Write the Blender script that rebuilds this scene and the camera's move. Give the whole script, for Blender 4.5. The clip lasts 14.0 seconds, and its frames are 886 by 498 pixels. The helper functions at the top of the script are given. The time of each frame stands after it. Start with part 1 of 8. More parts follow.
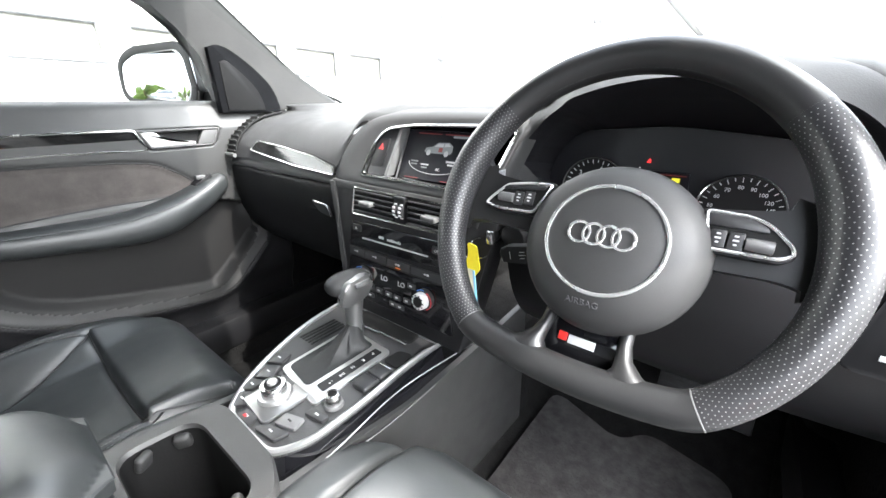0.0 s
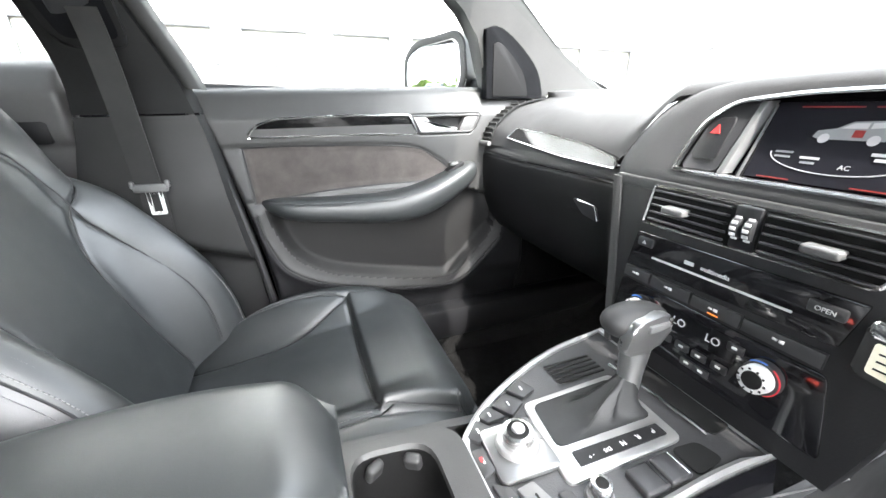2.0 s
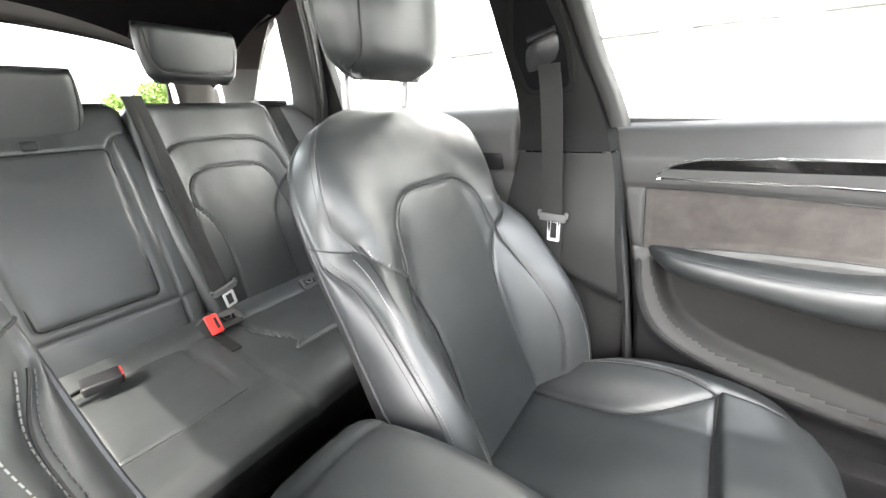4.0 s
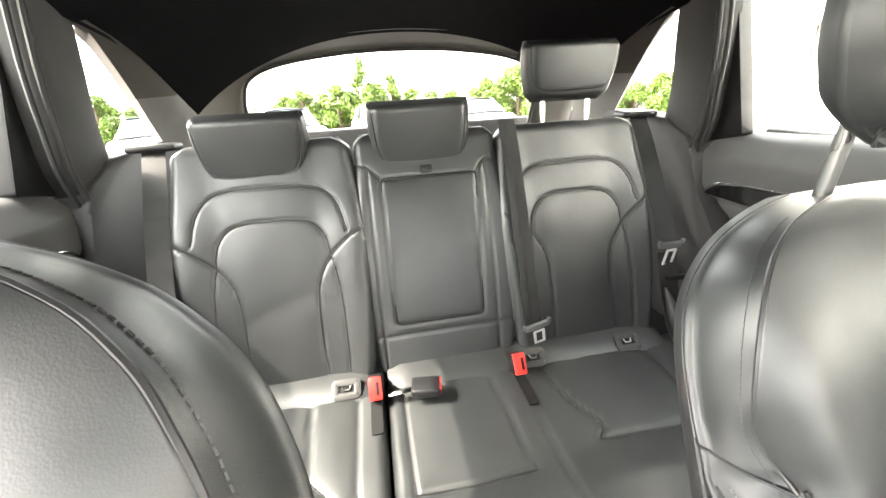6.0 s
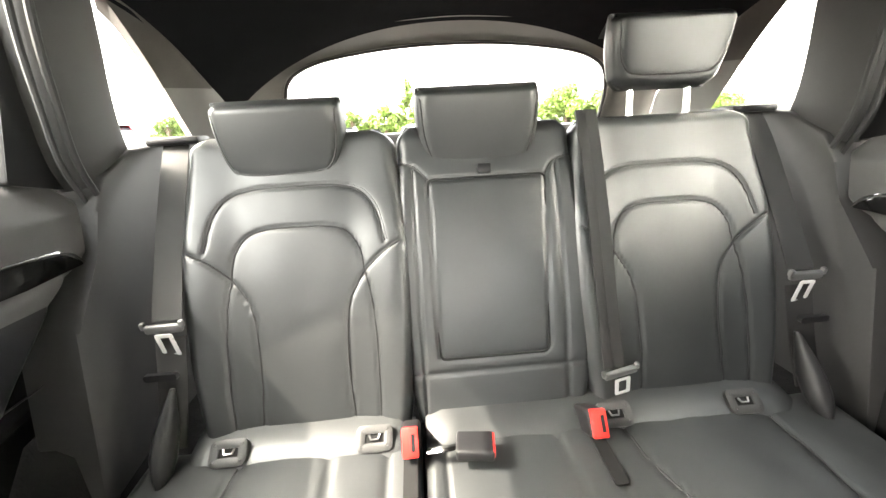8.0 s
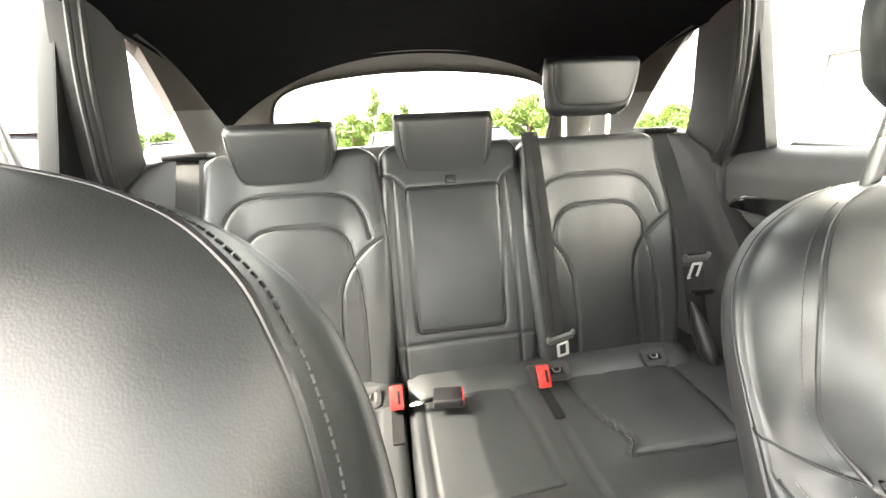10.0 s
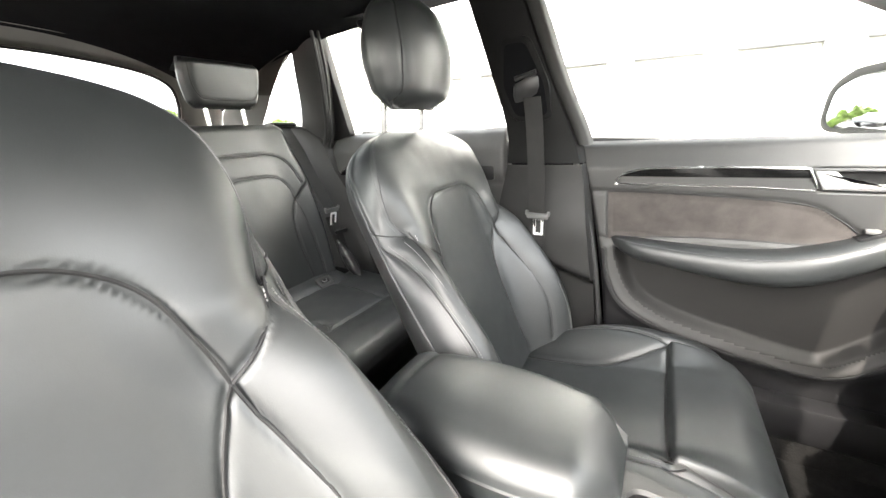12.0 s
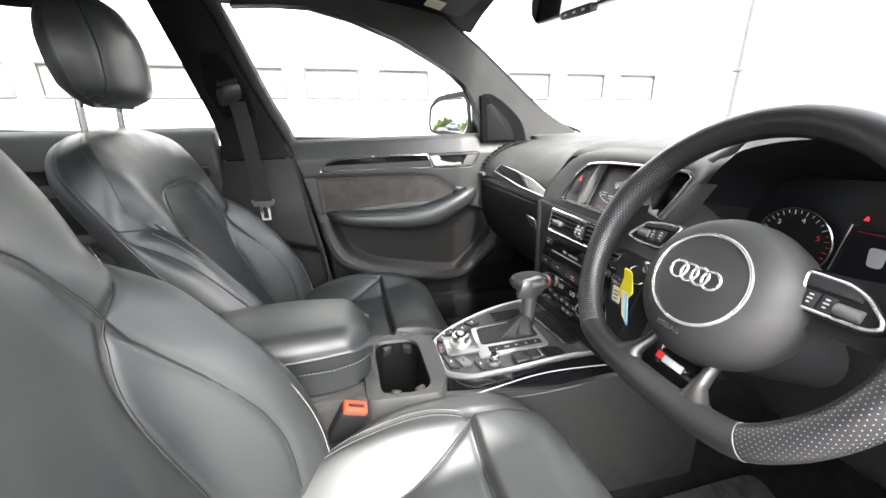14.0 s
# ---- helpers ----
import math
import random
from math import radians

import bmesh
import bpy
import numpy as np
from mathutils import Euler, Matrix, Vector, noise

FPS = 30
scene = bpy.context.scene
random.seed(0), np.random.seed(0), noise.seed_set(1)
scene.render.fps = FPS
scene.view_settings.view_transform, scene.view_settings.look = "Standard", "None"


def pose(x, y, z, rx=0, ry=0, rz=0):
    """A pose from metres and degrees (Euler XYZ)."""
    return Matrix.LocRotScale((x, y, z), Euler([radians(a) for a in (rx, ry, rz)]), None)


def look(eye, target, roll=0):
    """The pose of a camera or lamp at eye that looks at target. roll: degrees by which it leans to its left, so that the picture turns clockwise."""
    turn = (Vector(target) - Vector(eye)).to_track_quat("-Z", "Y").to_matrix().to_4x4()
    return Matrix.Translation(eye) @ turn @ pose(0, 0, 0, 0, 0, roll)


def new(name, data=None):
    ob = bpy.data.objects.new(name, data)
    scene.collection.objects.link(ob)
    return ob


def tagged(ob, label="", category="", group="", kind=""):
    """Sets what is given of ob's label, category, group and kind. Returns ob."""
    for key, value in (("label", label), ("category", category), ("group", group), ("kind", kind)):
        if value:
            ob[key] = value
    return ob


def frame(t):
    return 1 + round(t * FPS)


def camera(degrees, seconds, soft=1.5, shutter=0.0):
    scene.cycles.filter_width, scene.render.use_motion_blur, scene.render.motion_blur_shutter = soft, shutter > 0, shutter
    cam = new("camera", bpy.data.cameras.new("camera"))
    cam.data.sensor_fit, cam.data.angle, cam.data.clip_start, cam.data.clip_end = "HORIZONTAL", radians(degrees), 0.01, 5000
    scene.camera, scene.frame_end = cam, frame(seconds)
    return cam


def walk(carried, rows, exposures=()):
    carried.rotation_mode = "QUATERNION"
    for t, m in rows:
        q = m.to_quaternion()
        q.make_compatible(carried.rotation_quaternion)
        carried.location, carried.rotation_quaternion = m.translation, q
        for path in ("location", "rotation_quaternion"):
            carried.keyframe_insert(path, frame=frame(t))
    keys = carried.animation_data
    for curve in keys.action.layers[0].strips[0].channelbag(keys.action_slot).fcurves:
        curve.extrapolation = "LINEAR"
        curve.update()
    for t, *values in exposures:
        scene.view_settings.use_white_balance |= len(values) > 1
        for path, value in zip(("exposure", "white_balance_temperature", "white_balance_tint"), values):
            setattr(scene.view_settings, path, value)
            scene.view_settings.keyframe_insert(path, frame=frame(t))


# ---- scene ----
cam = camera(99.0, 14.0)
PATH = [
    (0, (0.459, -0.338, 0.846), (-0.687, 1.127, 0.112), 0.0),
    (0.5, (0.395, -0.34, 0.827), (-0.746, 1.131, 0.096), 0.1),
    (1, (0.329, -0.326, 0.804), (-0.919, 1.058, 0.077), 0.2),
    (1.5, (0.283, -0.307, 0.787), (-1.256, 0.746, 0.066), -0.5),
    (2, (0.268, -0.331, 0.8), (-1.482, 0.326, 0.088), -0.9),
    (2.5, (0.258, -0.353, 0.823), (-1.6, -0.138, 0.115), -1.3),
    (3, (0.219, -0.34, 0.841), (-1.634, -0.588, 0.13), -2.2),
    (3.5, (0.19, -0.357, 0.859), (-1.556, -1.026, 0.149), -2.5),
    (4, (0.164, -0.345, 0.88), (-1.371, -1.431, 0.199), -2.8),
    (4.2, (0.163, -0.348, 0.888), (-1.265, -1.577, 0.216), -3.0),
    (6.3, (0.106, -0.613, 0.986), (-0.14, -2.481, 0.316), -3.1),
    (6.5, (0.11, -0.641, 0.964), (-0.13, -2.523, 0.33), -2.8),
    (7, (0.109, -0.718, 0.933), (-0.038, -2.603, 0.281), -3.1),
    (7.2, (0.111, -0.726, 0.912), (0.009, -2.621, 0.283), -3.3),
    (9.3, (0.128, -0.652, 0.95), (-0.083, -2.557, 0.379), -3.1),
    (9.5, (0.131, -0.622, 0.942), (-0.118, -2.53, 0.395), -3.0),
    (10, (0.143, -0.561, 0.948), (-0.128, -2.458, 0.375), -3.1),
    (10.5, (0.185, -0.515, 0.931), (-0.435, -2.329, 0.361), -2.9),
    (11, (0.249, -0.46, 0.916), (-0.801, -2.065, 0.35), -2.9),
    (11.5, (0.324, -0.384, 0.894), (-1.082, -1.685, 0.319), -2.6),
    (12, (0.379, -0.334, 0.887), (-1.28, -1.278, 0.29), -2.7),
    (12.5, (0.437, -0.327, 0.867), (-1.369, -0.932, 0.256), -2.4),
    (13, (0.518, -0.318, 0.869), (-1.366, -0.57, 0.245), -2.4),
    (13.5, (0.593, -0.33, 0.889), (-1.299, -0.217, 0.248), -1.8),
    (14, (0.661, -0.35, 0.894), (-1.172, 0.119, 0.247), -1.4),
]
EXPOSURES = [(0, 4.15, 6250, 9), (1.5, 4.58, 6300, 9), (3, 4.82, 6400, 10), (4.2, 5.13, 6700, 10), (6.3, 5.33, 7200, 10), (7.2, 5.57, 7250, 10), (9.3, 5.42, 7300, 10), (10.5, 5.05, 7300, 10), (12, 4.78, 6900, 10), (13, 4.22, 6550, 10), (14, 3.75, 6500, 10)]
walk(cam, [(t, look(eye, target, roll)) for t, eye, target, roll in PATH], EXPOSURES)

# ---- light ----
SUN_AZ, SUN_EL = 84.0, 50.5   # azimuth from +y towards +x, and elevation, in degrees
world = bpy.data.worlds.new("sky")
scene.world = world
world.use_nodes = True
wn = world.node_tree.nodes
sky = wn.new("ShaderNodeTexSky")
sky.sky_type = "NISHITA"
sky.sun_disc = False
sky.sun_elevation = radians(SUN_EL)
sky.sun_rotation = radians(SUN_AZ)
sky.air_density, sky.dust_density, sky.ozone_density = 1.0, 4.0, 1.0
haze = wn.new("ShaderNodeHueSaturation")
haze.inputs["Saturation"].default_value = 0.25
world.node_tree.links.new(sky.outputs[0], haze.inputs["Color"])
world.node_tree.links.new(haze.outputs[0], wn["Background"].inputs[0])
wn["Background"].inputs[1].default_value = 0.15
sun = new("sun", bpy.data.lights.new("sun", "SUN"))
sun.data.energy, sun.data.angle, sun.data.color = 0.62, radians(0.6), (1.0, 0.95, 0.88)
sun.matrix_world = look((0, 0, 0), (-math.sin(radians(SUN_AZ)) * math.cos(radians(SUN_EL)), -math.cos(radians(SUN_AZ)) * math.cos(radians(SUN_EL)), -math.sin(radians(SUN_EL))))

# ---- tools ----
def finish(bm, name, material, angle=40):
    bmesh.ops.recalc_face_normals(bm, faces=bm.faces)
    me = bpy.data.meshes.new(name)
    bm.to_mesh(me)
    bm.free()
    return dress(me, material, angle)


def dress(me, material, angle=40):
    for m in (material if isinstance(material, (list, tuple)) else [material]):
        me.materials.append(m)
    me.polygons.foreach_set("use_smooth", [True] * len(me.polygons))
    me.set_sharp_from_angle(angle=radians(angle))
    return me


def part(name, bm, material, parent, label="", angle=40):
    """One mesh object under a thing or under a part; its vertices are in the thing's own space."""
    ob = new(name, bm if isinstance(bm, bpy.types.Mesh) else finish(bm, name, material, angle))
    if parent is not None:
        ob.parent = parent
    return tagged(ob, label)


def thing(name, label, category, m=None, group="", kind=""):
    ob = new(name)
    ob.empty_display_size = 0.05
    if m is not None:
        ob.matrix_basis = m
    return tagged(ob, label, category, group, kind)


def structure(name, bm, material, label="", category="", angle=40):
    ob = new(name, finish(bm, name, material, angle))
    return tagged(ob, label, category, kind="structure")


def bm_new():
    return bmesh.new()


def box(bm, c, s, bevel=0.0, m=None, seg=2):
    """A box round c of size s, with rounded edges."""
    r = bmesh.ops.create_cube(bm, size=1.0)
    vs = r["verts"]
    bmesh.ops.scale(bm, vec=Vector(s), verts=vs)
    if bevel > 0:
        es = list({e for v in vs for e in v.link_edges})
        g = bmesh.ops.bevel(bm, geom=es, offset=min(bevel, min(s) * 0.49), segments=seg, affect="EDGES", profile=0.5)
        vs = list({v for f in g["faces"] for v in f.verts} | {v for v in vs if v.is_valid})
    t = Matrix.Translation(Vector(c)) if m is None else m @ Matrix.Translation(Vector(c))
    bmesh.ops.transform(bm, matrix=t, verts=vs)
    return bm


def cyl(bm, a, b, r, r2=None, n=20, bevel=0.0):
    """A cylinder or cone from a to b."""
    a, b = Vector(a), Vector(b)
    d = b - a
    m = Matrix.Translation((a + b) / 2) @ d.to_track_quat("Z", "Y").to_matrix().to_4x4()
    r = bmesh.ops.create_cone(bm, cap_ends=True, segments=n, radius1=r, radius2=r if r2 is None else r2, depth=d.length)
    vs = r["verts"]
    if bevel > 0:
        es = [e for e in {e for v in vs for e in v.link_edges} if any(len(f.verts) > 4 for f in e.link_faces)]
        g = bmesh.ops.bevel(bm, geom=es, offset=bevel, segments=2, affect="EDGES", profile=0.5)
        vs = list({v for f in g["faces"] for v in f.verts} | {v for v in vs if v.is_valid})
    bmesh.ops.transform(bm, matrix=m, verts=vs)
    return bm


def grid(bm, pts, close_u=False, close_v=False):
    """Faces over a table of points pts[row][column]."""
    rows = [[bm.verts.new(p) for p in row] for row in pts]
    nr, nc = len(rows), len(rows[0])
    for i in range(nr if close_v else nr - 1):
        for j in range(nc if close_u else nc - 1):
            q = (rows[i][j], rows[i][(j + 1) % nc], rows[(i + 1) % nr][(j + 1) % nc], rows[(i + 1) % nr][j])
            try:
                bm.faces.new(q)
            except ValueError:
                pass
    return rows


def cap(bm, ring):
    try:
        bm.faces.new(ring)
    except ValueError:
        pass


def spline(keys, n):
    """A smooth curve (Catmull-Rom) through a few key points, n points in all."""
    k = [np.array(p, float) for p in keys]
    k = [2 * k[0] - k[1]] + k + [2 * k[-1] - k[-2]]
    out = []
    m = len(k) - 3
    for t in np.linspace(0, m, n):
        i = min(int(t), m - 1)
        f = t - i
        a, b, c, d = k[i:i + 4]
        out.append(0.5 * (2 * b + (c - a) * f + (2 * a - 5 * b + 4 * c - d) * f * f + (3 * b - a - 3 * c + d) * f ** 3))
    return out


def tube(bm, path, r, n=8, close=False, flat=1.0, up=None):
    """A round or flattened cord along a path."""
    p = [Vector(q) for q in path]
    m = len(p)
    rows, ref = [], Vector(up) if up else None
    for i in range(m):
        a, b = p[(i - 1) % m if close else max(i - 1, 0)], p[(i + 1) % m if close else min(i + 1, m - 1)]
        t = (b - a).normalized()
        if ref is None:
            ref = Vector((0, 0, 1)) if abs(t.z) < 0.9 else Vector((1, 0, 0))
        s = t.cross(ref).normalized()
        w = s.cross(t).normalized()
        if up is None:
            ref = w
        rr = r[i] if isinstance(r, (list, tuple)) else r
        rows.append([p[i] + s * rr * math.cos(2 * math.pi * j / n) + w * rr * flat * math.sin(2 * math.pi * j / n) for j in range(n)])
    vs = grid(bm, rows, close_u=True, close_v=close)
    if not close:
        cap(bm, vs[0][::-1])
        cap(bm, vs[-1])
    return bm


def slab(bm, outline, axis, at, thick, lean=None, bevel=0.0):
    """A plate with the outline (a, b), square to the axis 'x', 'y' or 'z', from at to at + thick. lean: shifts it along the axis by b."""
    def place(a, b, w):
        w = w + (lean(a, b) if lean else 0.0)
        return {"x": (w, a, b), "y": (a, w, b), "z": (a, b, w)}[axis]
    lo = [bm.verts.new(place(a, b, at)) for a, b in outline]
    hi = [bm.verts.new(place(a, b, at + thick)) for a, b in outline]
    fs = [bm.faces.new(lo[::-1]), bm.faces.new(hi)]
    n = len(lo)
    for i in range(n):
        fs.append(bm.faces.new((lo[i], lo[(i + 1) % n], hi[(i + 1) % n], hi[i])))
    if bevel > 0:
        es = list({e for f in fs[:2] for e in f.edges})
        bmesh.ops.bevel(bm, geom=es, offset=bevel, segments=2, affect="EDGES", profile=0.5)
    return bm


def rounded(outline, r, n=5):
    """The outline with its corners rounded; r may be one radius or one for each corner."""
    out = []
    m = len(outline)
    for i, p in enumerate(outline):
        p, a, b = np.array(p, float), np.array(outline[i - 1], float), np.array(outline[(i + 1) % m], float)
        rr = r[i] if isinstance(r, (list, tuple)) else r
        da, db = a - p, b - p
        la, lb = np.linalg.norm(da), np.linalg.norm(db)
        k = min(rr, 0.45 * la, 0.45 * lb)
        if k < 1e-4:
            out.append(tuple(p))
            continue
        s, e = p + da / la * k, p + db / lb * k
        for t in np.linspace(0, 1, n):
            out.append(tuple((1 - t) ** 2 * s + 2 * t * (1 - t) * p + t * t * e))
    return out


def rim(bm, outline, axis, at, depth, width, lean=None):
    """A raised frame that follows an outline: width inwards, depth along the axis."""
    o = np.array(outline, float)
    m = len(o)
    nrm = []
    area = sum(o[i][0] * o[(i + 1) % m][1] - o[(i + 1) % m][0] * o[i][1] for i in range(m))
    for i in range(m):
        t = o[(i + 1) % m] - o[i - 1]
        t /= np.linalg.norm(t) + 1e-9
        nrm.append(np.array((-t[1], t[0])) * (1 if area > 0 else -1))
    inner = [o[i] + nrm[i] * width for i in range(m)]
    mid = [o[i] + nrm[i] * width * 0.5 for i in range(m)]
    def place(p, w):
        w = w + (lean(p[0], p[1]) if lean else 0.0)
        return {"x": (w, p[0], p[1]), "y": (p[0], w, p[1]), "z": (p[0], p[1], w)}[axis]
    rows = [[place(p, at) for p in o], [place(p, at + depth * 0.8) for p in o], [place(p, at + depth) for p in mid], [place(p, at + depth * 0.8) for p in inner], [place(p, at) for p in inner]]
    grid(bm, rows, close_u=True)
    return bm


def seg_dist(u, v, line):
    """The distance of the points (u, v) to a polyline."""
    d = np.full(u.shape, 9.0)
    for (a, b), (c, e) in zip(line[:-1], line[1:]):
        du, dv = c - a, e - b
        t = np.clip(((u - a) * du + (v - b) * dv) / (du * du + dv * dv + 1e-12), 0, 1)
        d = np.minimum(d, np.hypot(u - a - t * du, v - b - t * dv))
    return d


def inside(u, v, poly):
    r = np.zeros(u.shape, bool)
    for (a, b), (c, e) in zip(poly, poly[1:] + poly[:1]):
        cross = ((b > v) != (e > v)) & (u < (c - a) * (v - b) / (e - b + 1e-12) + a)
        r ^= cross
    return r


def pad(name, parent, m, left, right, v0, v1, nu, nv, front, back, seams=(), regions=(), edge=0.03, ends=(0.03, 0.03), material=None, shell=None, puff=0.006, groove=0.005, label="", seam_w=0.004, wrinkle=0.0, seed=0.0, rear=0.03, split=None):
    """An upholstered pad. left(v), right(v): its sides; front(u, v): the height of its face; back: the height of its rear;
    seams: sewn lines in (u, v); regions: (part name, material, test) for the panels of leather that those lines part."""
    vv = np.linspace(v0, v1, nv)
    ss = np.sin(np.linspace(-1, 1, nu) * math.pi / 2 * 0.8) / math.sin(math.pi / 2 * 0.8)
    V = np.repeat(vv[:, None], nu, 1)
    L, R = left(vv)[:, None], right(vv)[:, None]
    U = L + (R - L) * (ss[None, :] + 1) / 2
    H = front(U, V)
    if len(seams):
        D = np.full(U.shape, 9.0)
        for s in seams:
            D = np.minimum(D, seg_dist(U, V, s))
        H = H + puff * (1 - np.exp(-D / 0.022)) - groove * np.exp(-(D / seam_w) ** 2)
    if wrinkle:
        W = np.array([[noise.noise(Vector((a * 9 + seed, b * 5, seed))) + 0.5 * noise.noise(Vector((a * 26 + seed, b * 17, seed + 3))) for a, b in zip(ra, rb)] for ra, rb in zip(U, V)])
        H = H + wrinkle * W
    e = np.minimum(U - L, R - U)
    roll = np.clip(1 - e / edge, 0, 1)
    top, bot = np.clip(1 - (v1 - V) / ends[1], 0, 1), np.clip(1 - (V - v0) / ends[0], 0, 1)
    depth = (H - back)
    roll = np.clip(np.sqrt(roll ** 2 + np.maximum(top, bot) ** 2), 0, 1)
    drop = 1 - np.sqrt(np.clip(1 - roll ** 2, 0, 1))
    Z = H - drop * np.minimum(depth * 0.5, edge * 1.3)
    pts = np.stack([U, V, Z], -1)
    owner = np.full((nv - 1, nu - 1), len(regions), int)
    uc, vc = (U[:-1, :-1] + U[1:, 1:]) / 2, (V[:-1, :-1] + V[1:, 1:]) / 2
    for k in range(len(regions) - 1, -1, -1):
        owner[regions[k][2](uc, vc)] = k
    mats = [r[1] for r in regions] + [material]
    names = [r[0] for r in regions] + [name]
    flat = pts.reshape(-1, 3)
    du, dv = np.gradient(pts, axis=1), np.gradient(pts, axis=0)
    nn = np.cross(du, dv)
    nn /= np.linalg.norm(nn, axis=-1, keepdims=True) + 1e-12
    if nn[nv // 2, nu // 2, 2] < 0:
        nn = -nn
    nn = nn.reshape(-1, 3)
    made = []
    for k in range(len(names)):
        cells = np.argwhere(owner == k)
        if not len(cells):
            continue
        i, j = cells[:, 0], cells[:, 1]
        q = np.stack([i * nu + j, i * nu + j + 1, (i + 1) * nu + j + 1, (i + 1) * nu + j], 1)
        used, inv = np.unique(q, return_inverse=True)
        me = bpy.data.meshes.new(names[k])
        co = [m @ Vector(p) for p in flat[used]]
        me.from_pydata([tuple(c) for c in co], [], inv.reshape(-1, 4).tolist())
        dress(me, mats[k], 180)
        m3 = m.to_3x3()
        me.normals_split_custom_set_from_vertices([tuple(m3 @ Vector(n)) for n in nn[used]])
        made.append(part(names[k], me, None, parent, label if k == len(names) - 1 else ""))
    # the sewn lines: a dark thread sunk in each groove
    for s in seams:
        bm = bm_new()
        tube(bm, on_pad((pts, m), s, 0.0004), 0.0016, 5)
        part("seam", bm, SEAM, parent)
    # the sides and the rear
    ring = [(i, 0) for i in range(nv)] + [(nv - 1, j) for j in range(1, nu)] + [(i, nu - 1) for i in range(nv - 2, -1, -1)] + [(0, j) for j in range(nu - 2, 0, -1)]
    rp = np.array([pts[i, j] for i, j in ring])
    k = max(2, len(ring) // 60)
    tan = np.roll(rp, -k, 0) - np.roll(rp, k, 0)
    inw = np.stack([tan[:, 1], -tan[:, 0]], 1)
    inw /= np.linalg.norm(inw, axis=1, keepdims=True) + 1e-9
    if (inw * (rp.mean(0)[:2] - rp[:, :2])).sum() < 0:
        inw = -inw
    rows = []
    for f, sh in ((0.0, 0.0), (0.1, -0.0015), (0.2, 0.0), (0.32, 0.08), (0.45, 0.2), (0.6, 0.37), (0.75, 0.56), (0.87, 0.73), (0.95, 0.86), (1.0, 1.0)):
        s = sh if sh < 0 else sh * rear
        rows.append([m @ Vector((p[0] + d[0] * s, p[1] + d[1] * s, p[2] + (back - p[2]) * f)) for p, d in zip(rp, inw)])
    cut = len(rows) - 1 if split is None else 3
    bm = bm_new()
    vs = grid(bm, rows[:cut + 1], close_u=True)
    if split is None:
        cap(bm, vs[-1])
    made.append(part("side_panel", bm, shell or material, parent, angle=50))
    if split is not None:
        bm = bm_new()
        vs = grid(bm, rows[cut:], close_u=True)
        cap(bm, vs[-1])
        made.append(part("back_shell", bm, split, parent, angle=50))
        bm = bm_new()
        tube(bm, rows[cut], 0.0019, 6, close=True)
        made.append(part("piping", bm, PIPING, parent))
    return pts, m


def on_pad(surface, line, lift=0.0):
    """A line in (u, v) laid on a pad's face."""
    pts, m = surface
    out = []
    for u, v in line:
        f = np.clip((v - pts[0, 0, 1]) / (pts[-1, 0, 1] - pts[0, 0, 1]), 0, 1) * (len(pts) - 1)
        i = min(int(f), len(pts) - 2)
        f -= i
        z0, z1 = (float(np.interp(u, pts[k, :, 0], pts[k, :, 2])) for k in (i, i + 1))
        out.append(m @ Vector((u, v, z0 * (1 - f) + z1 * f + lift)))
    return out


def stitches(parent, lines, material, pitch=0.0048, size=(0.0032, 0.0006), name="stitching"):
    """Short threads along sewn lines, all of one seam in one mesh."""
    verts, faces = [], []
    for line in lines:
        p = [Vector(q) for q in line]
        acc = 0.0
        for a, b in zip(p[:-1], p[1:]):
            d = b - a
            n = d.length
            if n < 1e-6:
                continue
            t = d / n
            while acc < n:
                c = a + t * acc
                s = t.cross(Vector((0.3, 0.5, 0.8))).normalized() * size[1]
                w = t.cross(s).normalized() * size[1]
                k = len(verts)
                e = t * size[0] / 2
                verts += [c - e - s, c - e + w, c - e + s, c - e - w, c + e - s, c + e + w, c + e + s, c + e - w]
                faces += [(k + i, k + (i + 1) % 4, k + 4 + (i + 1) % 4, k + 4 + i) for i in range(4)] + [(k, k + 1, k + 2, k + 3), (k + 7, k + 6, k + 5, k + 4)]
                acc += pitch
            acc -= n
    me = bpy.data.meshes.new(name)
    me.from_pydata([tuple(v) for v in verts], [], faces)
    dress(me, material)
    ob = part(name, me, None, parent)
    return tagged(ob, kind="stuff")


def fn(*keys):
    """A smooth function through (x, y) keys."""
    x, y = np.array([k[0] for k in keys], float), np.array([k[1] for k in keys], float)
    d = np.gradient(y, x) if len(x) > 2 else np.full(2, (y[1] - y[0]) / (x[1] - x[0]))
    def f(t):
        t = np.clip(np.asarray(t, float), x[0], x[-1])
        i = np.clip(np.searchsorted(x, t) - 1, 0, len(x) - 2)
        h = x[i + 1] - x[i]
        s = (t - x[i]) / h
        return (2 * s ** 3 - 3 * s ** 2 + 1) * y[i] + (s ** 3 - 2 * s ** 2 + s) * h * d[i] + (-2 * s ** 3 + 3 * s ** 2) * y[i + 1] + (s ** 3 - s ** 2) * h * d[i + 1]
    return f


def smooth01(t):
    t = np.clip(t, 0, 1)
    return t * t * (3 - 2 * t)


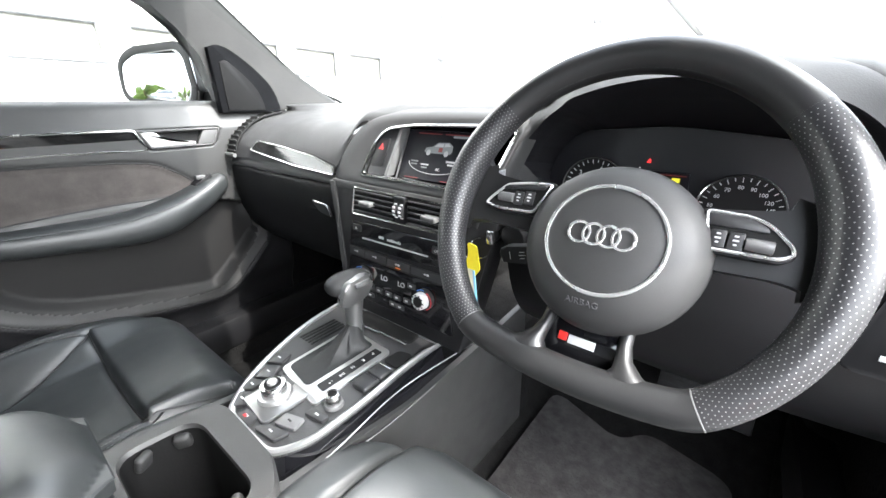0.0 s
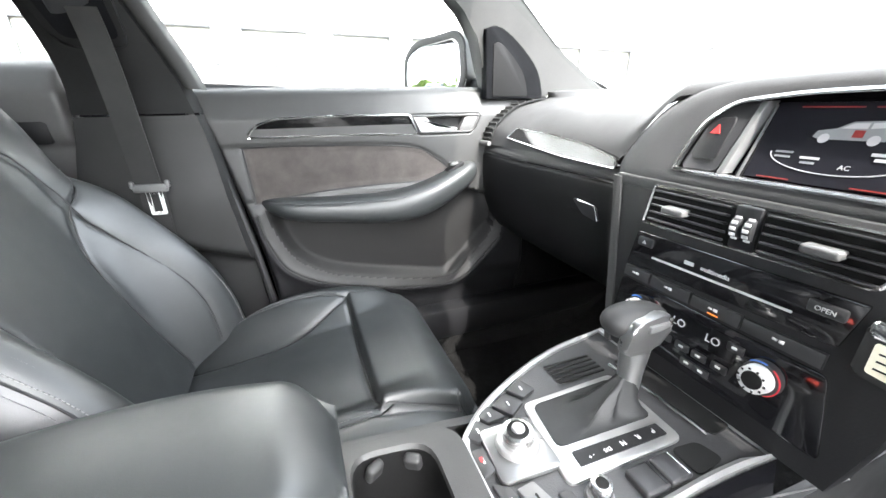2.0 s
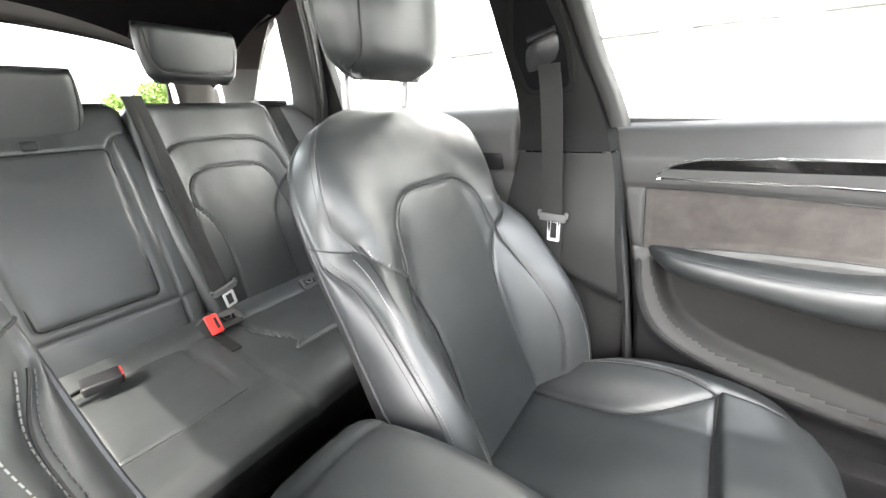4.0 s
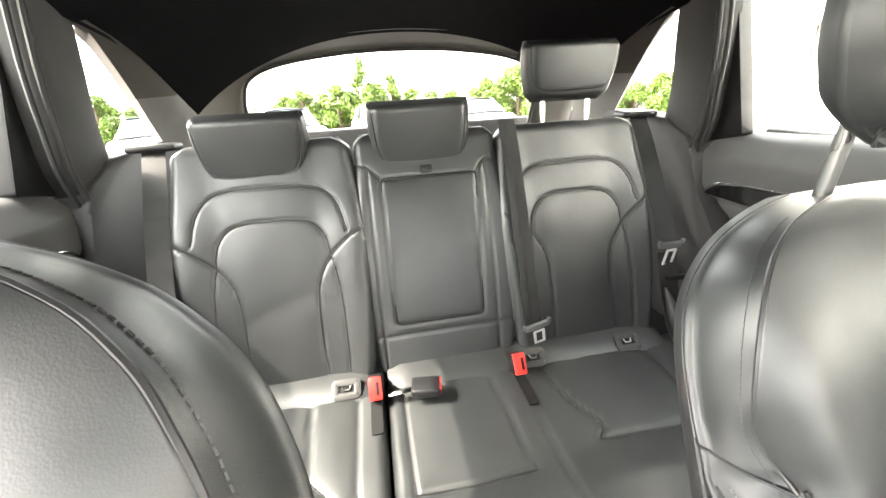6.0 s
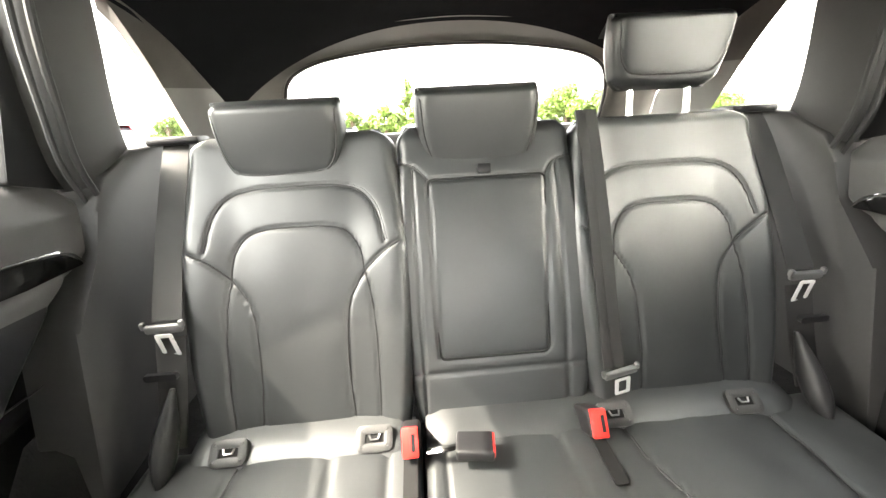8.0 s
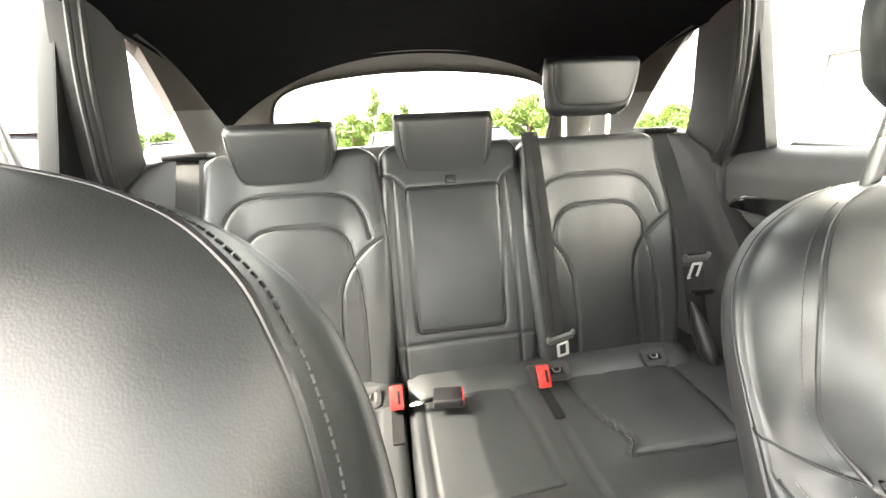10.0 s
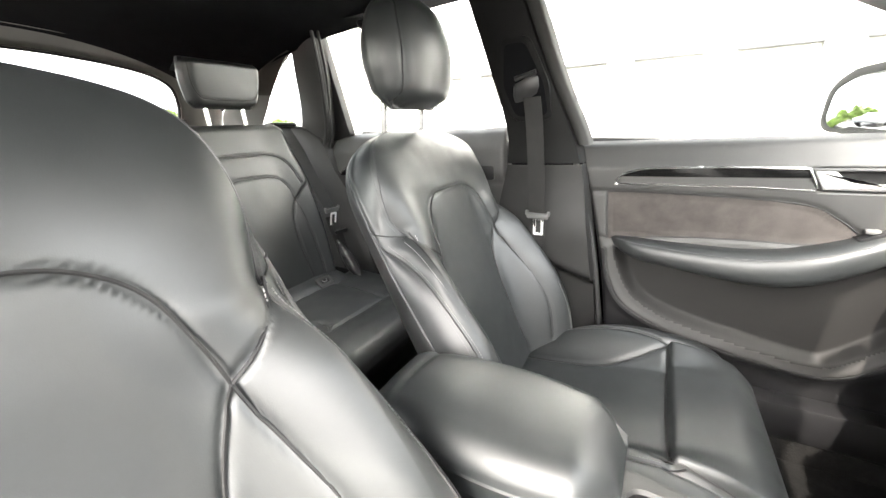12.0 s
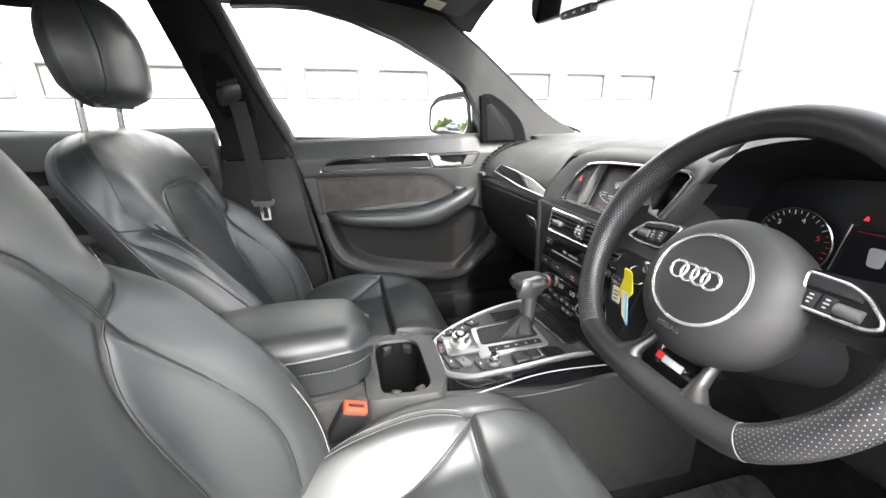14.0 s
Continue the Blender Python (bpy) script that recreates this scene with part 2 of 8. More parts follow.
def words(text, size, m, material, parent, name="lettering", depth=0.0004, spacing=1.0, align="CENTER"):
    c = bpy.data.curves.new(name, "FONT")
    c.body, c.size, c.extrude, c.align_x, c.align_y, c.space_character = text, size, depth, align, "CENTER", spacing
    c.materials.append(material)
    tmp = bpy.data.objects.new(name, c)
    scene.collection.objects.link(tmp)
    me = bpy.data.meshes.new_from_object(tmp)
    bpy.data.objects.remove(tmp)
    bpy.data.curves.remove(c)
    me.name = name
    ob = new(name, me)
    ob.matrix_basis = m
    if parent is not None:
        ob.parent = parent
    return ob


def basis(o, x, y):
    """A matrix with origin o and axes x, y (z is their cross product)."""
    x = Vector(x).normalized()
    z = x.cross(Vector(y)).normalized()
    y = z.cross(x)
    return Matrix.Translation(Vector(o)) @ Matrix((x, y, z)).transposed().to_4x4()

# ---- materials ----
def material(name, color, rough=0.5, metal=0.0, grain=0.0, grain_size=300.0, relief=0.0, relief_size=30.0, vary=0.0, vary_size=12.0, rough_vary=0.0, kind="noise", coat=0.0, spec=0.5, emit=0.0):
    """A surface: a base colour that varies at two scales, gloss that varies, a fine grain and a broad relief."""
    m = bpy.data.materials.new(name)
    m.use_nodes = True
    t = m.node_tree
    b = t.nodes["Principled BSDF"]
    b.inputs["Base Color"].default_value = (*color, 1)
    b.inputs["Roughness"].default_value = rough
    b.inputs["Metallic"].default_value = metal
    b.inputs["Specular IOR Level"].default_value = spec
    b.inputs["Coat Weight"].default_value = coat
    b.inputs["Coat Roughness"].default_value = 0.04
    if emit:
        b.inputs["Emission Color"].default_value = (*color, 1)
        b.inputs["Emission Strength"].default_value = emit
    co = t.nodes.new("ShaderNodeTexCoord")
    def tex(kind, scale, detail=3.0):
        n = t.nodes.new("ShaderNodeTexVoronoi" if kind == "cell" else "ShaderNodeTexNoise")
        n.inputs["Scale"].default_value = scale
        if kind != "cell":
            n.inputs["Detail"].default_value = detail
        t.links.new(co.outputs["Object"], n.inputs["Vector"])
        return n.outputs["Distance"] if kind == "cell" else n.outputs["Fac"]
    if vary:
        broad, fine = tex("noise", vary_size), tex("noise", vary_size * 22)
        mix = t.nodes.new("ShaderNodeMath")
        mix.operation = "MULTIPLY_ADD"
        mix.inputs[1].default_value = 0.35
        t.links.new(fine, mix.inputs[0])
        t.links.new(broad, mix.inputs[2])
        ramp = t.nodes.new("ShaderNodeMapRange")
        ramp.inputs["From Min"].default_value, ramp.inputs["From Max"].default_value = 0.45, 0.9
        ramp.inputs["To Min"].default_value, ramp.inputs["To Max"].default_value = 1 - vary, 1 + vary
        t.links.new(mix.outputs[0], ramp.inputs["Value"])
        mul = t.nodes.new("ShaderNodeMix")
        mul.data_type, mul.blend_type = "RGBA", "MULTIPLY"
        mul.inputs["Factor"].default_value = 1.0
        mul.inputs["A"].default_value = (*color, 1)
        t.links.new(ramp.outputs[0], mul.inputs["B"])
        t.links.new(mul.outputs["Result"], b.inputs["Base Color"])
        if emit:
            t.links.new(mul.outputs["Result"], b.inputs["Emission Color"])
    if rough_vary:
        rr = t.nodes.new("ShaderNodeMapRange")
        rr.inputs["From Min"].default_value, rr.inputs["From Max"].default_value = 0.3, 0.7
        rr.inputs["To Min"].default_value, rr.inputs["To Max"].default_value = max(0.02, rough - rough_vary), min(1.0, rough + rough_vary)
        t.links.new(tex("noise", 18.0, 5.0), rr.inputs["Value"])
        t.links.new(rr.outputs[0], b.inputs["Roughness"])
    last = None
    for amount, size, k, dist in ((relief, relief_size, "noise", 0.004), (grain, grain_size, kind, 0.0006)):
        if amount:
            bump = t.nodes.new("ShaderNodeBump")
            bump.inputs["Strength"].default_value = amount
            bump.inputs["Distance"].default_value = dist
            t.links.new(tex(k, size), bump.inputs["Height"])
            if last:
                t.links.new(last.outputs[0], bump.inputs["Normal"])
            t.links.new(bump.outputs[0], b.inputs["Normal"])
            last = bump
    return m


def glass_material(name, tint, rough=0.0):
    m = bpy.data.materials.new(name)
    m.use_nodes = True
    t = m.node_tree
    t.nodes.remove(t.nodes["Principled BSDF"])
    tr, gl, mx = (t.nodes.new(n) for n in ("ShaderNodeBsdfTransparent", "ShaderNodeBsdfGlossy", "ShaderNodeMixShader"))
    tr.inputs[0].default_value = (*tint, 1)
    gl.inputs["Roughness"].default_value = rough
    mx.inputs[0].default_value = 0.035
    t.links.new(tr.outputs[0], mx.inputs[1])
    t.links.new(gl.outputs[0], mx.inputs[2])
    t.links.new(mx.outputs[0], t.nodes["Material Output"].inputs[0])
    return m


LEATHER = material("black_leather", (0.0178, 0.0198, 0.0202), 0.45, grain=0.07, grain_size=1000, kind="cell", relief=0.08, relief_size=14, vary=0.15, vary_size=7, rough_vary=0.06, spec=0.72)
SEAM = material("seam_thread", (0.008, 0.008, 0.0085), 0.6)
BACK_PANEL = material("seat_back_leather", (0.020, 0.021, 0.022), 0.45, grain=0.12, grain_size=900, kind="cell", vary=0.1, spec=0.8)
LEATHER_SIDE = LEATHER
PIPING = material("piping", (0.03, 0.03, 0.032), 0.4, grain=0.2)
# paler copy of the grained plastic: light on the rear doors is put in
DOOR_TRIM_LIT = material("lit_door_plastic", (0.062, 0.0615, 0.061), 0.55, grain=0.14, grain_size=700, kind="cell", vary=0.08, rough_vary=0.05)
THREAD = material("grey_thread", (0.15, 0.147, 0.143), 0.7)
THREAD_PALE = material("pale_grey_thread", (0.32, 0.315, 0.31), 0.7)
THREAD_DARK = material("dark_thread", (0.06, 0.06, 0.062), 0.6)
DASH = material("soft_dash_plastic", (0.040, 0.040, 0.0402), 0.66, grain=0.2, grain_size=600, kind="cell", vary=0.08, rough_vary=0.05, spec=0.22)
TRIM = material("grained_plastic", (0.026, 0.026, 0.0255), 0.5, grain=0.14, grain_size=700, kind="cell", vary=0.08, rough_vary=0.05)
# dash plastic darkened: the shade below the dash is put into the lid
GLOVE_SHADED = material("shaded_glovebox_plastic", (0.009, 0.009, 0.0096), 0.6, grain=0.2, grain_size=600, kind="cell", vary=0.08, spec=0.15)
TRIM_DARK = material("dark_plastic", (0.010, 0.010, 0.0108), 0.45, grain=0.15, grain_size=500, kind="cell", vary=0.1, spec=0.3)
PILLAR = material("pillar_plastic", (0.0075, 0.0075, 0.0077), 0.65, grain=0.2, grain_size=700, vary=0.08, spec=0.14)
PILLAR_GREY = material("grey_pillar_cloth", (0.04, 0.04, 0.0395), 0.8, grain=0.3, grain_size=900, vary=0.08, spec=0.2)
HEADLINER = material("black_headliner_cloth", (0.006, 0.0062, 0.007), 0.95, grain=0.5, grain_size=900, vary=0.15, vary_size=20, spec=0.06)
PILLAR_LOWER = material("lower_pillar_plastic", (0.015, 0.015, 0.0149), 0.55, grain=0.14, grain_size=700, kind="cell", vary=0.08, rough_vary=0.05, spec=0.28)
PILLAR_REAR = material("rear_pillar_plastic", (0.034, 0.0335, 0.033), 0.6, grain=0.2, grain_size=700, vary=0.08, spec=0.35)
D_TRIM = material("rearmost_pillar_plastic", (0.095, 0.092, 0.086), 0.6, grain=0.2, grain_size=700, vary=0.08, spec=0.35)
D_UPPER = material("cloth_pillar_trim", (0.055, 0.051, 0.046), 0.9, grain=0.3, grain_size=900, vary=0.1, spec=0.15)
GREY_TRIM = material("grey_tailgate_trim", (0.15, 0.143, 0.13), 0.6, grain=0.3, grain_size=600, vary=0.06)
ALCANTARA = material("suede_insert", (0.056, 0.050, 0.047), 0.95, grain=0.7, grain_size=900, relief=0.2, relief_size=60, vary=0.2, vary_size=25, spec=0.2)
MAT = material("grey_carpet_mat", (0.06, 0.057, 0.056), 1.0, grain=1.0, grain_size=1100, relief=0.6, relief_size=160, vary=0.3, vary_size=40, spec=0.1)
# darkened far below the mat: the footwells' shade is put into the colour
CARPET = material("black_carpet", (0.0085, 0.0083, 0.0081), 1.0, grain=1.0, grain_size=1100, relief=0.6, relief_size=160, vary=0.3, vary_size=40, spec=0.1)
GLOSS = material("piano_black", (0.006, 0.006, 0.007), 0.08, coat=0.6, vary=0.05)
WOOD = material("black_ash_inlay", (0.006, 0.006, 0.006), 0.07, spec=0.34, coat=0.1, vary=0.4, vary_size=60)
wt = WOOD.node_tree
streak, place, bump = (wt.nodes.new(n) for n in ("ShaderNodeTexNoise", "ShaderNodeMapping", "ShaderNodeBump"))
place.inputs["Scale"].default_value = (30.0, 9.0, 420.0)
streak.inputs["Scale"].default_value, streak.inputs["Detail"].default_value = 1.0, 2.0
bump.inputs["Strength"].default_value, bump.inputs["Distance"].default_value = 0.16, 0.0012
wt.links.new(wt.nodes["Texture Coordinate"].outputs["Object"], place.inputs["Vector"])
wt.links.new(place.outputs[0], streak.inputs["Vector"])
wt.links.new(streak.outputs["Fac"], bump.inputs["Height"])
wt.links.new(bump.outputs[0], wt.nodes["Principled BSDF"].inputs["Normal"])
CHROME = material("satin_chrome", (0.72, 0.72, 0.71), 0.22, 1.0, rough_vary=0.06)
SILVER = material("silver_paint", (0.46, 0.46, 0.455), 0.33, 0.8, grain=0.1, rough_vary=0.05)
BOOT = material("soft_boot_leather", (0.014, 0.0145, 0.015), 0.5, grain=0.12, grain_size=900, kind="cell", relief=0.2, relief_size=40, vary=0.15, spec=0.3)
CHEEK = material("satin_grey_metal", (0.25, 0.25, 0.25), 0.3, 0.85, rough_vary=0.05)
WHEEL_CHROME = material("bright_chrome", (0.8, 0.8, 0.79), 0.26, 0.8, rough_vary=0.05)
STEEL = material("polished_steel", (0.75, 0.75, 0.75), 0.12, 1.0, rough_vary=0.04)
BUTTON = material("soft_touch_button", (0.022, 0.022, 0.023), 0.42, grain=0.15, vary=0.08)
GREYBTN = material("grey_button", (0.10, 0.10, 0.10), 0.4, grain=0.1, vary=0.05)
BELT = material("black_belt_webbing", (0.013, 0.0128, 0.0126), 0.8, grain=0.9, grain_size=1500, vary=0.15, vary_size=30)
RED = material("red_buckle_plastic", (0.62, 0.025, 0.02), 0.4, vary=0.08)
ORANGE = material("orange_buckle_plastic", (0.62, 0.040, 0.014), 0.4, vary=0.08)
YELLOW = material("yellow_paper_tag", (0.75, 0.62, 0.02), 0.6, grain=0.2, vary=0.08)
BLUE = material("blue_paper", (0.25, 0.55, 0.75), 0.6, vary=0.1)
PAPER = material("cream_paper", (0.75, 0.7, 0.55), 0.7, vary=0.08)
MARK = material("white_print", (0.5, 0.5, 0.5), 0.5)
REDMARK = material("red_print", (0.4, 0.02, 0.02), 0.5)
BLACK = material("matt_black", (0.008, 0.008, 0.008), 0.7, spec=0.2)
MIRROR_BLACK = material("mirror_housing_black", (0.006, 0.006, 0.006), 0.35, spec=0.18)
RUBBER = material("black_rubber", (0.016, 0.016, 0.016), 0.65, grain=0.3, vary=0.15)
WHITE_WALL = material("white_cladding", (0.8, 0.79, 0.77), 0.55, relief=0.1, relief_size=3, vary=0.04, vary_size=1.2)
DOOR_WHITE = material("white_door_panel", (0.8, 0.8, 0.79), 0.45, grain=0.2, grain_size=60, vary=0.03, vary_size=1.5)
FRAME_GREY = material("grey_window_frame", (0.085, 0.085, 0.088), 0.5, vary=0.06)
CONCRETE = material("pale_concrete", (0.5, 0.48, 0.44), 0.8, relief=0.3, relief_size=12, vary=0.12, vary_size=3)
ASPHALT = material("grey_asphalt", (0.085, 0.083, 0.08), 0.9, grain=1.0, grain_size=90, relief=0.4, relief_size=14, vary=0.2, vary_size=0.8)
LEAF = material("green_leaves", (0.070, 0.115, 0.012), 0.6, vary=0.5, vary_size=1.5)
LEAF_DARK = material("dark_green_leaves", (0.045, 0.078, 0.012), 0.65, vary=0.5, vary_size=0.8)
BARK = material("brown_bark", (0.12, 0.085, 0.06), 0.9, relief=0.8, relief_size=25, vary=0.3)
PAINT_WHITE = material("white_car_paint", (0.75, 0.75, 0.74), 0.25, coat=1.0, vary=0.03)
PAINT_RED = material("red_car_paint", (0.5, 0.015, 0.02), 0.25, coat=1.0, vary=0.05)
PAINT_GREY = material("grey_car_paint", (0.18, 0.19, 0.2), 0.3, 0.4, coat=1.0, vary=0.05)
PAINT_BLUE = material("blue_car_paint", (0.03, 0.14, 0.34), 0.25, coat=1.0, vary=0.05)
PAINT_BLACK = material("black_car_paint", (0.012, 0.012, 0.013), 0.2, coat=1.0, vary=0.05)
CAR_GLASS = material("dark_car_glass", (0.02, 0.025, 0.03), 0.08, coat=0.5)
CLEAR = glass_material("window_glass", (0.93, 0.95, 0.94))
TONGUE = material("bright_metal", (0.8, 0.8, 0.79), 0.3, 0.35, rough_vary=0.05)
MIRROR = material("mirror_glass", (0.85, 0.86, 0.87), 0.02, 1.0)
FROST = material("frosted_pane", (0.24, 0.235, 0.20), 0.35, vary=0.1, vary_size=4)

# ---- the shell of the car ----
def side_x(z):
    """Half the width of the cabin at a height: the glass leans inwards."""
    return 0.735 - 0.24 * max(0.0, z - 0.84)


def wall_prism(outline, sx, inner=0.0, thick=0.06, bevel=0.008):
    """A pillar: its outline in (y, z), laid along the leaning side; sx is -1 on the passenger's side."""
    bm = bm_new()
    lean = lambda a, b: sx * (side_x(b) - inner)
    slab(bm, outline, "x", 0.0, sx * thick, lean, bevel)
    return bm


def dense_line(keys, n=10):
    return [tuple(p) for p in spline(keys, n)]


# floor pan
bm = bm_new()
rows = []
for y in np.linspace(0.95, -2.1, 40):
    fl = 0.07 if y > -0.72 else 0.09
    fl = 0.07 + max(0.0, y - 0.52) * 0.75 if y > 0.52 else fl
    if y < -1.0:
        fl = 0.09 + 0.3 * min(1.0, (-1.0 - y) / 0.25)
    tun = 0.22 if y > -0.75 else 0.16
    row = []
    for x in np.linspace(-0.76, 0.76, 61):
        t = np.clip((0.16 - abs(x)) / 0.05, 0, 1)
        z = max(fl, fl + (tun - (fl - 0.07)) * float(t * t * (3 - 2 * t)) if fl < tun else fl)
        s = np.clip((abs(x) - 0.66) / 0.03, 0, 1)
        row.append((x, y, z + 0.11 * float(s * s * (3 - 2 * s)) + 0.002 * noise.noise(Vector((x * 12, y * 12, 0)))))
    rows.append(row)
grid(bm, rows)
structure("floor", bm, CARPET, "black carpet on the car's floor with a tunnel", "floor", 60)

# headliner: it comes down at the sides towards the rear, where it ends in an arch over the tailgate
roof_x = fn((-1.96, 0.60), (-1.86, 0.60), (-1.72, 0.585), (-1.60, 0.573), (-1.50, 0.567), (-1.40, 0.577), (-1.30, 0.605), (-1.20, 0.64), (-1.10, 0.66), (0.10, 0.66))
roof_z = fn((-1.96, 0.96), (-1.86, 1.000), (-1.72, 1.053), (-1.60, 1.100), (-1.50, 1.127), (-1.40, 1.150), (-1.30, 1.175), (-1.20, 1.195), (-1.10, 1.205), (-0.25, 1.207), (0.10, 1.158))
bm = bm_new()
rows = []
for y in np.linspace(0.10, -1.80, 60):
    row = []
    back = max(0.0, (-1.1 - y) / 0.7)
    zc = 1.262 - 0.05 * max(0.0, (y + 0.25) / 0.35) ** 2 - 0.076 * max(0.0, (-1.10 - y) / 0.7) ** 2
    for k in np.linspace(-1, 1, 57):
        yy = y - 0.066 * back ** 2 * abs(k) ** 3
        ze = float(roof_z(yy))
        row.append((float(roof_x(yy)) * k, yy, zc - (zc - ze) * abs(k) ** (4.0 - 1.9 * min(1.0, back))))
    rows.append(row)
vs = grid(bm, rows)
grid(bm, [[(p[0], p[1], p[2] + 0.05) for p in r] for r in rows])
structure("ceiling", bm, HEADLINER, "black cloth headliner of the car", "headliner", 60)


def lining(name, zs, rear, fore, inner, bulge, ret, mat, label, fold=None, n=18):
    """A moulded pillar lining on both sides: its edges in y over the height, bulging into the cabin between them."""
    for sx, side in ((-1, "left"), (1, "right")):
        b = bm_new()
        rows = []
        for z in zs:
            a, c = float(rear(z)), float(fore(z))
            x = side_x(z) - inner
            row = [(sx * (x + ret), a - 0.004, z), (sx * (x + ret * 0.3), a - 0.001, z)]
            for t in np.linspace(0.02, 0.98, n):
                y = a + (c - a) * t
                row.append((sx * (x - bulge * math.sin(math.pi * t) ** 0.7 + (fold(y, z) if fold else 0.0)), y, z))
            rows.append(row + [(sx * (x + ret * 0.3), c + 0.001, z), (sx * (x + ret), c + 0.004, z)])
        grid(b, rows)
        structure(name + "_" + side, b, mat, label, "pillar trim", 55)


# pillars, rails and the panels below the windows, on both sides
for sx, side in ((-1, "left"), (1, "right")):
    b = wall_prism([(-1.20, 0.30), (-1.27, 0.66), (-1.36, 0.76), (-1.372, 0.83), (-1.40, 0.88), (-1.47, 0.922), (-1.66, 0.938), (-2.05, 0.945), (-2.05, 0.30)], sx, 0.086, 0.09, 0.006)
    structure("wall_rear_" + side, b, PILLAR_REAR, "dark plastic side trim beside the rear bench", "side trim")
    b = wall_prism([(-0.585, 1.235), (-0.60, 1.197), (-0.40, 1.212), (-0.28, 1.185), (-0.15, 1.13), (-0.05, 1.082), (0.03, 1.040), (0.085, 1.008), (0.118, 0.95), (0.145, 0.88), (0.163, 0.815), (0.57, 0.815), (0.54, 0.842), (0.447, 0.874), (0.34, 0.943), (0.224, 1.029), (0.128, 1.10), (0.03, 1.165), (-0.02, 1.20), (-0.12, 1.255)], sx, 0.04, 0.055, 0.010)
    structure("wall_a_pillar_" + side, b, PILLAR_GREY, "grey plastic trim of the windscreen pillar", "pillar trim")
    b = wall_prism([(-0.12, 1.29), (-0.10, 1.235), (-0.58, 1.21), (-0.78, 1.218), (-1.34, 1.212), (-1.54, 1.188), (-1.95, 1.17), (-1.95, 1.29)], sx, 0.055, 0.07, 0.008)
    structure("wall_roof_rail_" + side, b, HEADLINER, "black cloth along the edge of the roof", "roof rail")
    # kick panel and outer skin
    bm = bm_new()
    slab(bm, [(0.13, 0.07), (0.95, 0.07), (0.95, 0.70), (0.62, 0.72), (0.50, 0.81), (0.30, 0.815), (0.15, 0.79)], "x", sx * 0.728, sx * 0.03, None, 0.004)
    structure("wall_kick_panel_" + side, bm, CARPET, "dark lining at the side of the footwell", "side lining")
    bm = bm_new()
    y1 = 0.98 if sx < 0 else -0.70
    slab(bm, [(-2.15, -0.08), (y1, -0.08), (y1, 0.80), (-2.15, 0.86)], "x", sx * 0.785, sx * 0.06, None, 0.01)
    structure("wall_flank_" + side, bm, PAINT_BLACK, "black painted flank of the car", "car flank")
    # door sill
    bm = bm_new()
    box(bm, (sx * 0.70, -0.35, 0.17), (0.07, 2.0, 0.10), 0.012)
    structure("trim_sill_" + side, bm, TRIM_DARK, "black plastic sill plate at the foot of the doors", "sill")

# black edge between the windscreen pillars and the glass
for sx, side in ((-1, "left"), (1, "right")):
    bm = bm_new()
    tube(bm, [(sx * (side_x(z) - 0.030), y + 0.004, z + 0.004) for y, z in spline([(0.57, 0.828), (0.54, 0.842), (0.447, 0.874), (0.34, 0.943), (0.224, 1.029), (0.128, 1.10), (0.03, 1.165)], 30)], 0.0055, 8)
    structure("trim_windscreen_edge_" + side, bm, BLACK, "black edge of the windscreen along its pillar", "trim")

# centre pillars: a dark upper trim, a pale door frame along its fore edge, and a lower trim with a fold
B_REAR = fn((0.12, -0.735), (0.60, -0.735), (0.70, -0.722), (0.80, -0.703), (0.867, -0.700), (1.02, -0.732), (1.195, -0.777), (1.245, -0.790))
B_FORE = fn((0.12, -0.40), (0.30, -0.425), (0.38, -0.438), (0.60, -0.470), (0.79, -0.502), (0.832, -0.514), (0.996, -0.580), (1.177, -0.642), (1.245, -0.668))
DOOR_FORE = fn((0.82, -0.486), (0.845, -0.492), (0.981, -0.546), (1.175, -0.612), (1.245, -0.640))
B_FOLD = fn((-0.74, 0.60), (-0.64, 0.57), (-0.577, 0.538), (-0.513, 0.510), (-0.43, 0.484), (-0.38, 0.475))
lining("wall_b_pillar_upper", np.linspace(0.792, 1.245, 24), B_REAR, B_FORE, 0.085, 0.012, 0.06, PILLAR, "black plastic trim of the centre pillar")
lining("wall_b_pillar_lower", np.linspace(0.14, 0.788, 70), B_REAR, B_FORE, 0.082, 0.010, 0.06, PILLAR_LOWER, "dark grey lower trim of the centre pillar, with a fold", lambda y, z: -0.022 * float(smooth01((0.76 - z) / 0.16)) + 0.055 * float(smooth01((float(B_FOLD(y)) - z) / 0.035)), 26)
lining("trim_door_frame", np.linspace(0.836, 1.235, 24), B_FORE, DOOR_FORE, 0.070, 0.008, 0.05, PILLAR_GREY, "grey plastic frame along the door window")
# rear pillars and their rubber seals
C_FORE = fn((0.70, -1.40), (0.78, -1.425), (0.857, -1.395), (0.89, -1.373), (0.99, -1.339), (1.066, -1.320), (1.135, -1.310), (1.235, -1.300))
C_REAR = fn((0.70, -1.66), (0.80, -1.60), (0.87, -1.53), (0.908, -1.496), (0.959, -1.471), (1.018, -1.453), (1.09, -1.438), (1.148, -1.424), (1.235, -1.40))
lining("wall_c_pillar", np.linspace(0.74, 1.235, 36), C_REAR, C_FORE, 0.068, 0.012, 0.04, PILLAR_REAR, "dark grey plastic trim of the rear pillar")
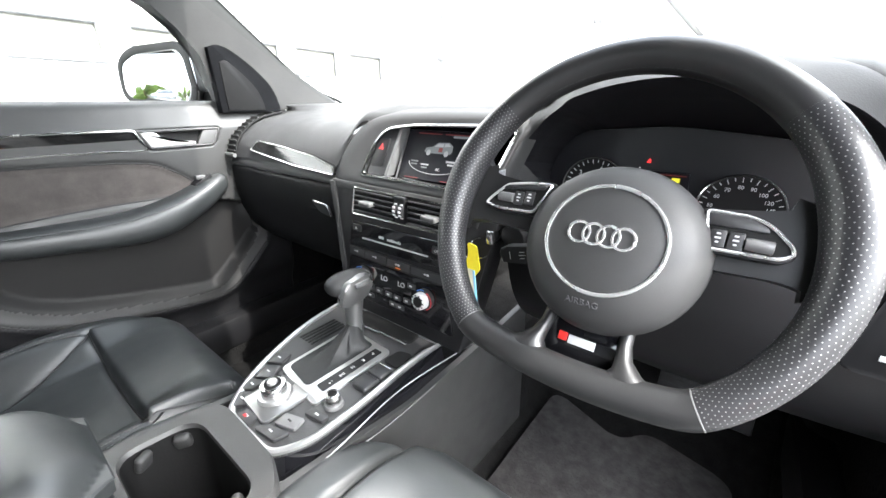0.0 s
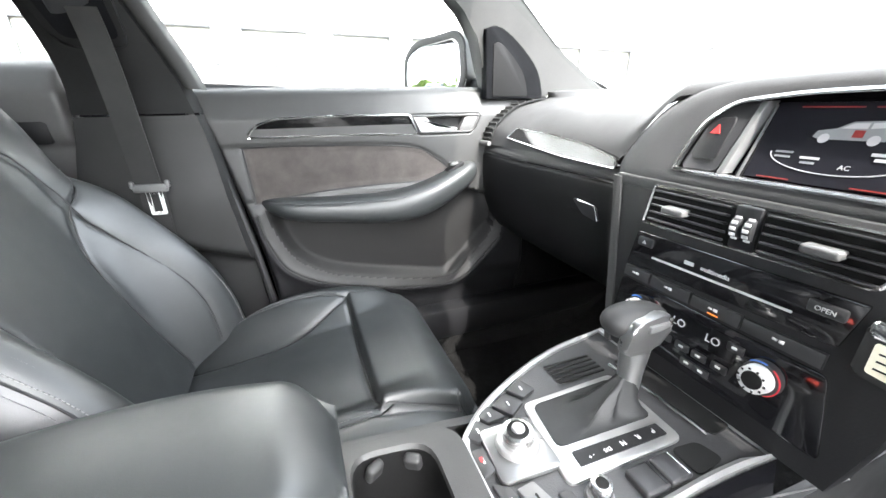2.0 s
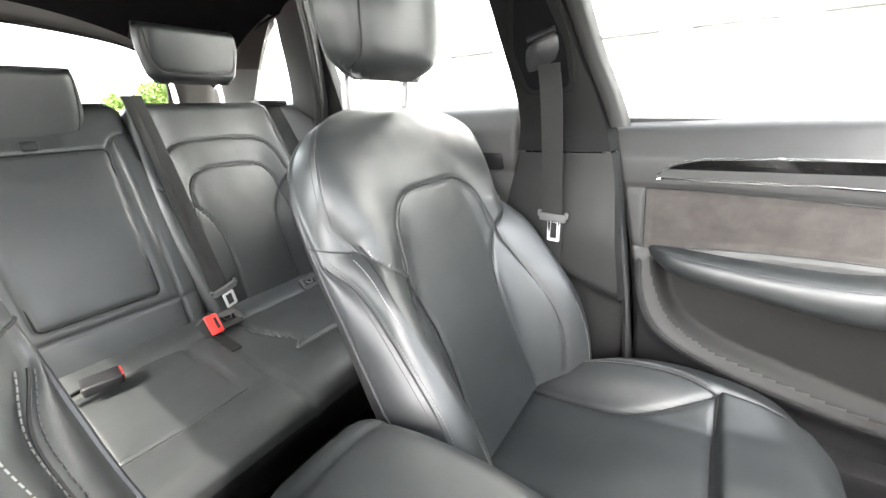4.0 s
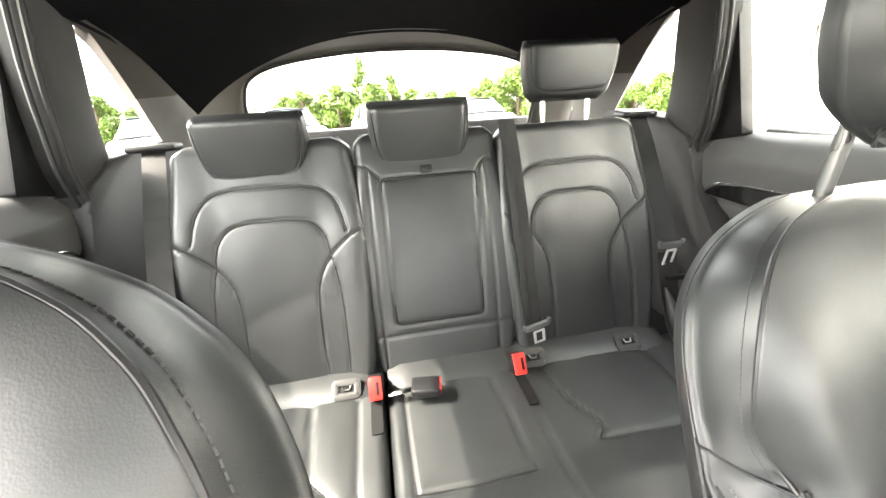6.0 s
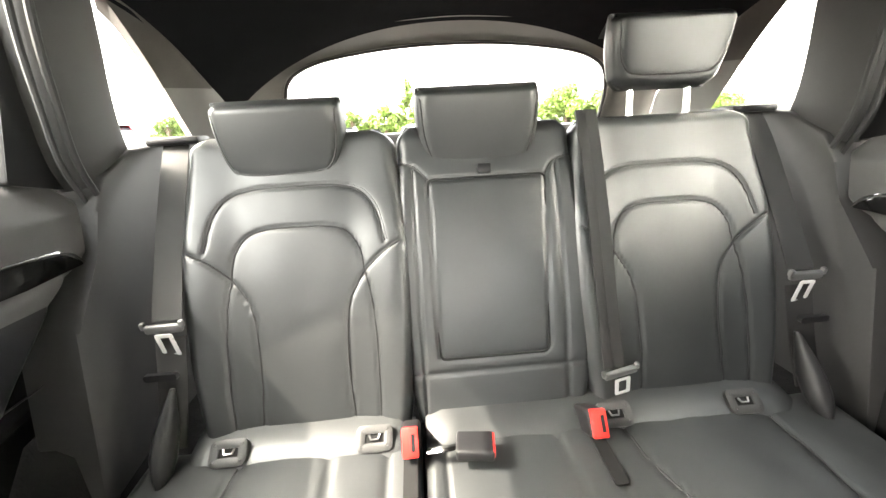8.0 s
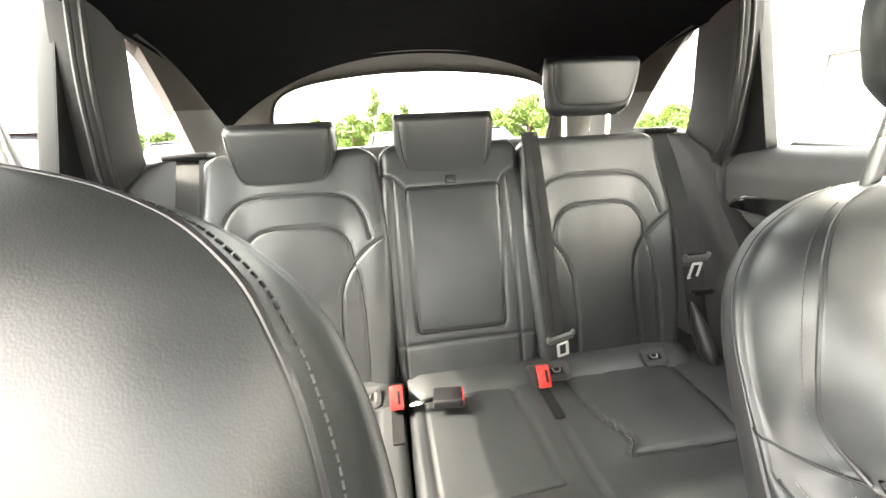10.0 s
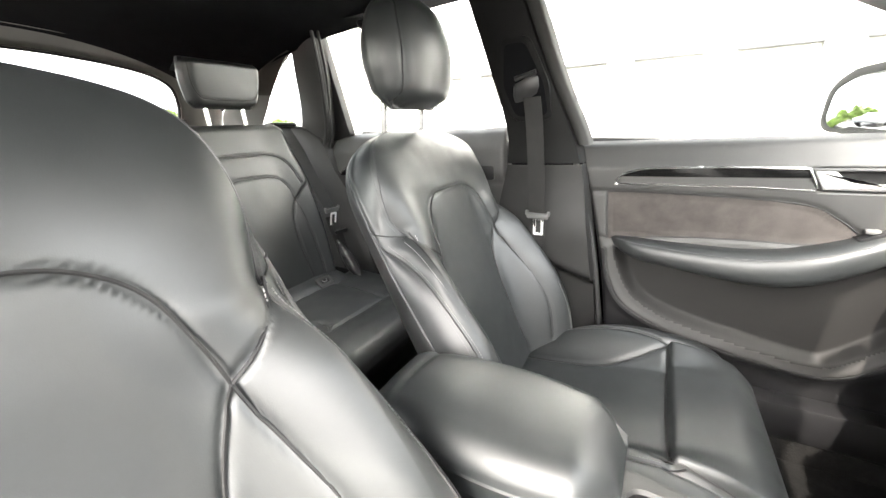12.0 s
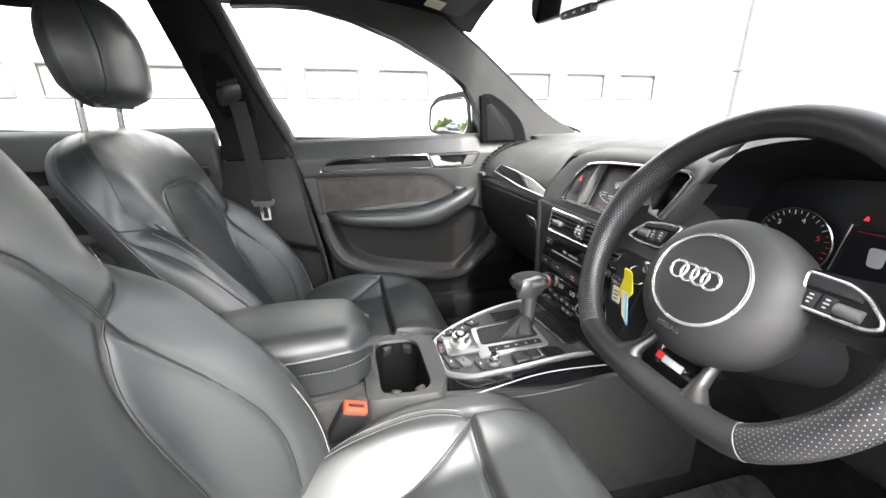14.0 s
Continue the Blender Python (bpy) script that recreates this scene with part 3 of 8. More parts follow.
for sx, side in ((-1, "left"), (1, "right")):
    for k, (d, r) in enumerate(((0.007, 0.0055), (0.021, 0.0045))):
        bm = bm_new()
        tube(bm, [(sx * (side_x(z) - 0.082 + 0.012 * k), float(C_FORE(z)) + d, z) for z in np.linspace(0.80, 1.235, 26)], r, 8)
        structure("trim_rear_seal_" + side + ("" if k == 0 else "_outer"), bm, RUBBER, "black rubber seal along the rear pillar", "door seal")
# rearmost pillars: two pieces between the quarter window and the headliner
Q_EDGE = spline([(0.580, -1.410, 1.158), (0.583, -1.443, 1.142), (0.590, -1.480, 1.118), (0.602, -1.548, 1.062), (0.618, -1.624, 0.990), (0.630, -1.684, 0.932), (0.638, -1.72, 0.88)], 40)
H_EDGE = spline([(0.566, -1.405, 1.152), (0.565, -1.500, 1.130), (0.573, -1.60, 1.103), (0.582, -1.70, 1.062), (0.592, -1.79, 1.025), (0.600, -1.87, 0.985), (0.606, -1.90, 0.90)], 40)
for sx, side in ((-1, "left"), (1, "right")):
    for k0, k1, nm, mat in ((0, 22, "upper", D_UPPER), (22, 40, "lower", D_TRIM)):
        bm = bm_new()
        rows = []
        for q, h in zip(Q_EDGE[k0:k1 + (1 if k0 == 0 else 0)], H_EDGE[k0:k1 + (1 if k0 == 0 else 0)]):
            row = [(sx * (q[0] + 0.05), q[1] - 0.075, q[2] - 0.01)]
            for t in np.linspace(0, 1, 10):
                p = q * (1 - t) + h * t
                row.append((sx * (p[0] - 0.018 * math.sin(math.pi * t) * t), p[1], p[2] + (0.0015 if k0 else 0.0)))
            rows.append(row + [(sx * (h[0] + 0.03), h[1], h[2] + 0.004)])
        grid(bm, rows)
        structure("wall_d_pillar_" + nm + "_" + side, bm, mat, "grey plastic trim of the rearmost pillar", "pillar trim", 55)

# quarter windows and their rubber edges
for sx in (-1, 1):
    bm = wall_prism(rounded([(-1.44, 0.905), (-1.37, 1.20), (-1.50, 1.15), (-1.60, 1.09), (-1.68, 1.02), (-1.73, 0.92)], 0.015), sx, 0.045, 0.004, 0)
    g = structure("window_quarter_1" if sx < 0 else "window_quarter_2", bm, CLEAR, "small clear triangular side window of the boot", "window")
    g.visible_shadow = False

# tailgate: a grey surround with the rear window in it
def tail_y(z):
    return -2.02 + 0.55 * (z - 0.95)


RW = [(0.50, 0.70), (0.505, 0.96), (0.492, 1.045), (0.455, 1.095), (0.36, 1.128), (0.18, 1.150), (0.0, 1.156), (-0.18, 1.150), (-0.36, 1.128), (-0.455, 1.095), (-0.492, 1.045), (-0.505, 0.96), (-0.50, 0.70)]
RW = [tuple(p) for p in spline(RW, 61)]
TG = [(0.615, 0.70), (0.612, 0.90), (0.608, 0.99), (0.600, 1.045), (0.575, 1.085), (0.447, 1.135), (0.276, 1.170), (0.0, 1.190)]
TG = [tuple(p) for p in spline(TG + [(-x, z) for x, z in TG[-2::-1]], 241)]


def even(line, n):
    p = np.array(line, float)
    q = np.r_[0, np.cumsum(np.hypot(*np.diff(p, axis=0).T))]
    return [(float(np.interp(t, q, p[:, 0])), float(np.interp(t, q, p[:, 1]))) for t in np.linspace(0, q[-1], n)]


bm = bm_new()
rows = []
for k, dy in ((0.0, 0.03), (0.0, 0.0), (0.15, -0.004), (0.45, -0.012), (0.75, -0.020), (0.92, -0.012), (1.0, 0.006), (1.0, -0.02)):
    row = []
    for (a, b), (c, d) in zip(even(TG, 121), even(RW, 121)):
        ya, yc = -1.935 + 0.55 * (b - 0.95), tail_y(d) + 0.012
        row.append((a + (c - a) * k, ya + (yc - ya) * k + dy * (1 if k < 1 else 0.5), b + (d - b) * k))
    rows.append(row)
grid(bm, rows)
structure("wall_tailgate", bm, GREY_TRIM, "grey plastic lining round the rear window", "tailgate lining", 60)
bm = bm_new()
tube(bm, [(x * 0.995, tail_y(z) + 0.004, z) for x, z in even(RW, 90)], 0.0065, 8)
structure("trim_rear_window_seal", bm, RUBBER, "black rubber seal round the rear window", "window seal")
bm = bm_new()
box(bm, (0, -2.12, 0.55), (1.3, 0.05, 0.75), 0.02)
structure("wall_tailgate_lower", bm, TRIM_DARK, "dark plastic lining of the tailgate", "tailgate lining")
bm = bm_new()
vs = [bm.verts.new((x * 1.02, tail_y(z) - 0.012, z)) for x, z in RW]
bm.faces.new(vs)
g = structure("window_rear", bm, CLEAR, "clear curved rear window of the car", "window")
g.visible_shadow = False

# windscreen
bm = bm_new()
grid(bm, [[(x, 0.70 - 0.20 * (x / 0.72) ** 2 - t * 0.66, 0.83 + t * 0.375) for x in np.linspace(-0.72 + 0.1 * t, 0.72 - 0.1 * t, 17)] for t in np.linspace(0, 1, 7)])
g = structure("window_windscreen", bm, CLEAR, "clear curved windscreen of the car", "window", 60)
g.visible_shadow = False

# bulkhead under the windscreen, so that the cabin is closed ahead
bm = bm_new()
box(bm, (0, 0.93, 0.35), (1.5, 0.06, 0.72), 0.01)
structure("wall_bulkhead", bm, CARPET, "black carpeted bulkhead ahead of the footwells", "bulkhead")

# outside skin of the car: roof and the lower flanks
bm = bm_new()
grid(bm, [[(x, y, 1.335 - 0.07 * (abs(x) / 0.7) ** 4 - 0.05 * max(0, (y + 0.3) / 0.4) ** 2 - 0.09 * max(0, (-1.2 - y) / 0.8) ** 2) for x in np.linspace(-0.66, 0.66, 25)] for y in np.linspace(0.12, -2.0, 30)])
structure("roof", bm, PAINT_BLACK, "black painted roof panel of the car", "roof", 60)

# ---- front seats ----
def mirror_line(l):
    return [(-u, v) for u, v in l]


def dense(l, n=26):
    return [tuple(p) for p in spline(l, n)]


def quilt(parent, m, pts, owner, pieces, angle=180):
    """Parts of one moulded surface: pts is a table of points, owner says to which piece each cell belongs; pieces: (name, material)."""
    nv, nu = pts.shape[:2]
    nn = np.cross(np.gradient(pts, axis=1), np.gradient(pts, axis=0))
    nn /= np.linalg.norm(nn, axis=-1, keepdims=True) + 1e-12
    if nn[nv // 2, nu // 2, 2] < 0:
        nn = -nn
    nn, flat = nn.reshape(-1, 3), pts.reshape(-1, 3)
    m3 = m.to_3x3()
    for k, (name, mat) in enumerate(pieces):
        cells = np.argwhere(owner == k)
        if not len(cells):
            continue
        i, j = cells[:, 0], cells[:, 1]
        q = np.stack([i * nu + j, i * nu + j + 1, (i + 1) * nu + j + 1, (i + 1) * nu + j], 1)
        used, inv = np.unique(q, return_inverse=True)
        me = bpy.data.meshes.new(name)
        me.from_pydata([tuple(m @ Vector(p)) for p in flat[used]], [], inv.reshape(-1, 4).tolist())
        dress(me, mat, angle)
        me.normals_split_custom_set_from_vertices([tuple(m3 @ Vector(n)) for n in nn[used]])
        part(name, me, None, parent)


# lines that run up each side of a front backrest: the sewn crest, the seam beside it, and the piping of the rear shell
CREST_U = fn((0, 0.205), (0.10, 0.212), (0.186, 0.213), (0.292, 0.213), (0.335, 0.210), (0.365, 0.202), (0.390, 0.196), (0.410, 0.199), (0.435, 0.209), (0.465, 0.214), (0.49, 0.213), (0.51, 0.210), (0.535, 0.203), (0.563, 0.188), (0.585, 0.162), (0.603, 0.122), (0.615, 0.078), (0.624, 0.03))
CREST_H = fn((0, 0.088), (0.05, 0.098), (0.14, 0.101), (0.186, 0.095), (0.222, 0.087), (0.257, 0.077), (0.292, 0.067), (0.329, 0.055), (0.363, 0.038), (0.395, 0.016), (0.420, 0.002), (0.441, -0.003), (0.473, 0.002), (0.504, 0.006), (0.535, 0.007), (0.563, 0.003), (0.585, -0.006), (0.603, -0.018), (0.615, -0.028), (0.624, -0.040))
BROW_H = fn((0.34, 0.050), (0.40, 0.030), (0.45, 0.025), (0.50, 0.021), (0.54, 0.013), (0.575, 0.000), (0.60, -0.014), (0.615, -0.026), (0.624, -0.040))
EDGE_U = fn((0, 0.240), (0.05, 0.246), (0.15, 0.246), (0.199, 0.240), (0.231, 0.237), (0.267, 0.234), (0.301, 0.230), (0.335, 0.224), (0.369, 0.223), (0.385, 0.228), (0.405, 0.236))
EDGE_H = fn((0, 0.080), (0.05, 0.088), (0.15, 0.090), (0.199, 0.080), (0.231, 0.069), (0.267, 0.056), (0.301, 0.041), (0.335, 0.021), (0.369, -0.003), (0.405, -0.028))
SHELL_U = fn((0, 0.262), (0.15, 0.268), (0.239, 0.259), (0.28, 0.252), (0.322, 0.246), (0.366, 0.242), (0.412, 0.238), (0.457, 0.232), (0.506, 0.219), (0.54, 0.202), (0.565, 0.180), (0.59, 0.148), (0.608, 0.110), (0.618, 0.080), (0.624, 0.055))
SHELL_H = fn((0, 0.050), (0.15, 0.034), (0.239, 0.012), (0.28, -0.001), (0.322, -0.013), (0.366, -0.022), (0.412, -0.030), (0.457, -0.039), (0.506, -0.053), (0.558, -0.066), (0.60, -0.072), (0.624, -0.076))
SPINE_H = fn((0, 0.0), (0.2, 0.004), (0.35, 0.002), (0.43, 0.011), (0.48, 0.016), (0.53, 0.014), (0.575, 0.003), (0.605, -0.013), (0.624, -0.040))
RISE_U = fn((0, 0.100), (0.30, 0.105), (0.42, 0.08), (0.55, 0.04), (0.624, 0.0))


def back_face(u, v):
    """The front of a backrest: a flat insert between bolsters below, a shallow hollow between the shoulders above."""
    a = np.abs(u)
    h0, a0 = SPINE_H(v), RISE_U(v)
    t = np.clip((a - a0) / (CREST_U(v) - a0), 0, 1)
    w = smooth01((v - 0.35) / 0.06)
    p = BROW_H(v)
    brow = np.where(t < 0.70, h0 + (p - h0) * smooth01(t / 0.70), p - (p - CREST_H(v)) * (np.clip(t - 0.70, 0, 1) / 0.30) ** 2.4)
    return (h0 + (CREST_H(v) - h0) * smooth01(t)) * (1 - w) + brow * w


def back_side(zone, s, v):
    """A point (u, h) on the side of a backrest: zone 1 from the crest to its seam, 2 on to the piping, 3 round the shell to its middle."""
    w = smooth01((v - 0.375) / 0.06)
    k1, k3 = np.array((CREST_U(v), CREST_H(v))), np.array((SHELL_U(v), SHELL_H(v)))
    k2 = np.array((EDGE_U(v), EDGE_H(v))) * (1 - w) + (k1 * 0.22 + k3 * 0.78 + np.array((0.003, 0.0))) * w
    if zone == 3:
        c, q = np.cos(s * math.pi / 2), np.sin(s * math.pi / 2)
        back = k3[1] * 0.35 - 0.098
        return np.array((k3[0] * np.abs(c) ** 0.45, k3[1] + (back - k3[1]) * q ** 1.2))
    a, b = (k1, k2) if zone == 1 else (k2, k3)
    d = b - a
    n = np.array((-d[1], d[0])) / (np.hypot(*d) + 1e-9)
    return a + d * s + n * (0.0035 if zone == 1 else 0.0045) * np.sin(s * math.pi)


def seat_back(seat, m):
    pinch = (0.138, 0.344)
    arch = dense([(0.0, 0.466), (0.06, 0.464), (0.093, 0.450), (0.115, 0.425), (0.128, 0.388), pinch], 30)
    waist = dense([pinch, (0.117, 0.29), (0.103, 0.23), (0.102, 0.13), (0.114, 0.01)], 30)
    crease = dense([pinch, (0.154, 0.28), (0.166, 0.22), (0.173, 0.15), (0.172, 0.09), (0.160, 0.01)], 30)
    yoke = dense([(0.199, 0.411), (0.192, 0.392), (0.179, 0.374), (0.158, 0.357), pinch], 16)
    vv = np.r_[np.linspace(0, 0.55, 112), 0.55 + 0.074 * np.sin(np.linspace(0, math.pi / 2, 30)[1:])]
    nf = 111
    ss = np.sin(np.linspace(-1, 1, nf) * math.pi / 2 * 0.8) / math.sin(math.pi / 2 * 0.8)
    V = np.repeat(vv[:, None], nf, 1)
    U = CREST_U(vv)[:, None] * ss[None, :]
    H = back_face(U, V)
    D = np.full(U.shape, 9.0)
    for l in (arch, waist, crease, yoke):
        for q in (l, mirror_line(l)):
            D = np.minimum(D, seg_dist(U, V, q))
    sliver = inside(np.abs(U), V, waist + crease[::-1])
    H = H + 0.0022 * (1 - np.exp(-D / 0.028)) - 0.0035 * np.exp(-(D / 0.0030) ** 2) + 0.001 * sliver * smooth01(D / 0.012)
    W = np.array([[noise.noise(Vector((a * 9 + 1.3, b * 5, 1.3))) + 0.45 * noise.noise(Vector((a * 24, b * 15, 4.3))) for a, b in zip(ra, rb)] for ra, rb in zip(U, V)])
    H = H + 0.0011 * W
    steps = [(1, s) for s in np.linspace(0, 1, 9)[1:]] + [(2, s) for s in np.linspace(0, 1, 8)[1:]] + [(3, s) for s in np.linspace(0, 1, 17)[1:]]
    pts = np.zeros((len(vv), nf + 2 * len(steps), 3))
    n0 = len(steps)
    pts[:, n0:n0 + nf] = np.stack([U, V, H], -1)
    for i, v in enumerate(vv):
        d0 = H[i, -1] - float(CREST_H(v)), H[i, 0] - float(CREST_H(v))
        for k, (zone, s) in enumerate(steps):
            u, h = back_side(zone, s, v)
            f = (1 - s) if zone == 1 else 0.0
            pts[i, n0 + nf + k] = (u, v, h + d0[0] * f)
            pts[i, n0 - 1 - k] = (-u, v, h + d0[1] * f)
    zone = np.zeros(pts.shape[1] - 1, int)
    zone[n0 + nf - 1:] = [z for z, s in steps]
    zone[:n0] = [z for z, s in steps][::-1]
    owner = np.zeros((len(vv) - 1, pts.shape[1] - 1), int)
    uc, vc = (pts[:-1, :-1, 0] + pts[1:, 1:, 0]) / 2, (pts[:-1, :-1, 1] + pts[1:, 1:, 1]) / 2
    Z = np.repeat(zone[None, :], len(vv) - 1, 0)
    right = uc > 0
    cross_v = 0.403 + 0.030 * np.clip((np.abs(uc) - 0.193) / 0.045, 0, 1)
    insert = arch + waist[1:] + mirror_line(waist)[::-1] + mirror_line(arch)[::-1][1:]
    a = np.abs(uc)
    sl = inside(a, vc, waist + crease[::-1])
    upper = vc > np.interp(a, [p[0] for p in yoke[::-1]], [p[1] for p in yoke[::-1]])
    owner[(Z == 0) & upper] = 1
    owner[(Z == 0) & ~upper & right] = 2
    owner[(Z == 0) & ~upper & ~right] = 3
    owner[(Z == 0) & sl & right] = 4
    owner[(Z == 0) & sl & ~right] = 5
    owner[(Z == 0) & inside(uc, vc, insert)] = 0
    for z0, lo, hi in ((1, 6, 8), (2, 10, 8)):
        for r, sgn in ((0, right), (1, ~right)):
            owner[(Z == z0) & (vc <= cross_v) & sgn] = lo + r
            owner[(Z == z0) & (vc > cross_v) & sgn] = hi + r
    owner[Z == 3] = 12
    quilt(seat, m, pts, owner, [("backrest_insert", LEATHER), ("shoulder_panel", LEATHER), ("side_bolster", LEATHER), ("side_bolster", LEATHER), ("inner_bolster", LEATHER), ("inner_bolster", LEATHER), ("bolster_edge", LEATHER), ("bolster_edge", LEATHER), ("upper_side_panel", LEATHER), ("upper_side_panel", LEATHER), ("side_panel", BACK_PANEL), ("side_panel", BACK_PANEL), ("back_shell", BACK_PANEL)])
    bm = bm_new()
    cap(bm, [bm.verts.new(m @ Vector(p)) for p in pts[-1]])
    part("top_edge", bm, LEATHER, seat)
    # sewn lines sunk in their grooves
    front = (pts[:, n0:n0 + nf], m)
    for l in (arch, waist, crease, yoke):
        for q in (l, mirror_line(l)):
            bm = bm_new()
            tube(bm, on_pad(front, q, 0.0004), 0.0016, 5)
            part("seam", bm, SEAM, seat)
    at = lambda sgn, zn, s, v, lift: m @ Vector((sgn * (float(back_side(zn, s, v)[0]) + lift), v, float(back_side(zn, s, v)[1]) + lift * 0.6))
    for sgn in (1, -1):
        low, high = np.linspace(0.01, 0.40, 60), np.linspace(0.405, 0.622, 44)
        for line, r, nm, mat in (
            ([at(sgn, 2, 1.0, v, 0.0006) for v in np.linspace(0.01, 0.622, 90)], 0.0021, "shell_piping", PIPING),
            ([at(sgn, 1, 0.0, v, 0.0004) for v in high], 0.0017, "shoulder_piping", PIPING),
            ([at(sgn, 1, 0.0, v, 0.0003) for v in low], 0.0012, "crest_seam", SEAM),
            ([at(sgn, 1, 1.0, v, 0.0003) for v in low], 0.0014, "edge_seam", SEAM),
            ([at(sgn, 1, s, v, 0.0003) for s, v in zip(np.linspace(0, 1, 8), np.linspace(0.404, 0.426, 8))] + [at(sgn, 2, s, v, 0.0003) for s, v in zip(np.linspace(0, 1, 8), np.linspace(0.426, 0.434, 8))], 0.0012, "cross_seam", SEAM),
        ):
            bm = bm_new()
            tube(bm, line, r, 6)
            part(nm, bm, mat, seat)
        stitches(seat, [on_pad(front, [(sgn * (float(CREST_U(v)) - 0.006), v) for v in low], 0.0010)], THREAD_PALE)
        stitches(seat, [[at(sgn, 1, 0.26, v, 0.0006) for v in low]], THREAD_PALE)
        stitches(seat, [[at(sgn, 1, 0.80, v, 0.0006) for v in low]], THREAD)
        stitches(seat, [[at(sgn, 2, 0.14, v, 0.0006) for v in low]], THREAD_DARK)
        stitches(seat, [[at(sgn, 1, 0.20, v, 0.0006) for v in high[:-4]]], THREAD_DARK)
    # badge pressed into the shoulder: a square outline with a curl in it, and four small upright strokes beside it
    def pressed(name, line, r):
        b = bm_new()
        tube(b, on_pad(front, line, 0.0009), r, 6, flat=0.8)
        part(name, b, LEATHER, seat)
    bx = -0.036
    pressed("embossed_badge", [(bx + 0.018, 0.548), (bx - 0.018, 0.548), (bx - 0.018, 0.510), (bx + 0.008, 0.510)], 0.0021)
    pressed("embossed_curl", dense([(bx + 0.016, 0.540), (bx - 0.006, 0.540), (bx - 0.006, 0.530), (bx + 0.012, 0.529), (bx + 0.012, 0.519), (bx - 0.010, 0.518)], 24), 0.0022)
    for k, hgt in enumerate((0.016, 0.011, 0.011, 0.011)):
        pressed("embossed_stroke", [(bx + 0.036 + 0.012 * k, 0.521), (bx + 0.036 + 0.012 * k, 0.521 + hgt)], 0.0018)


def front_seat(m, label, lean=22):
    seat = thing("front_seat", label, "car seat", m, "front seats")
    rec = radians(lean)
    back = basis((0, 0, 0.33), (-1, 0, 0), (0, -math.sin(rec), math.cos(rec)))
    seat_back(seat, back)
    # cushion
    til = radians(7)
    cush = basis((0, -0.04, 0.305), (1, 0, 0), (0, math.cos(til), math.sin(til)))
    CW = fn((0, 0.195), (0.12, 0.215), (0.20, 0.247), (0.28, 0.268), (0.36, 0.275), (0.42, 0.272), (0.448, 0.258), (0.466, 0.230), (0.478, 0.202), (0.505, 0.190))
    CB = fn((0, 0.030), (0.12, 0.052), (0.25, 0.056), (0.34, 0.042), (0.41, 0.022), (0.46, 0.0), (0.50, 0.0))

    def cface(u, v):
        a = np.abs(u)
        return 0.004 + CB(v) * smooth01((a - 0.115) / 0.085) - 1.0 * np.clip(a - 0.212, 0, 1) ** 1.5 + 0.018 * smooth01((v - 0.345) / 0.014) * smooth01((0.194 - a) / 0.012) - 0.012 * smooth01((v - 0.33) / 0.03) * np.exp(-((a - 0.197) / 0.007) ** 2) - 0.9 * np.clip(v - 0.43, 0, 1) ** 1.5
    split = dense([(-0.185, 0.352), (-0.10, 0.345), (0.0, 0.343), (0.10, 0.345), (0.185, 0.352)], 24)
    cs = dense([(0.185, 0.352), (0.150, 0.29), (0.118, 0.2), (0.112, 0.1), (0.118, 0.0)], 24)
    cf = dense([(0.185, 0.352), (0.19, 0.42), (0.188, 0.5)], 12)
    cc = dense([(0.188, 0.37), (0.208, 0.28), (0.198, 0.16), (0.182, 0.0)], 24)
    cseams = [split] + [f(l) for l in (cs, cf, cc) for f in (lambda q: q, mirror_line)]
    cregions = [
        ("thigh_support", LEATHER, lambda u, v: (v > 0.346) & (np.abs(u) < 0.188)),
        ("cushion_insert", LEATHER, lambda u, v: (v < 0.346) & inside(np.abs(u), v, [(-0.01, -0.1), (-0.01, 0.36)] + cs + [(0.118, -0.1)])),
        ("cushion_bolster", LEATHER_SIDE, lambda u, v: u > 0),
    ]
    cs_surf = pad("cushion_bolster", seat, cush, lambda v: -CW(v), CW, 0.0, 0.505, 120, 120, cface, -0.115, cseams, cregions, edge=0.04, ends=(0.02, 0.055), material=LEATHER_SIDE, shell=LEATHER_SIDE, puff=0.004, groove=0.004, seam_w=0.005, wrinkle=0.0016, seed=4.1)
    for s in (1, -1):
        c = cc if s > 0 else mirror_line(cc)
        stitches(seat, [on_pad(cs_surf, [(u - s * 0.005, v) for u, v in c[3:]], 0.0012), on_pad(cs_surf, [(u + s * 0.006, v) for u, v in c[3:]], 0.0012)], THREAD)
    # base and rails
    bm = bm_new()
    box(bm, (0, 0.17, 0.165), (0.44, 0.42, 0.10), 0.02)
    part("seat_base", bm, TRIM_DARK, seat)
    for s in (-1, 1):
        bm = bm_new()
        box(bm, (s * 0.20, 0.17, 0.092), (0.04, 0.50, 0.05), 0.004)
        part("rail", bm, TRIM_DARK, seat)
        bm = bm_new()
        box(bm, (s * 0.262, 0.12, 0.235), (0.022, 0.44, 0.10), 0.01)
        part("side_cover", bm, TRIM_DARK, seat)
    # headrest
    hd = basis((0, -0.226, 0.934), (-1, 0, 0), (0, -math.sin(radians(6)), math.cos(radians(6))))
    HW = fn((0, 0.075), (0.02, 0.105), (0.06, 0.124), (0.10, 0.128), (0.15, 0.117), (0.19, 0.088), (0.215, 0.045))

    def hface(u, v):
        return 0.042 + 0.018 * np.sin(np.clip(v / 0.215, 0, 1) * math.pi) - 1.8 * u * u - 0.25 * np.clip(v - 0.13, 0, 1) ** 1.3
    hs = dense([(0.088, 0.0), (0.094, 0.08), (0.088, 0.15), (0.06, 0.21)], 20)
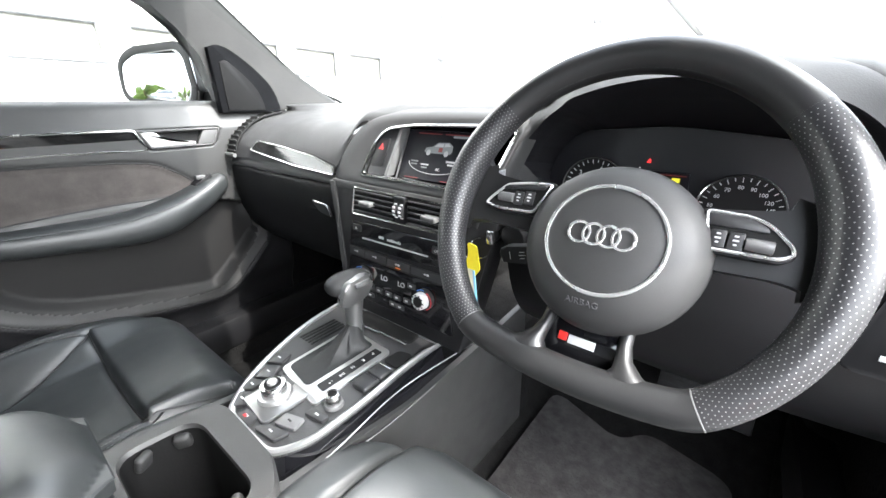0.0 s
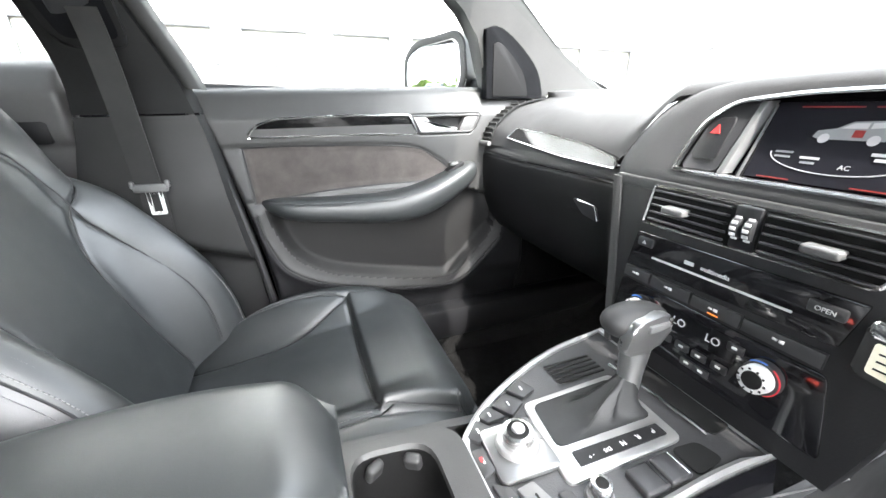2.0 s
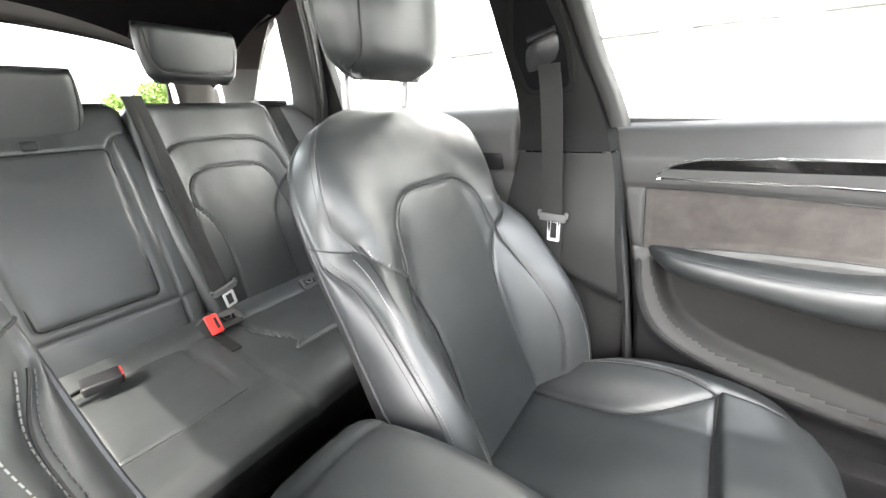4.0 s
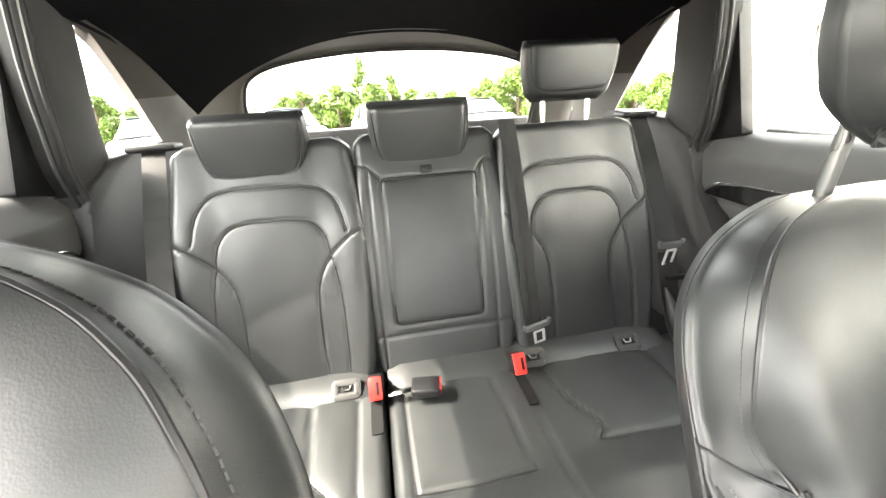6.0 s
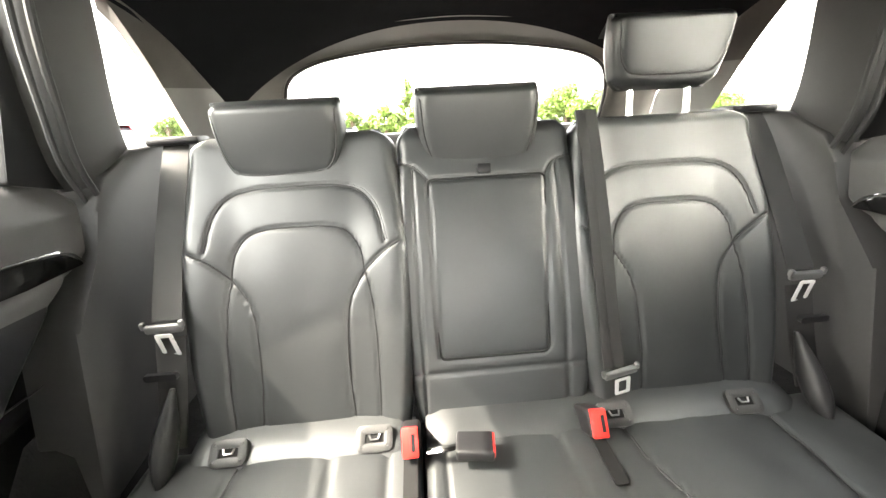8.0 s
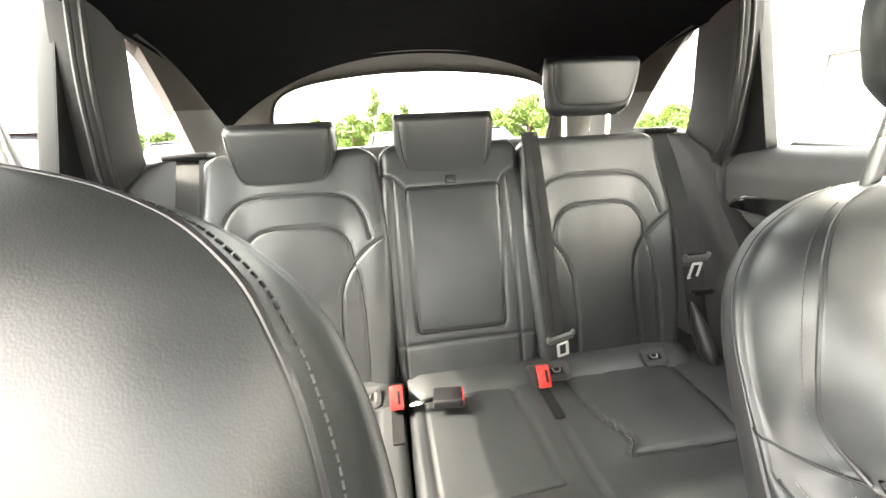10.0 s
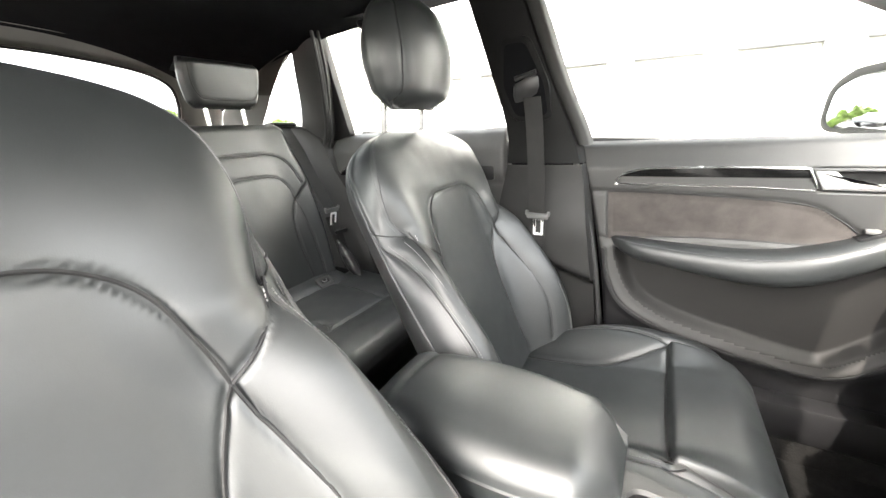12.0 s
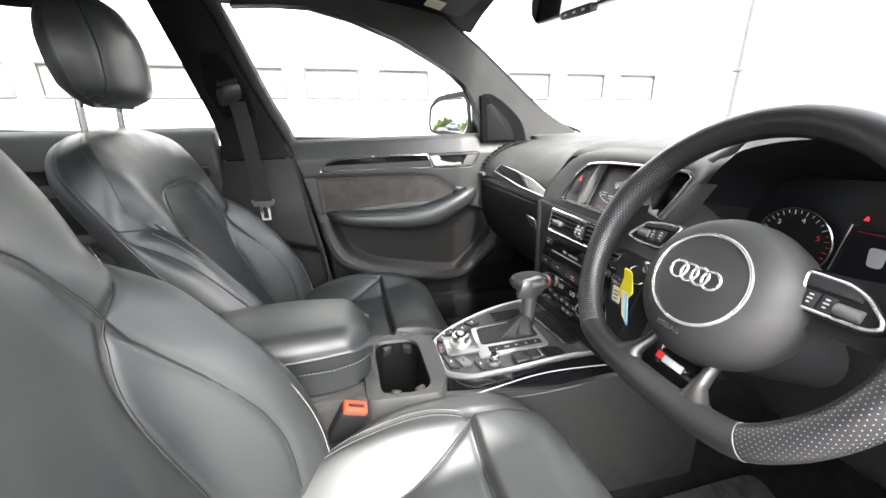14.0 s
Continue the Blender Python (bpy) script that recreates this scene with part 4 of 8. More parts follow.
    pad("headrest", seat, hd, lambda v: -HW(v), HW, 0.0, 0.215, 44, 44, hface, -0.050, [hs, mirror_line(hs)], (), edge=0.05, ends=(0.03, 0.04), material=LEATHER, puff=0.005, groove=0.003)
    for s in (-1, 1):
        bm = bm_new()
        cyl(bm, (s * 0.0725, -0.270, 0.87), (s * 0.0725, -0.262, 0.965), 0.0066, n=16)
        part("headrest_post", bm, CHEEK, seat, "polished steel headrest post")
        bm = bm_new()
        box(bm, (0, 0, 0), (0.030, 0.022, 0.012), 0.004, Matrix.Translation((s * 0.0725, -0.272, 0.874)))
        part("post_collar", bm, TRIM_DARK, seat)
    return seat


front_seat(pose(-0.357, -0.57, 0.0), "black leather sports seat with raised headrest and stitched bolsters")
front_seat(pose(0.386, -0.497, 0.052), "black leather sports seat behind the steering wheel, pushed forward", 20.5)

# ---- rear bench ----
REC = math.atan(0.323)
bench = thing("rear_bench", "black leather rear bench with three seats, split and folding", "rear seat", pose(0, -1.283, 0.41))
RB = (0, -math.sin(REC), math.cos(REC))


def rear_back(cx, half, seed):
    m = basis((cx, 0, 0), (-1, 0, 0), RB)
    Wd = fn((0, half - 0.008), (0.05, half), (0.5, half), (0.535, half - 0.006), (0.556, half - 0.028))

    def face(u, v):
        a = np.abs(u)
        return 0.015 * smooth01((a - 0.09) / 0.09) * (1 - 0.5 * smooth01((v - 0.35) / 0.1)) + 0.006 * np.sin(np.clip(v / 0.45, 0, 1) * math.pi)
    ins = dense([(0, 0.381), (0.05, 0.380), (0.088, 0.368), (0.110, 0.335), (0.116, 0.295)], 24)
    waist = dense([(0.116, 0.295), (0.088, 0.245), (0.078, 0.18), (0.078, 0.09), (0.084, 0.0)], 26)
    arch = dense([(0, 0.455), (0.07, 0.453), (0.115, 0.440), (0.142, 0.405), (0.156, 0.345)], 26)
    cross = dense([(0.116, 0.295), (0.150, 0.325), (half, 0.345)], 10)
    side = dense([(0.116, 0.295), (0.126, 0.24), (0.130, 0.15), (0.126, 0.0)], 20)
    hl = [ins, waist, arch, cross, side]
    seams = hl + [mirror_line(l) for l in hl]
    ipoly = ins + waist[1:] + mirror_line(waist)[::-1] + mirror_line(ins)[::-1][1:]
    apoly = arch + [(0.116, 0.295)] + ins[::-1] + mirror_line(ins) + [(-0.116, 0.295)] + mirror_line(arch)[::-1]
    regions = [
        ("insert", LEATHER, lambda u, v: inside(u, v, ipoly)),
        ("arch_panel", LEATHER, lambda u, v: inside(u, v, apoly)),
        ("top_panel", LEATHER, lambda u, v: v > 0.335),
        ("side_bolster", LEATHER, lambda u, v: u > 0),
    ]
    surf = pad("side_bolster", bench, m, lambda v: -Wd(v), Wd, 0.0, 0.556, 80, 116, face, -0.09, seams, regions, edge=0.022, ends=(0.02, 0.03), material=LEATHER, shell=TRIM_DARK, puff=0.0015, groove=0.004, seam_w=0.0026, wrinkle=0.0012, seed=seed)
    for s in (1, -1):
        stitches(bench, [on_pad(surf, [(s * u * 1.03, v + 0.004) for u, v in arch[2:]], 0.001)], THREAD_DARK, 0.006, (0.004, 0.0009))


rear_back(0.340, 0.184, 7.7)
rear_back(-0.353, 0.178, 2.2)
# the middle backrest with its folding armrest
mm = basis((-0.0115, 0, 0), (-1, 0, 0), RB)
MW = fn((0, 0.155), (0.04, 0.162), (0.5, 0.162), (0.54, 0.158), (0.556, 0.145))
armr = rounded([(-0.111, 0.122), (0.089, 0.122), (0.107, 0.450), (-0.111, 0.450)], 0.012, 4)
armr = armr + armr[:1]
diag1, diag2 = dense([(0.107, 0.450), (0.125, 0.473), (0.162, 0.485)], 10), dense([(-0.111, 0.450), (-0.135, 0.475), (-0.162, 0.485)], 10)
v1, v2 = [(0.122, 0.0), (0.128, 0.468)], [(-0.142, 0.0), (-0.138, 0.47)]
surf = pad("middle_backrest", bench, mm, lambda v: -MW(v), MW, 0.0, 0.556, 80, 116, lambda u, v: 0.012 * np.sin(np.clip(v / 0.5, 0, 1) * math.pi) + 0.0 * u, -0.09, [armr, diag1, diag2, v1, v2, [(-0.160, 0.098), (0.160, 0.098)]], [("folding_armrest", LEATHER, lambda u, v: inside(u, v, armr))], edge=0.018, ends=(0.025, 0.03), material=LEATHER, shell=TRIM_DARK, puff=0.002, groove=0.004, seam_w=0.0024, wrinkle=0.0006, seed=9.0)
bm = bm_new()
box(bm, (0.0, 0, 0), (0.026, 0.018, 0.012), 0.004, mm @ Matrix.Translation((-0.008, 0.462, 0.016)))
part("armrest_tab", bm, TRIM_DARK, bench)
bm = bm_new()
tube(bm, on_pad(surf, armr, 0.0004), 0.0024, 6)
part("armrest_gap", bm, BLACK, bench)

# seat cushions of the bench
def rear_cushion(x0, x1, seams, name, seed):
    m = basis(((x0 + x1) / 2, -0.02, 0.0), (1, 0, 0), (0, math.cos(radians(-4)), math.sin(radians(-4))))
    h = (x1 - x0) / 2
    pad(name, bench, m, lambda v: np.full(np.shape(v), -h), lambda v: np.full(np.shape(v), h), 0.02, 0.44, int(h * 2 / 0.006), 80,
        lambda u, v: 0.012 + 0.010 * smooth01((v - 0.28) / 0.08) - 1.2 * np.clip(v - 0.40, 0, 1) ** 1.5 - 0.015 * smooth01((0.06 - v) / 0.06), -0.13, seams, (), edge=0.02, ends=(0.02, 0.05), material=LEATHER, shell=LEATHER_SIDE, puff=0.004, groove=0.005, seam_w=0.003, wrinkle=0.0018, seed=seed)


c = 0.375
rear_cushion(0.145, 0.605, [[(0.30 - c, 0.02), (0.28 - c, 0.24), (0.24 - c, 0.28), (0.21 - c, 0.44)], dense([(0.44 - c, 0.04), (0.455 - c, 0.16), (0.45 - c, 0.26)], 12), [(0.20 - c, 0.02), (0.20 - c, 0.30)], [(0.24 - c, 0.28), (0.45 - c, 0.26), (0.6 - c, 0.27)]], "seat_cushion", 5.0)
c = -0.2325
rear_cushion(-0.605, 0.140, [[(0.105 - c, 0.02), (0.105 - c, 0.30), (0.0 - c, 0.305), (-0.10 - c, 0.30), (-0.085 - c, 0.02)], [(-0.145 - c, 0.02), (-0.15 - c, 0.44)], dense([(-0.20 - c, 0.03), (-0.22 - c, 0.16), (-0.255 - c, 0.235), (-0.235 - c, 0.27)], 14), [(-0.235 - c, 0.27), (-0.45 - c, 0.275), (-0.60 - c, 0.28)], dense([(-0.46 - c, 0.03), (-0.47 - c, 0.15), (-0.46 - c, 0.27)], 12)], "seat_cushion", 6.0)
# the roll behind the cushions, with the child-seat anchors
for x0, x1 in ((0.165, 0.535), (-0.535, 0.135)):
    bm = bm_new()
    prof = dense([(-0.02, 0.034), (0.012, 0.028), (0.040, 0.018), (0.060, 0.002), (0.068, -0.015)], 14)
    grid(bm, [[(x, y + 0.003 * math.sin(x * 9), z - (0.012 if k in (0, 23) else 0.0)) for y, z in prof] for k, x in enumerate(np.linspace(x0, x1, 24))])
    part("rear_roll", bm, LEATHER, bench, angle=70)
for x in (0.462, 0.222, -0.195, -0.432):
    tilt = pose(x, 0.038, 0.024, -42, 0, 0)
    bm = bm_new()
    rim(bm, rounded([(-0.030, -0.021), (0.030, -0.021), (0.030, 0.021), (-0.030, 0.021)], 0.012), "z", -0.004, 0.010, 0.014)
    bmesh.ops.transform(bm, matrix=tilt, verts=bm.verts)
    fl = part("anchor_bezel", bm, TRIM, bench)
    bm = bm_new()
    slab(bm, rounded([(-0.018, -0.010), (0.018, -0.010), (0.018, 0.010), (-0.018, 0.010)], 0.004), "z", -0.002, 0.003, None)
    bmesh.ops.transform(bm, matrix=tilt, verts=bm.verts)
    part("anchor_slot", bm, BLACK, fl)
    bm = bm_new()
    tube(bm, [tilt @ Vector(p) for p in ((-0.009, -0.006, 0.002), (-0.006, 0.002, 0.0035), (0.006, 0.002, 0.0035), (0.009, -0.006, 0.002))], 0.0018, 6)
    part("anchor_bar", bm, CHEEK, fl)
# black plates on the cushions stand in for the shade in the buckle channels
for x in (0.162, -0.150):
    bm = bm_new()
    slab(bm, rounded([(x - 0.011, 0.055), (x + 0.011, 0.055), (x + 0.011, 0.155), (x - 0.011, 0.155)], 0.005), "z", 0.0, 0.004, lambda a, b: 0.0150 - 0.070 * (b + 0.02))
    part("channel_plate", bm, BLACK, bench)


def rear_headrest(x0, x1, z0, z1, y, posts):
    h = thing("rear_headrest", "black leather rear headrest raised on steel posts" if posts else "black leather rear headrest lowered onto the backrest", "headrest", pose((x0 + x1) / 2, y, z0), "rear headrests")
    half, hh = (x1 - x0) / 2, z1 - z0
    m = basis((0, -0.012, 0), (-1, 0, 0), (0, math.sin(radians(2)), math.cos(radians(2))))
    Wh = fn((0, half * 0.76), (hh * 0.08, half * 0.85), (hh * 0.3, half * 0.94), (hh * 0.9, half), (hh, half * 0.985))
    pad("cushion", h, m, lambda v: -Wh(v), Wh, 0.0, hh, 44, 30, lambda u, v: 0.034 + 0.014 * smooth01(v / hh) - 0.35 * u * u, -0.045, [dense([(-half * 0.93, hh * 0.97), (-half * 0.88, hh * 0.5), (-half * 0.74, hh * 0.25), (-half * 0.5, hh * 0.19), (0, hh * 0.18), (half * 0.5, hh * 0.19), (half * 0.74, hh * 0.25), (half * 0.88, hh * 0.5), (half * 0.93, hh * 0.97)], 40)], (), edge=0.024, ends=(hh * 0.2, 0.016), material=LEATHER, puff=0.001, groove=0.002, seam_w=0.0022)
    if posts:
        for s in (-0.058, 0.058):
            bm = bm_new()
            cyl(bm, (s, -0.012, 0.01), (s, -0.005, -0.10), 0.006, n=14)
            part("post", bm, STEEL, h, "polished steel post")
    return h


rear_headrest(0.242, 0.466, 0.838, 0.990, -1.452, False)
rear_headrest(-0.112, 0.112, 0.830, 0.998, -1.455, False)
rear_headrest(-0.480, -0.250, 0.978, 1.106, -1.475, True)

# ---- dashboard ----
dash = thing("dashboard", "dark grey soft plastic dashboard with black inlays and chrome edges", "dashboard")
PP = spline([(0.68, 0.835), (0.52, 0.833), (0.41, 0.822), (0.33, 0.808), (0.25, 0.792), (0.20, 0.768), (0.168, 0.738), (0.153, 0.70)], 40)
PC = spline([(0.68, 0.835), (0.54, 0.842), (0.42, 0.846), (0.31, 0.844), (0.24, 0.837), (0.200, 0.826), (0.184, 0.818), (0.176, 0.808)], 40)
PD = spline([(0.68, 0.835), (0.55, 0.850), (0.46, 0.872), (0.36, 0.889), (0.27, 0.892), (0.215, 0.882), (0.198, 0.868), (0.205, 0.852)], 40)


def blend(x, a, b):
    t = min(1.0, max(0.0, (x - a) / (b - a)))
    return t * t * (3 - 2 * t)


def dash_row(x):
    wc, wd = blend(x, -0.235, -0.135), blend(x, 0.17, 0.27) * (1 - blend(x, 0.52, 0.62))
    wp = blend(x, 0.60, 0.70)
    row = []
    for a, b, c in zip(PP, PC, PD):
        p = a * (1 - wc) + b * wc
        p = p * (1 - wd) + c * wd
        p = p * (1 - wp) + a * wp
        end = 0.16 * max(0.0, (abs(x) - 0.40) / 0.32) ** 2
        row.append((x, p[0] - end * min(1.0, max(0.0, (p[0] - 0.36) / 0.12)), p[1] - 0.09 * blend(x, 0.52, 0.64) * min(1.0, max(0.0, (p[0] - 0.24) / 0.16))))
    return row


bm = bm_new()
grid(bm, [dash_row(x) for x in np.linspace(-0.735, 0.735, 110)])
part("dash_top", bm, DASH, dash, angle=70)
# face before the passenger: upper band, glovebox lid, lower edge
def face_strip(name, x0, x1, prof, mat, nx=30):
    b = bm_new()
    pr = spline(prof, 14)
    grid(b, [[(x, p[0] + 0.012 * max(0.0, (-x - 0.45) / 0.25) ** 2 - 0.028 * blend(x, -0.20, -0.15) if x < 0 else p[0], p[1]) for p in pr] for x in np.linspace(x0, x1, nx)])
    return part(name, b, mat, dash, angle=60)


face_strip("dash_face", -0.735, -0.150, [(0.153, 0.701), (0.146, 0.690), (0.144, 0.681), (0.150, 0.678)], DASH)
glove = face_strip("glovebox_lid", -0.70, -0.152, [(0.150, 0.676), (0.143, 0.674), (0.141, 0.66), (0.143, 0.60), (0.155, 0.54), (0.185, 0.48), (0.215, 0.455), (0.24, 0.452)], GLOVE_SHADED)
# its far stretch is unseen, added to keep light out of the footwell
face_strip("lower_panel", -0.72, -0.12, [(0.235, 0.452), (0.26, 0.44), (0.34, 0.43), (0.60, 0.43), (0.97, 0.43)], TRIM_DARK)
bm = bm_new()
slab(bm, rounded([(-0.293, 0.636), (-0.232, 0.632), (-0.221, 0.607), (-0.262, 0.612)], 0.008), "y", 0.137, 0.006, None, 0.0015)
h = part("glovebox_handle", bm, BUTTON, glove)
bm = bm_new()
tube(bm, [(-0.275, 0.136, 0.6355), (-0.232, 0.136, 0.6335), (-0.2215, 0.136, 0.609)], 0.0013, 6)
part("chrome_edge", bm, CHROME, h, "thin chrome edge")
bm = bm_new()
box(bm, (-0.285, 0.152, 0.622), (0.075, 0.02, 0.04), 0.01)
part("handle_recess", bm, BLACK, glove)
# black inlay with a chrome edge
inlay = rounded([(-0.575, 0.722), (-0.548, 0.748), (-0.42, 0.742), (-0.30, 0.732), (-0.212, 0.716), (-0.205, 0.699), (-0.35, 0.704)], 0.008)
def inlay_y(a, b):
    return 0.153 + 0.55 * max(0.0, b - 0.705) + 0.012 * max(0.0, (-a - 0.45) / 0.25) ** 2
bm = bm_new()
slab(bm, inlay, "y", -0.009, 0.02, inlay_y)
part("inlay", bm, WOOD, dash, "high-gloss black inlay")
bm = bm_new()
rim(bm, inlay, "y", -0.008, -0.003, 0.0024, inlay_y)
part("inlay_edge", bm, CHROME, dash, "chrome edge")
# side air vent at the end of the dashboard
VP = spline([(0.150, 0.699), (0.163, 0.738), (0.197, 0.771), (0.247, 0.796), (0.335, 0.812)], 40)


def vent_at(t, x, lift):
    """A point over the end of the dashboard, t along the vent from its foot."""
    k = min(int(t * 39), 38)
    p = VP[k] * (1 - (t * 39 - k)) + VP[k + 1] * (t * 39 - k)
    d = VP[k + 1] - VP[k]
    n = np.array((-d[1], d[0])) / np.linalg.norm(d)
    q = p + n * lift
    return Vector((x, q[0], q[1]))


def vent_x(t):
    return -0.644 - 0.030 * t * t


bm = bm_new()
rows = [[vent_at(t, -0.708, 0.001), vent_at(t, -0.708, 0.004), vent_at(t, vent_x(t), 0.004), vent_at(t, vent_x(t), 0.001)] for t in np.linspace(0, 1, 24)]
vs = grid(bm, rows, close_u=True)
cap(bm, vs[0])
cap(bm, vs[-1])
vent = part("side_vent", bm, BLACK, dash)
for k in range(11):
    t = 0.10 + 0.078 * k
    bm = bm_new()
    tube(bm, [vent_at(t, x, 0.0055) for x in np.linspace(-0.706, vent_x(t) - 0.003, 6)], 0.0022, 8)
    part("slat", bm, TRIM, vent)
bm = bm_new()
tube(bm, [vent_at(t, -0.709, 0.005) for t in np.linspace(0, 1, 24)] + [vent_at(1, vent_x(1), 0.005)], 0.0022, 6)
part("vent_edge", bm, CHROME, vent, "chrome edge")
bm = bm_new()
tube(bm, [vent_at(0.02, x, 0.006) for x in np.linspace(-0.706, vent_x(0), 6)], 0.006, 8)
part("vent_wheel", bm, GREYBTN, vent)

# centre stack
def stack_y(a, b):
    return 0.104 + 0.1 * (b - 0.65) if b < 0.702 else 0.1092 + 0.5 * (b - 0.702)


CX = 0.024
low = [(-0.112, 0.455), (-0.124, 0.51), (-0.142, 0.60), (-0.164, 0.7)]
low = low + [(2 * CX - x, z) for x, z in low[::-1]]
bm = bm_new()
slab(bm, low[::-1], "y", 0.0, 0.05, stack_y, 0.004)
stack = part("stack_face", bm, TRIM_DARK, dash)
bm = bm_new()
slab(bm, [(-0.118, 0.455), (-0.130, 0.51), (-0.148, 0.60), (-0.170, 0.700), (-0.154, 0.700), (-0.135, 0.60), (-0.117, 0.51), (-0.106, 0.455)], "y", -0.003, 0.03, stack_y, 0.002)
part("side_border", bm, DASH, stack, "dark grey border of the stack")
bm = bm_new()
slab(bm, [(-0.160, 0.690), (0.184, 0.690), (0.180, 0.704), (-0.163, 0.704)], "y", -0.002, 0.02, stack_y, 0.002)
part("cross_border", bm, DASH, stack, "dark grey border of the stack")
hole = [(-0.087, 0.717), (-0.084, 0.748), (-0.077, 0.778), (-0.052, 0.801), (0.015, 0.809), (0.10, 0.8115), (0.18, 0.813), (0.207, 0.811), (0.197, 0.775), (0.187, 0.742), (0.170, 0.717)]
hole = rounded(hole, [0.008, 0.01, 0.014, 0.02, 0.02, 0.02, 0.02, 0.008, 0.02, 0.012, 0.010], 6)
# surround of the screen: from the outer outline in to the opening
def ring_pts(poly, n):
    p = np.array(poly + poly[:1], float)
    s = np.r_[0, np.cumsum(np.hypot(*np.diff(p, axis=0).T))]
    return [(np.interp(t, s, p[:, 0]), np.interp(t, s, p[:, 1])) for t in np.linspace(0, s[-1], n, endpoint=False)]


def angled(poly, c, n):
    """Points of a closed outline at even angles round c."""
    d = np.array(ring_pts(poly, 900)) - np.array(c)
    an = np.arctan2(d[:, 1], d[:, 0])
    return [tuple(d[int(np.argmin(np.abs(np.angle(np.exp(1j * (an - t))))))] + np.array(c)) for t in np.linspace(-math.pi, math.pi, n, endpoint=False)]


hood = [(-0.162, 0.700), (-0.158, 0.740), (-0.138, 0.786), (-0.104, 0.810), (-0.055, 0.820), (0.024, 0.8235), (0.11, 0.825), (0.190, 0.825), (0.216, 0.820), (0.206, 0.775), (0.195, 0.738), (0.178, 0.700)]
ho, hi_ = angled(rounded(hood, 0.02), (CX, 0.755), 96), angled(hole, (CX, 0.755), 96)
bm = bm_new()
rows = []
for k, dy in ((-0.6, 0.040), (-0.25, 0.016), (0.0, 0.003), (0.5, -0.002), (1.0, 0.0), (1.0, 0.035)):
    rows.append([(a[0] + (b[0] - a[0]) * k, stack_y(0, a[1] + (b[1] - a[1]) * k) + dy, a[1] + (b[1] - a[1]) * k) for a, b in zip(ho, hi_)])
grid(bm, rows, close_u=True)
part("screen_hood", bm, DASH, stack, angle=50)
bm = bm_new()
rim(bm, hi_[::-1], "y", 0.003, -0.007, 0.0048, stack_y)
part("screen_rim", bm, CHROME, stack, "chrome rim round the screen")
bm = bm_new()
slab(bm, hi_, "y", 0.026, 0.01, stack_y)
part("screen_panel", bm, GLOSS, stack)
# left block in the opening: hazard switch on a grey field
haz = [(-0.082, 0.722), (-0.036, 0.722), (-0.028, 0.798), (-0.050, 0.798), (-0.073, 0.777)]
bm = bm_new()
slab(bm, rounded(haz, 0.006), "y", 0.006, 0.02, stack_y, 0.002)
hz = part("hazard_field", bm, BUTTON, stack)
bm = bm_new()
slab(bm, rounded([(-0.074, 0.735), (-0.043, 0.735), (-0.043, 0.782), (-0.062, 0.781), (-0.073, 0.770)], 0.004), "y", 0.003, 0.006, stack_y, 0.0015)
part("hazard_button", bm, TRIM_DARK, hz)
bm = bm_new()
tri = [(-0.0640, 0.7635), (-0.0525, 0.7635), (-0.0582, 0.7735)]
slab(bm, tri, "y", 0.0015, 0.003, stack_y)
part("hazard_triangle", bm, REDMARK, hz, "red warning triangle")
bm = bm_new()
slab(bm, [(-0.034, 0.721), (-0.027, 0.721), (-0.020, 0.799), (-0.027, 0.799)], "y", 0.004, 0.02, stack_y, 0.001)
part("satin_bar", bm, GREYBTN, hz)
# the screen and what it shows
SCREEN = material("dark_screen", (0.010, 0.010, 0.013), 0.3, spec=0.2)
bm = bm_new()
scr = [(-0.014, 0.7205), (0.137, 0.7205), (0.146, 0.797), (-0.018, 0.797)]
slab(bm, scr, "y", 0.022, 0.008, stack_y)
disp = part("screen", bm, SCREEN, stack, "dark screen with a small drawing of a car")
bm = bm_new()
box(bm, (0, 0, 0), (0.0016, 0.004, 0.088), 0.0005, Matrix.Translation((-0.0185, stack_y(0, 0.756) + 0.020, 0.756)) @ pose(0, 0, 0, -26.5, 0, 0))
part("screen_bezel", bm, GREYBTN, stack)
GLOW = material("screen_white", (0.26, 0.26, 0.265), 0.4, emit=0.03)
GLOWR = material("screen_red", (0.14, 0.014, 0.012), 0.4, emit=0.022)
GLOWG = material("screen_grey", (0.12, 0.125, 0.13), 0.4, emit=0.04)
def on_screen(x, z, lift=0.0):
    return Matrix.Translation((x, stack_y(0, z) + 0.0215 - lift, z)) @ pose(0, 0, 0, 90 - 26.5, 0, 0)


def screen_bar(x, z, w, hgt, m, name="screen_line"):
    b = bm_new()
    box(b, (0, 0, 0), (w, hgt, 0.0008), 0, on_screen(x, z))
    part(name, b, m, disp)


for x, z, w, hgt, m in ((0.030, 0.7925, 0.05, 0.0012, GLOWR), (0.088, 0.7925, 0.05, 0.0012, GLOWR), (0.098, 0.7895, 0.035, 0.0035, GLOWG), (0.014, 0.7225, 0.03, 0.0012, GLOWR), (0.098, 0.7225, 0.04, 0.0012, GLOWR), (0.012, 0.7485, 0.016, 0.0022, GLOWG), (0.012, 0.744, 0.014, 0.002, GLOWG), (0.092, 0.752, 0.026, 0.0028, GLOW), (0.092, 0.7475, 0.018, 0.0028, GLOW), (0.036, 0.7445, 0.016, 0.0024, GLOW), (0.036, 0.740, 0.012, 0.0022, GLOWG)):
    screen_bar(x, z, w, hgt, m)
words("AC", 0.0065, on_screen(0.066, 0.7385), GLOW, disp, "screen_text")
bm = bm_new()
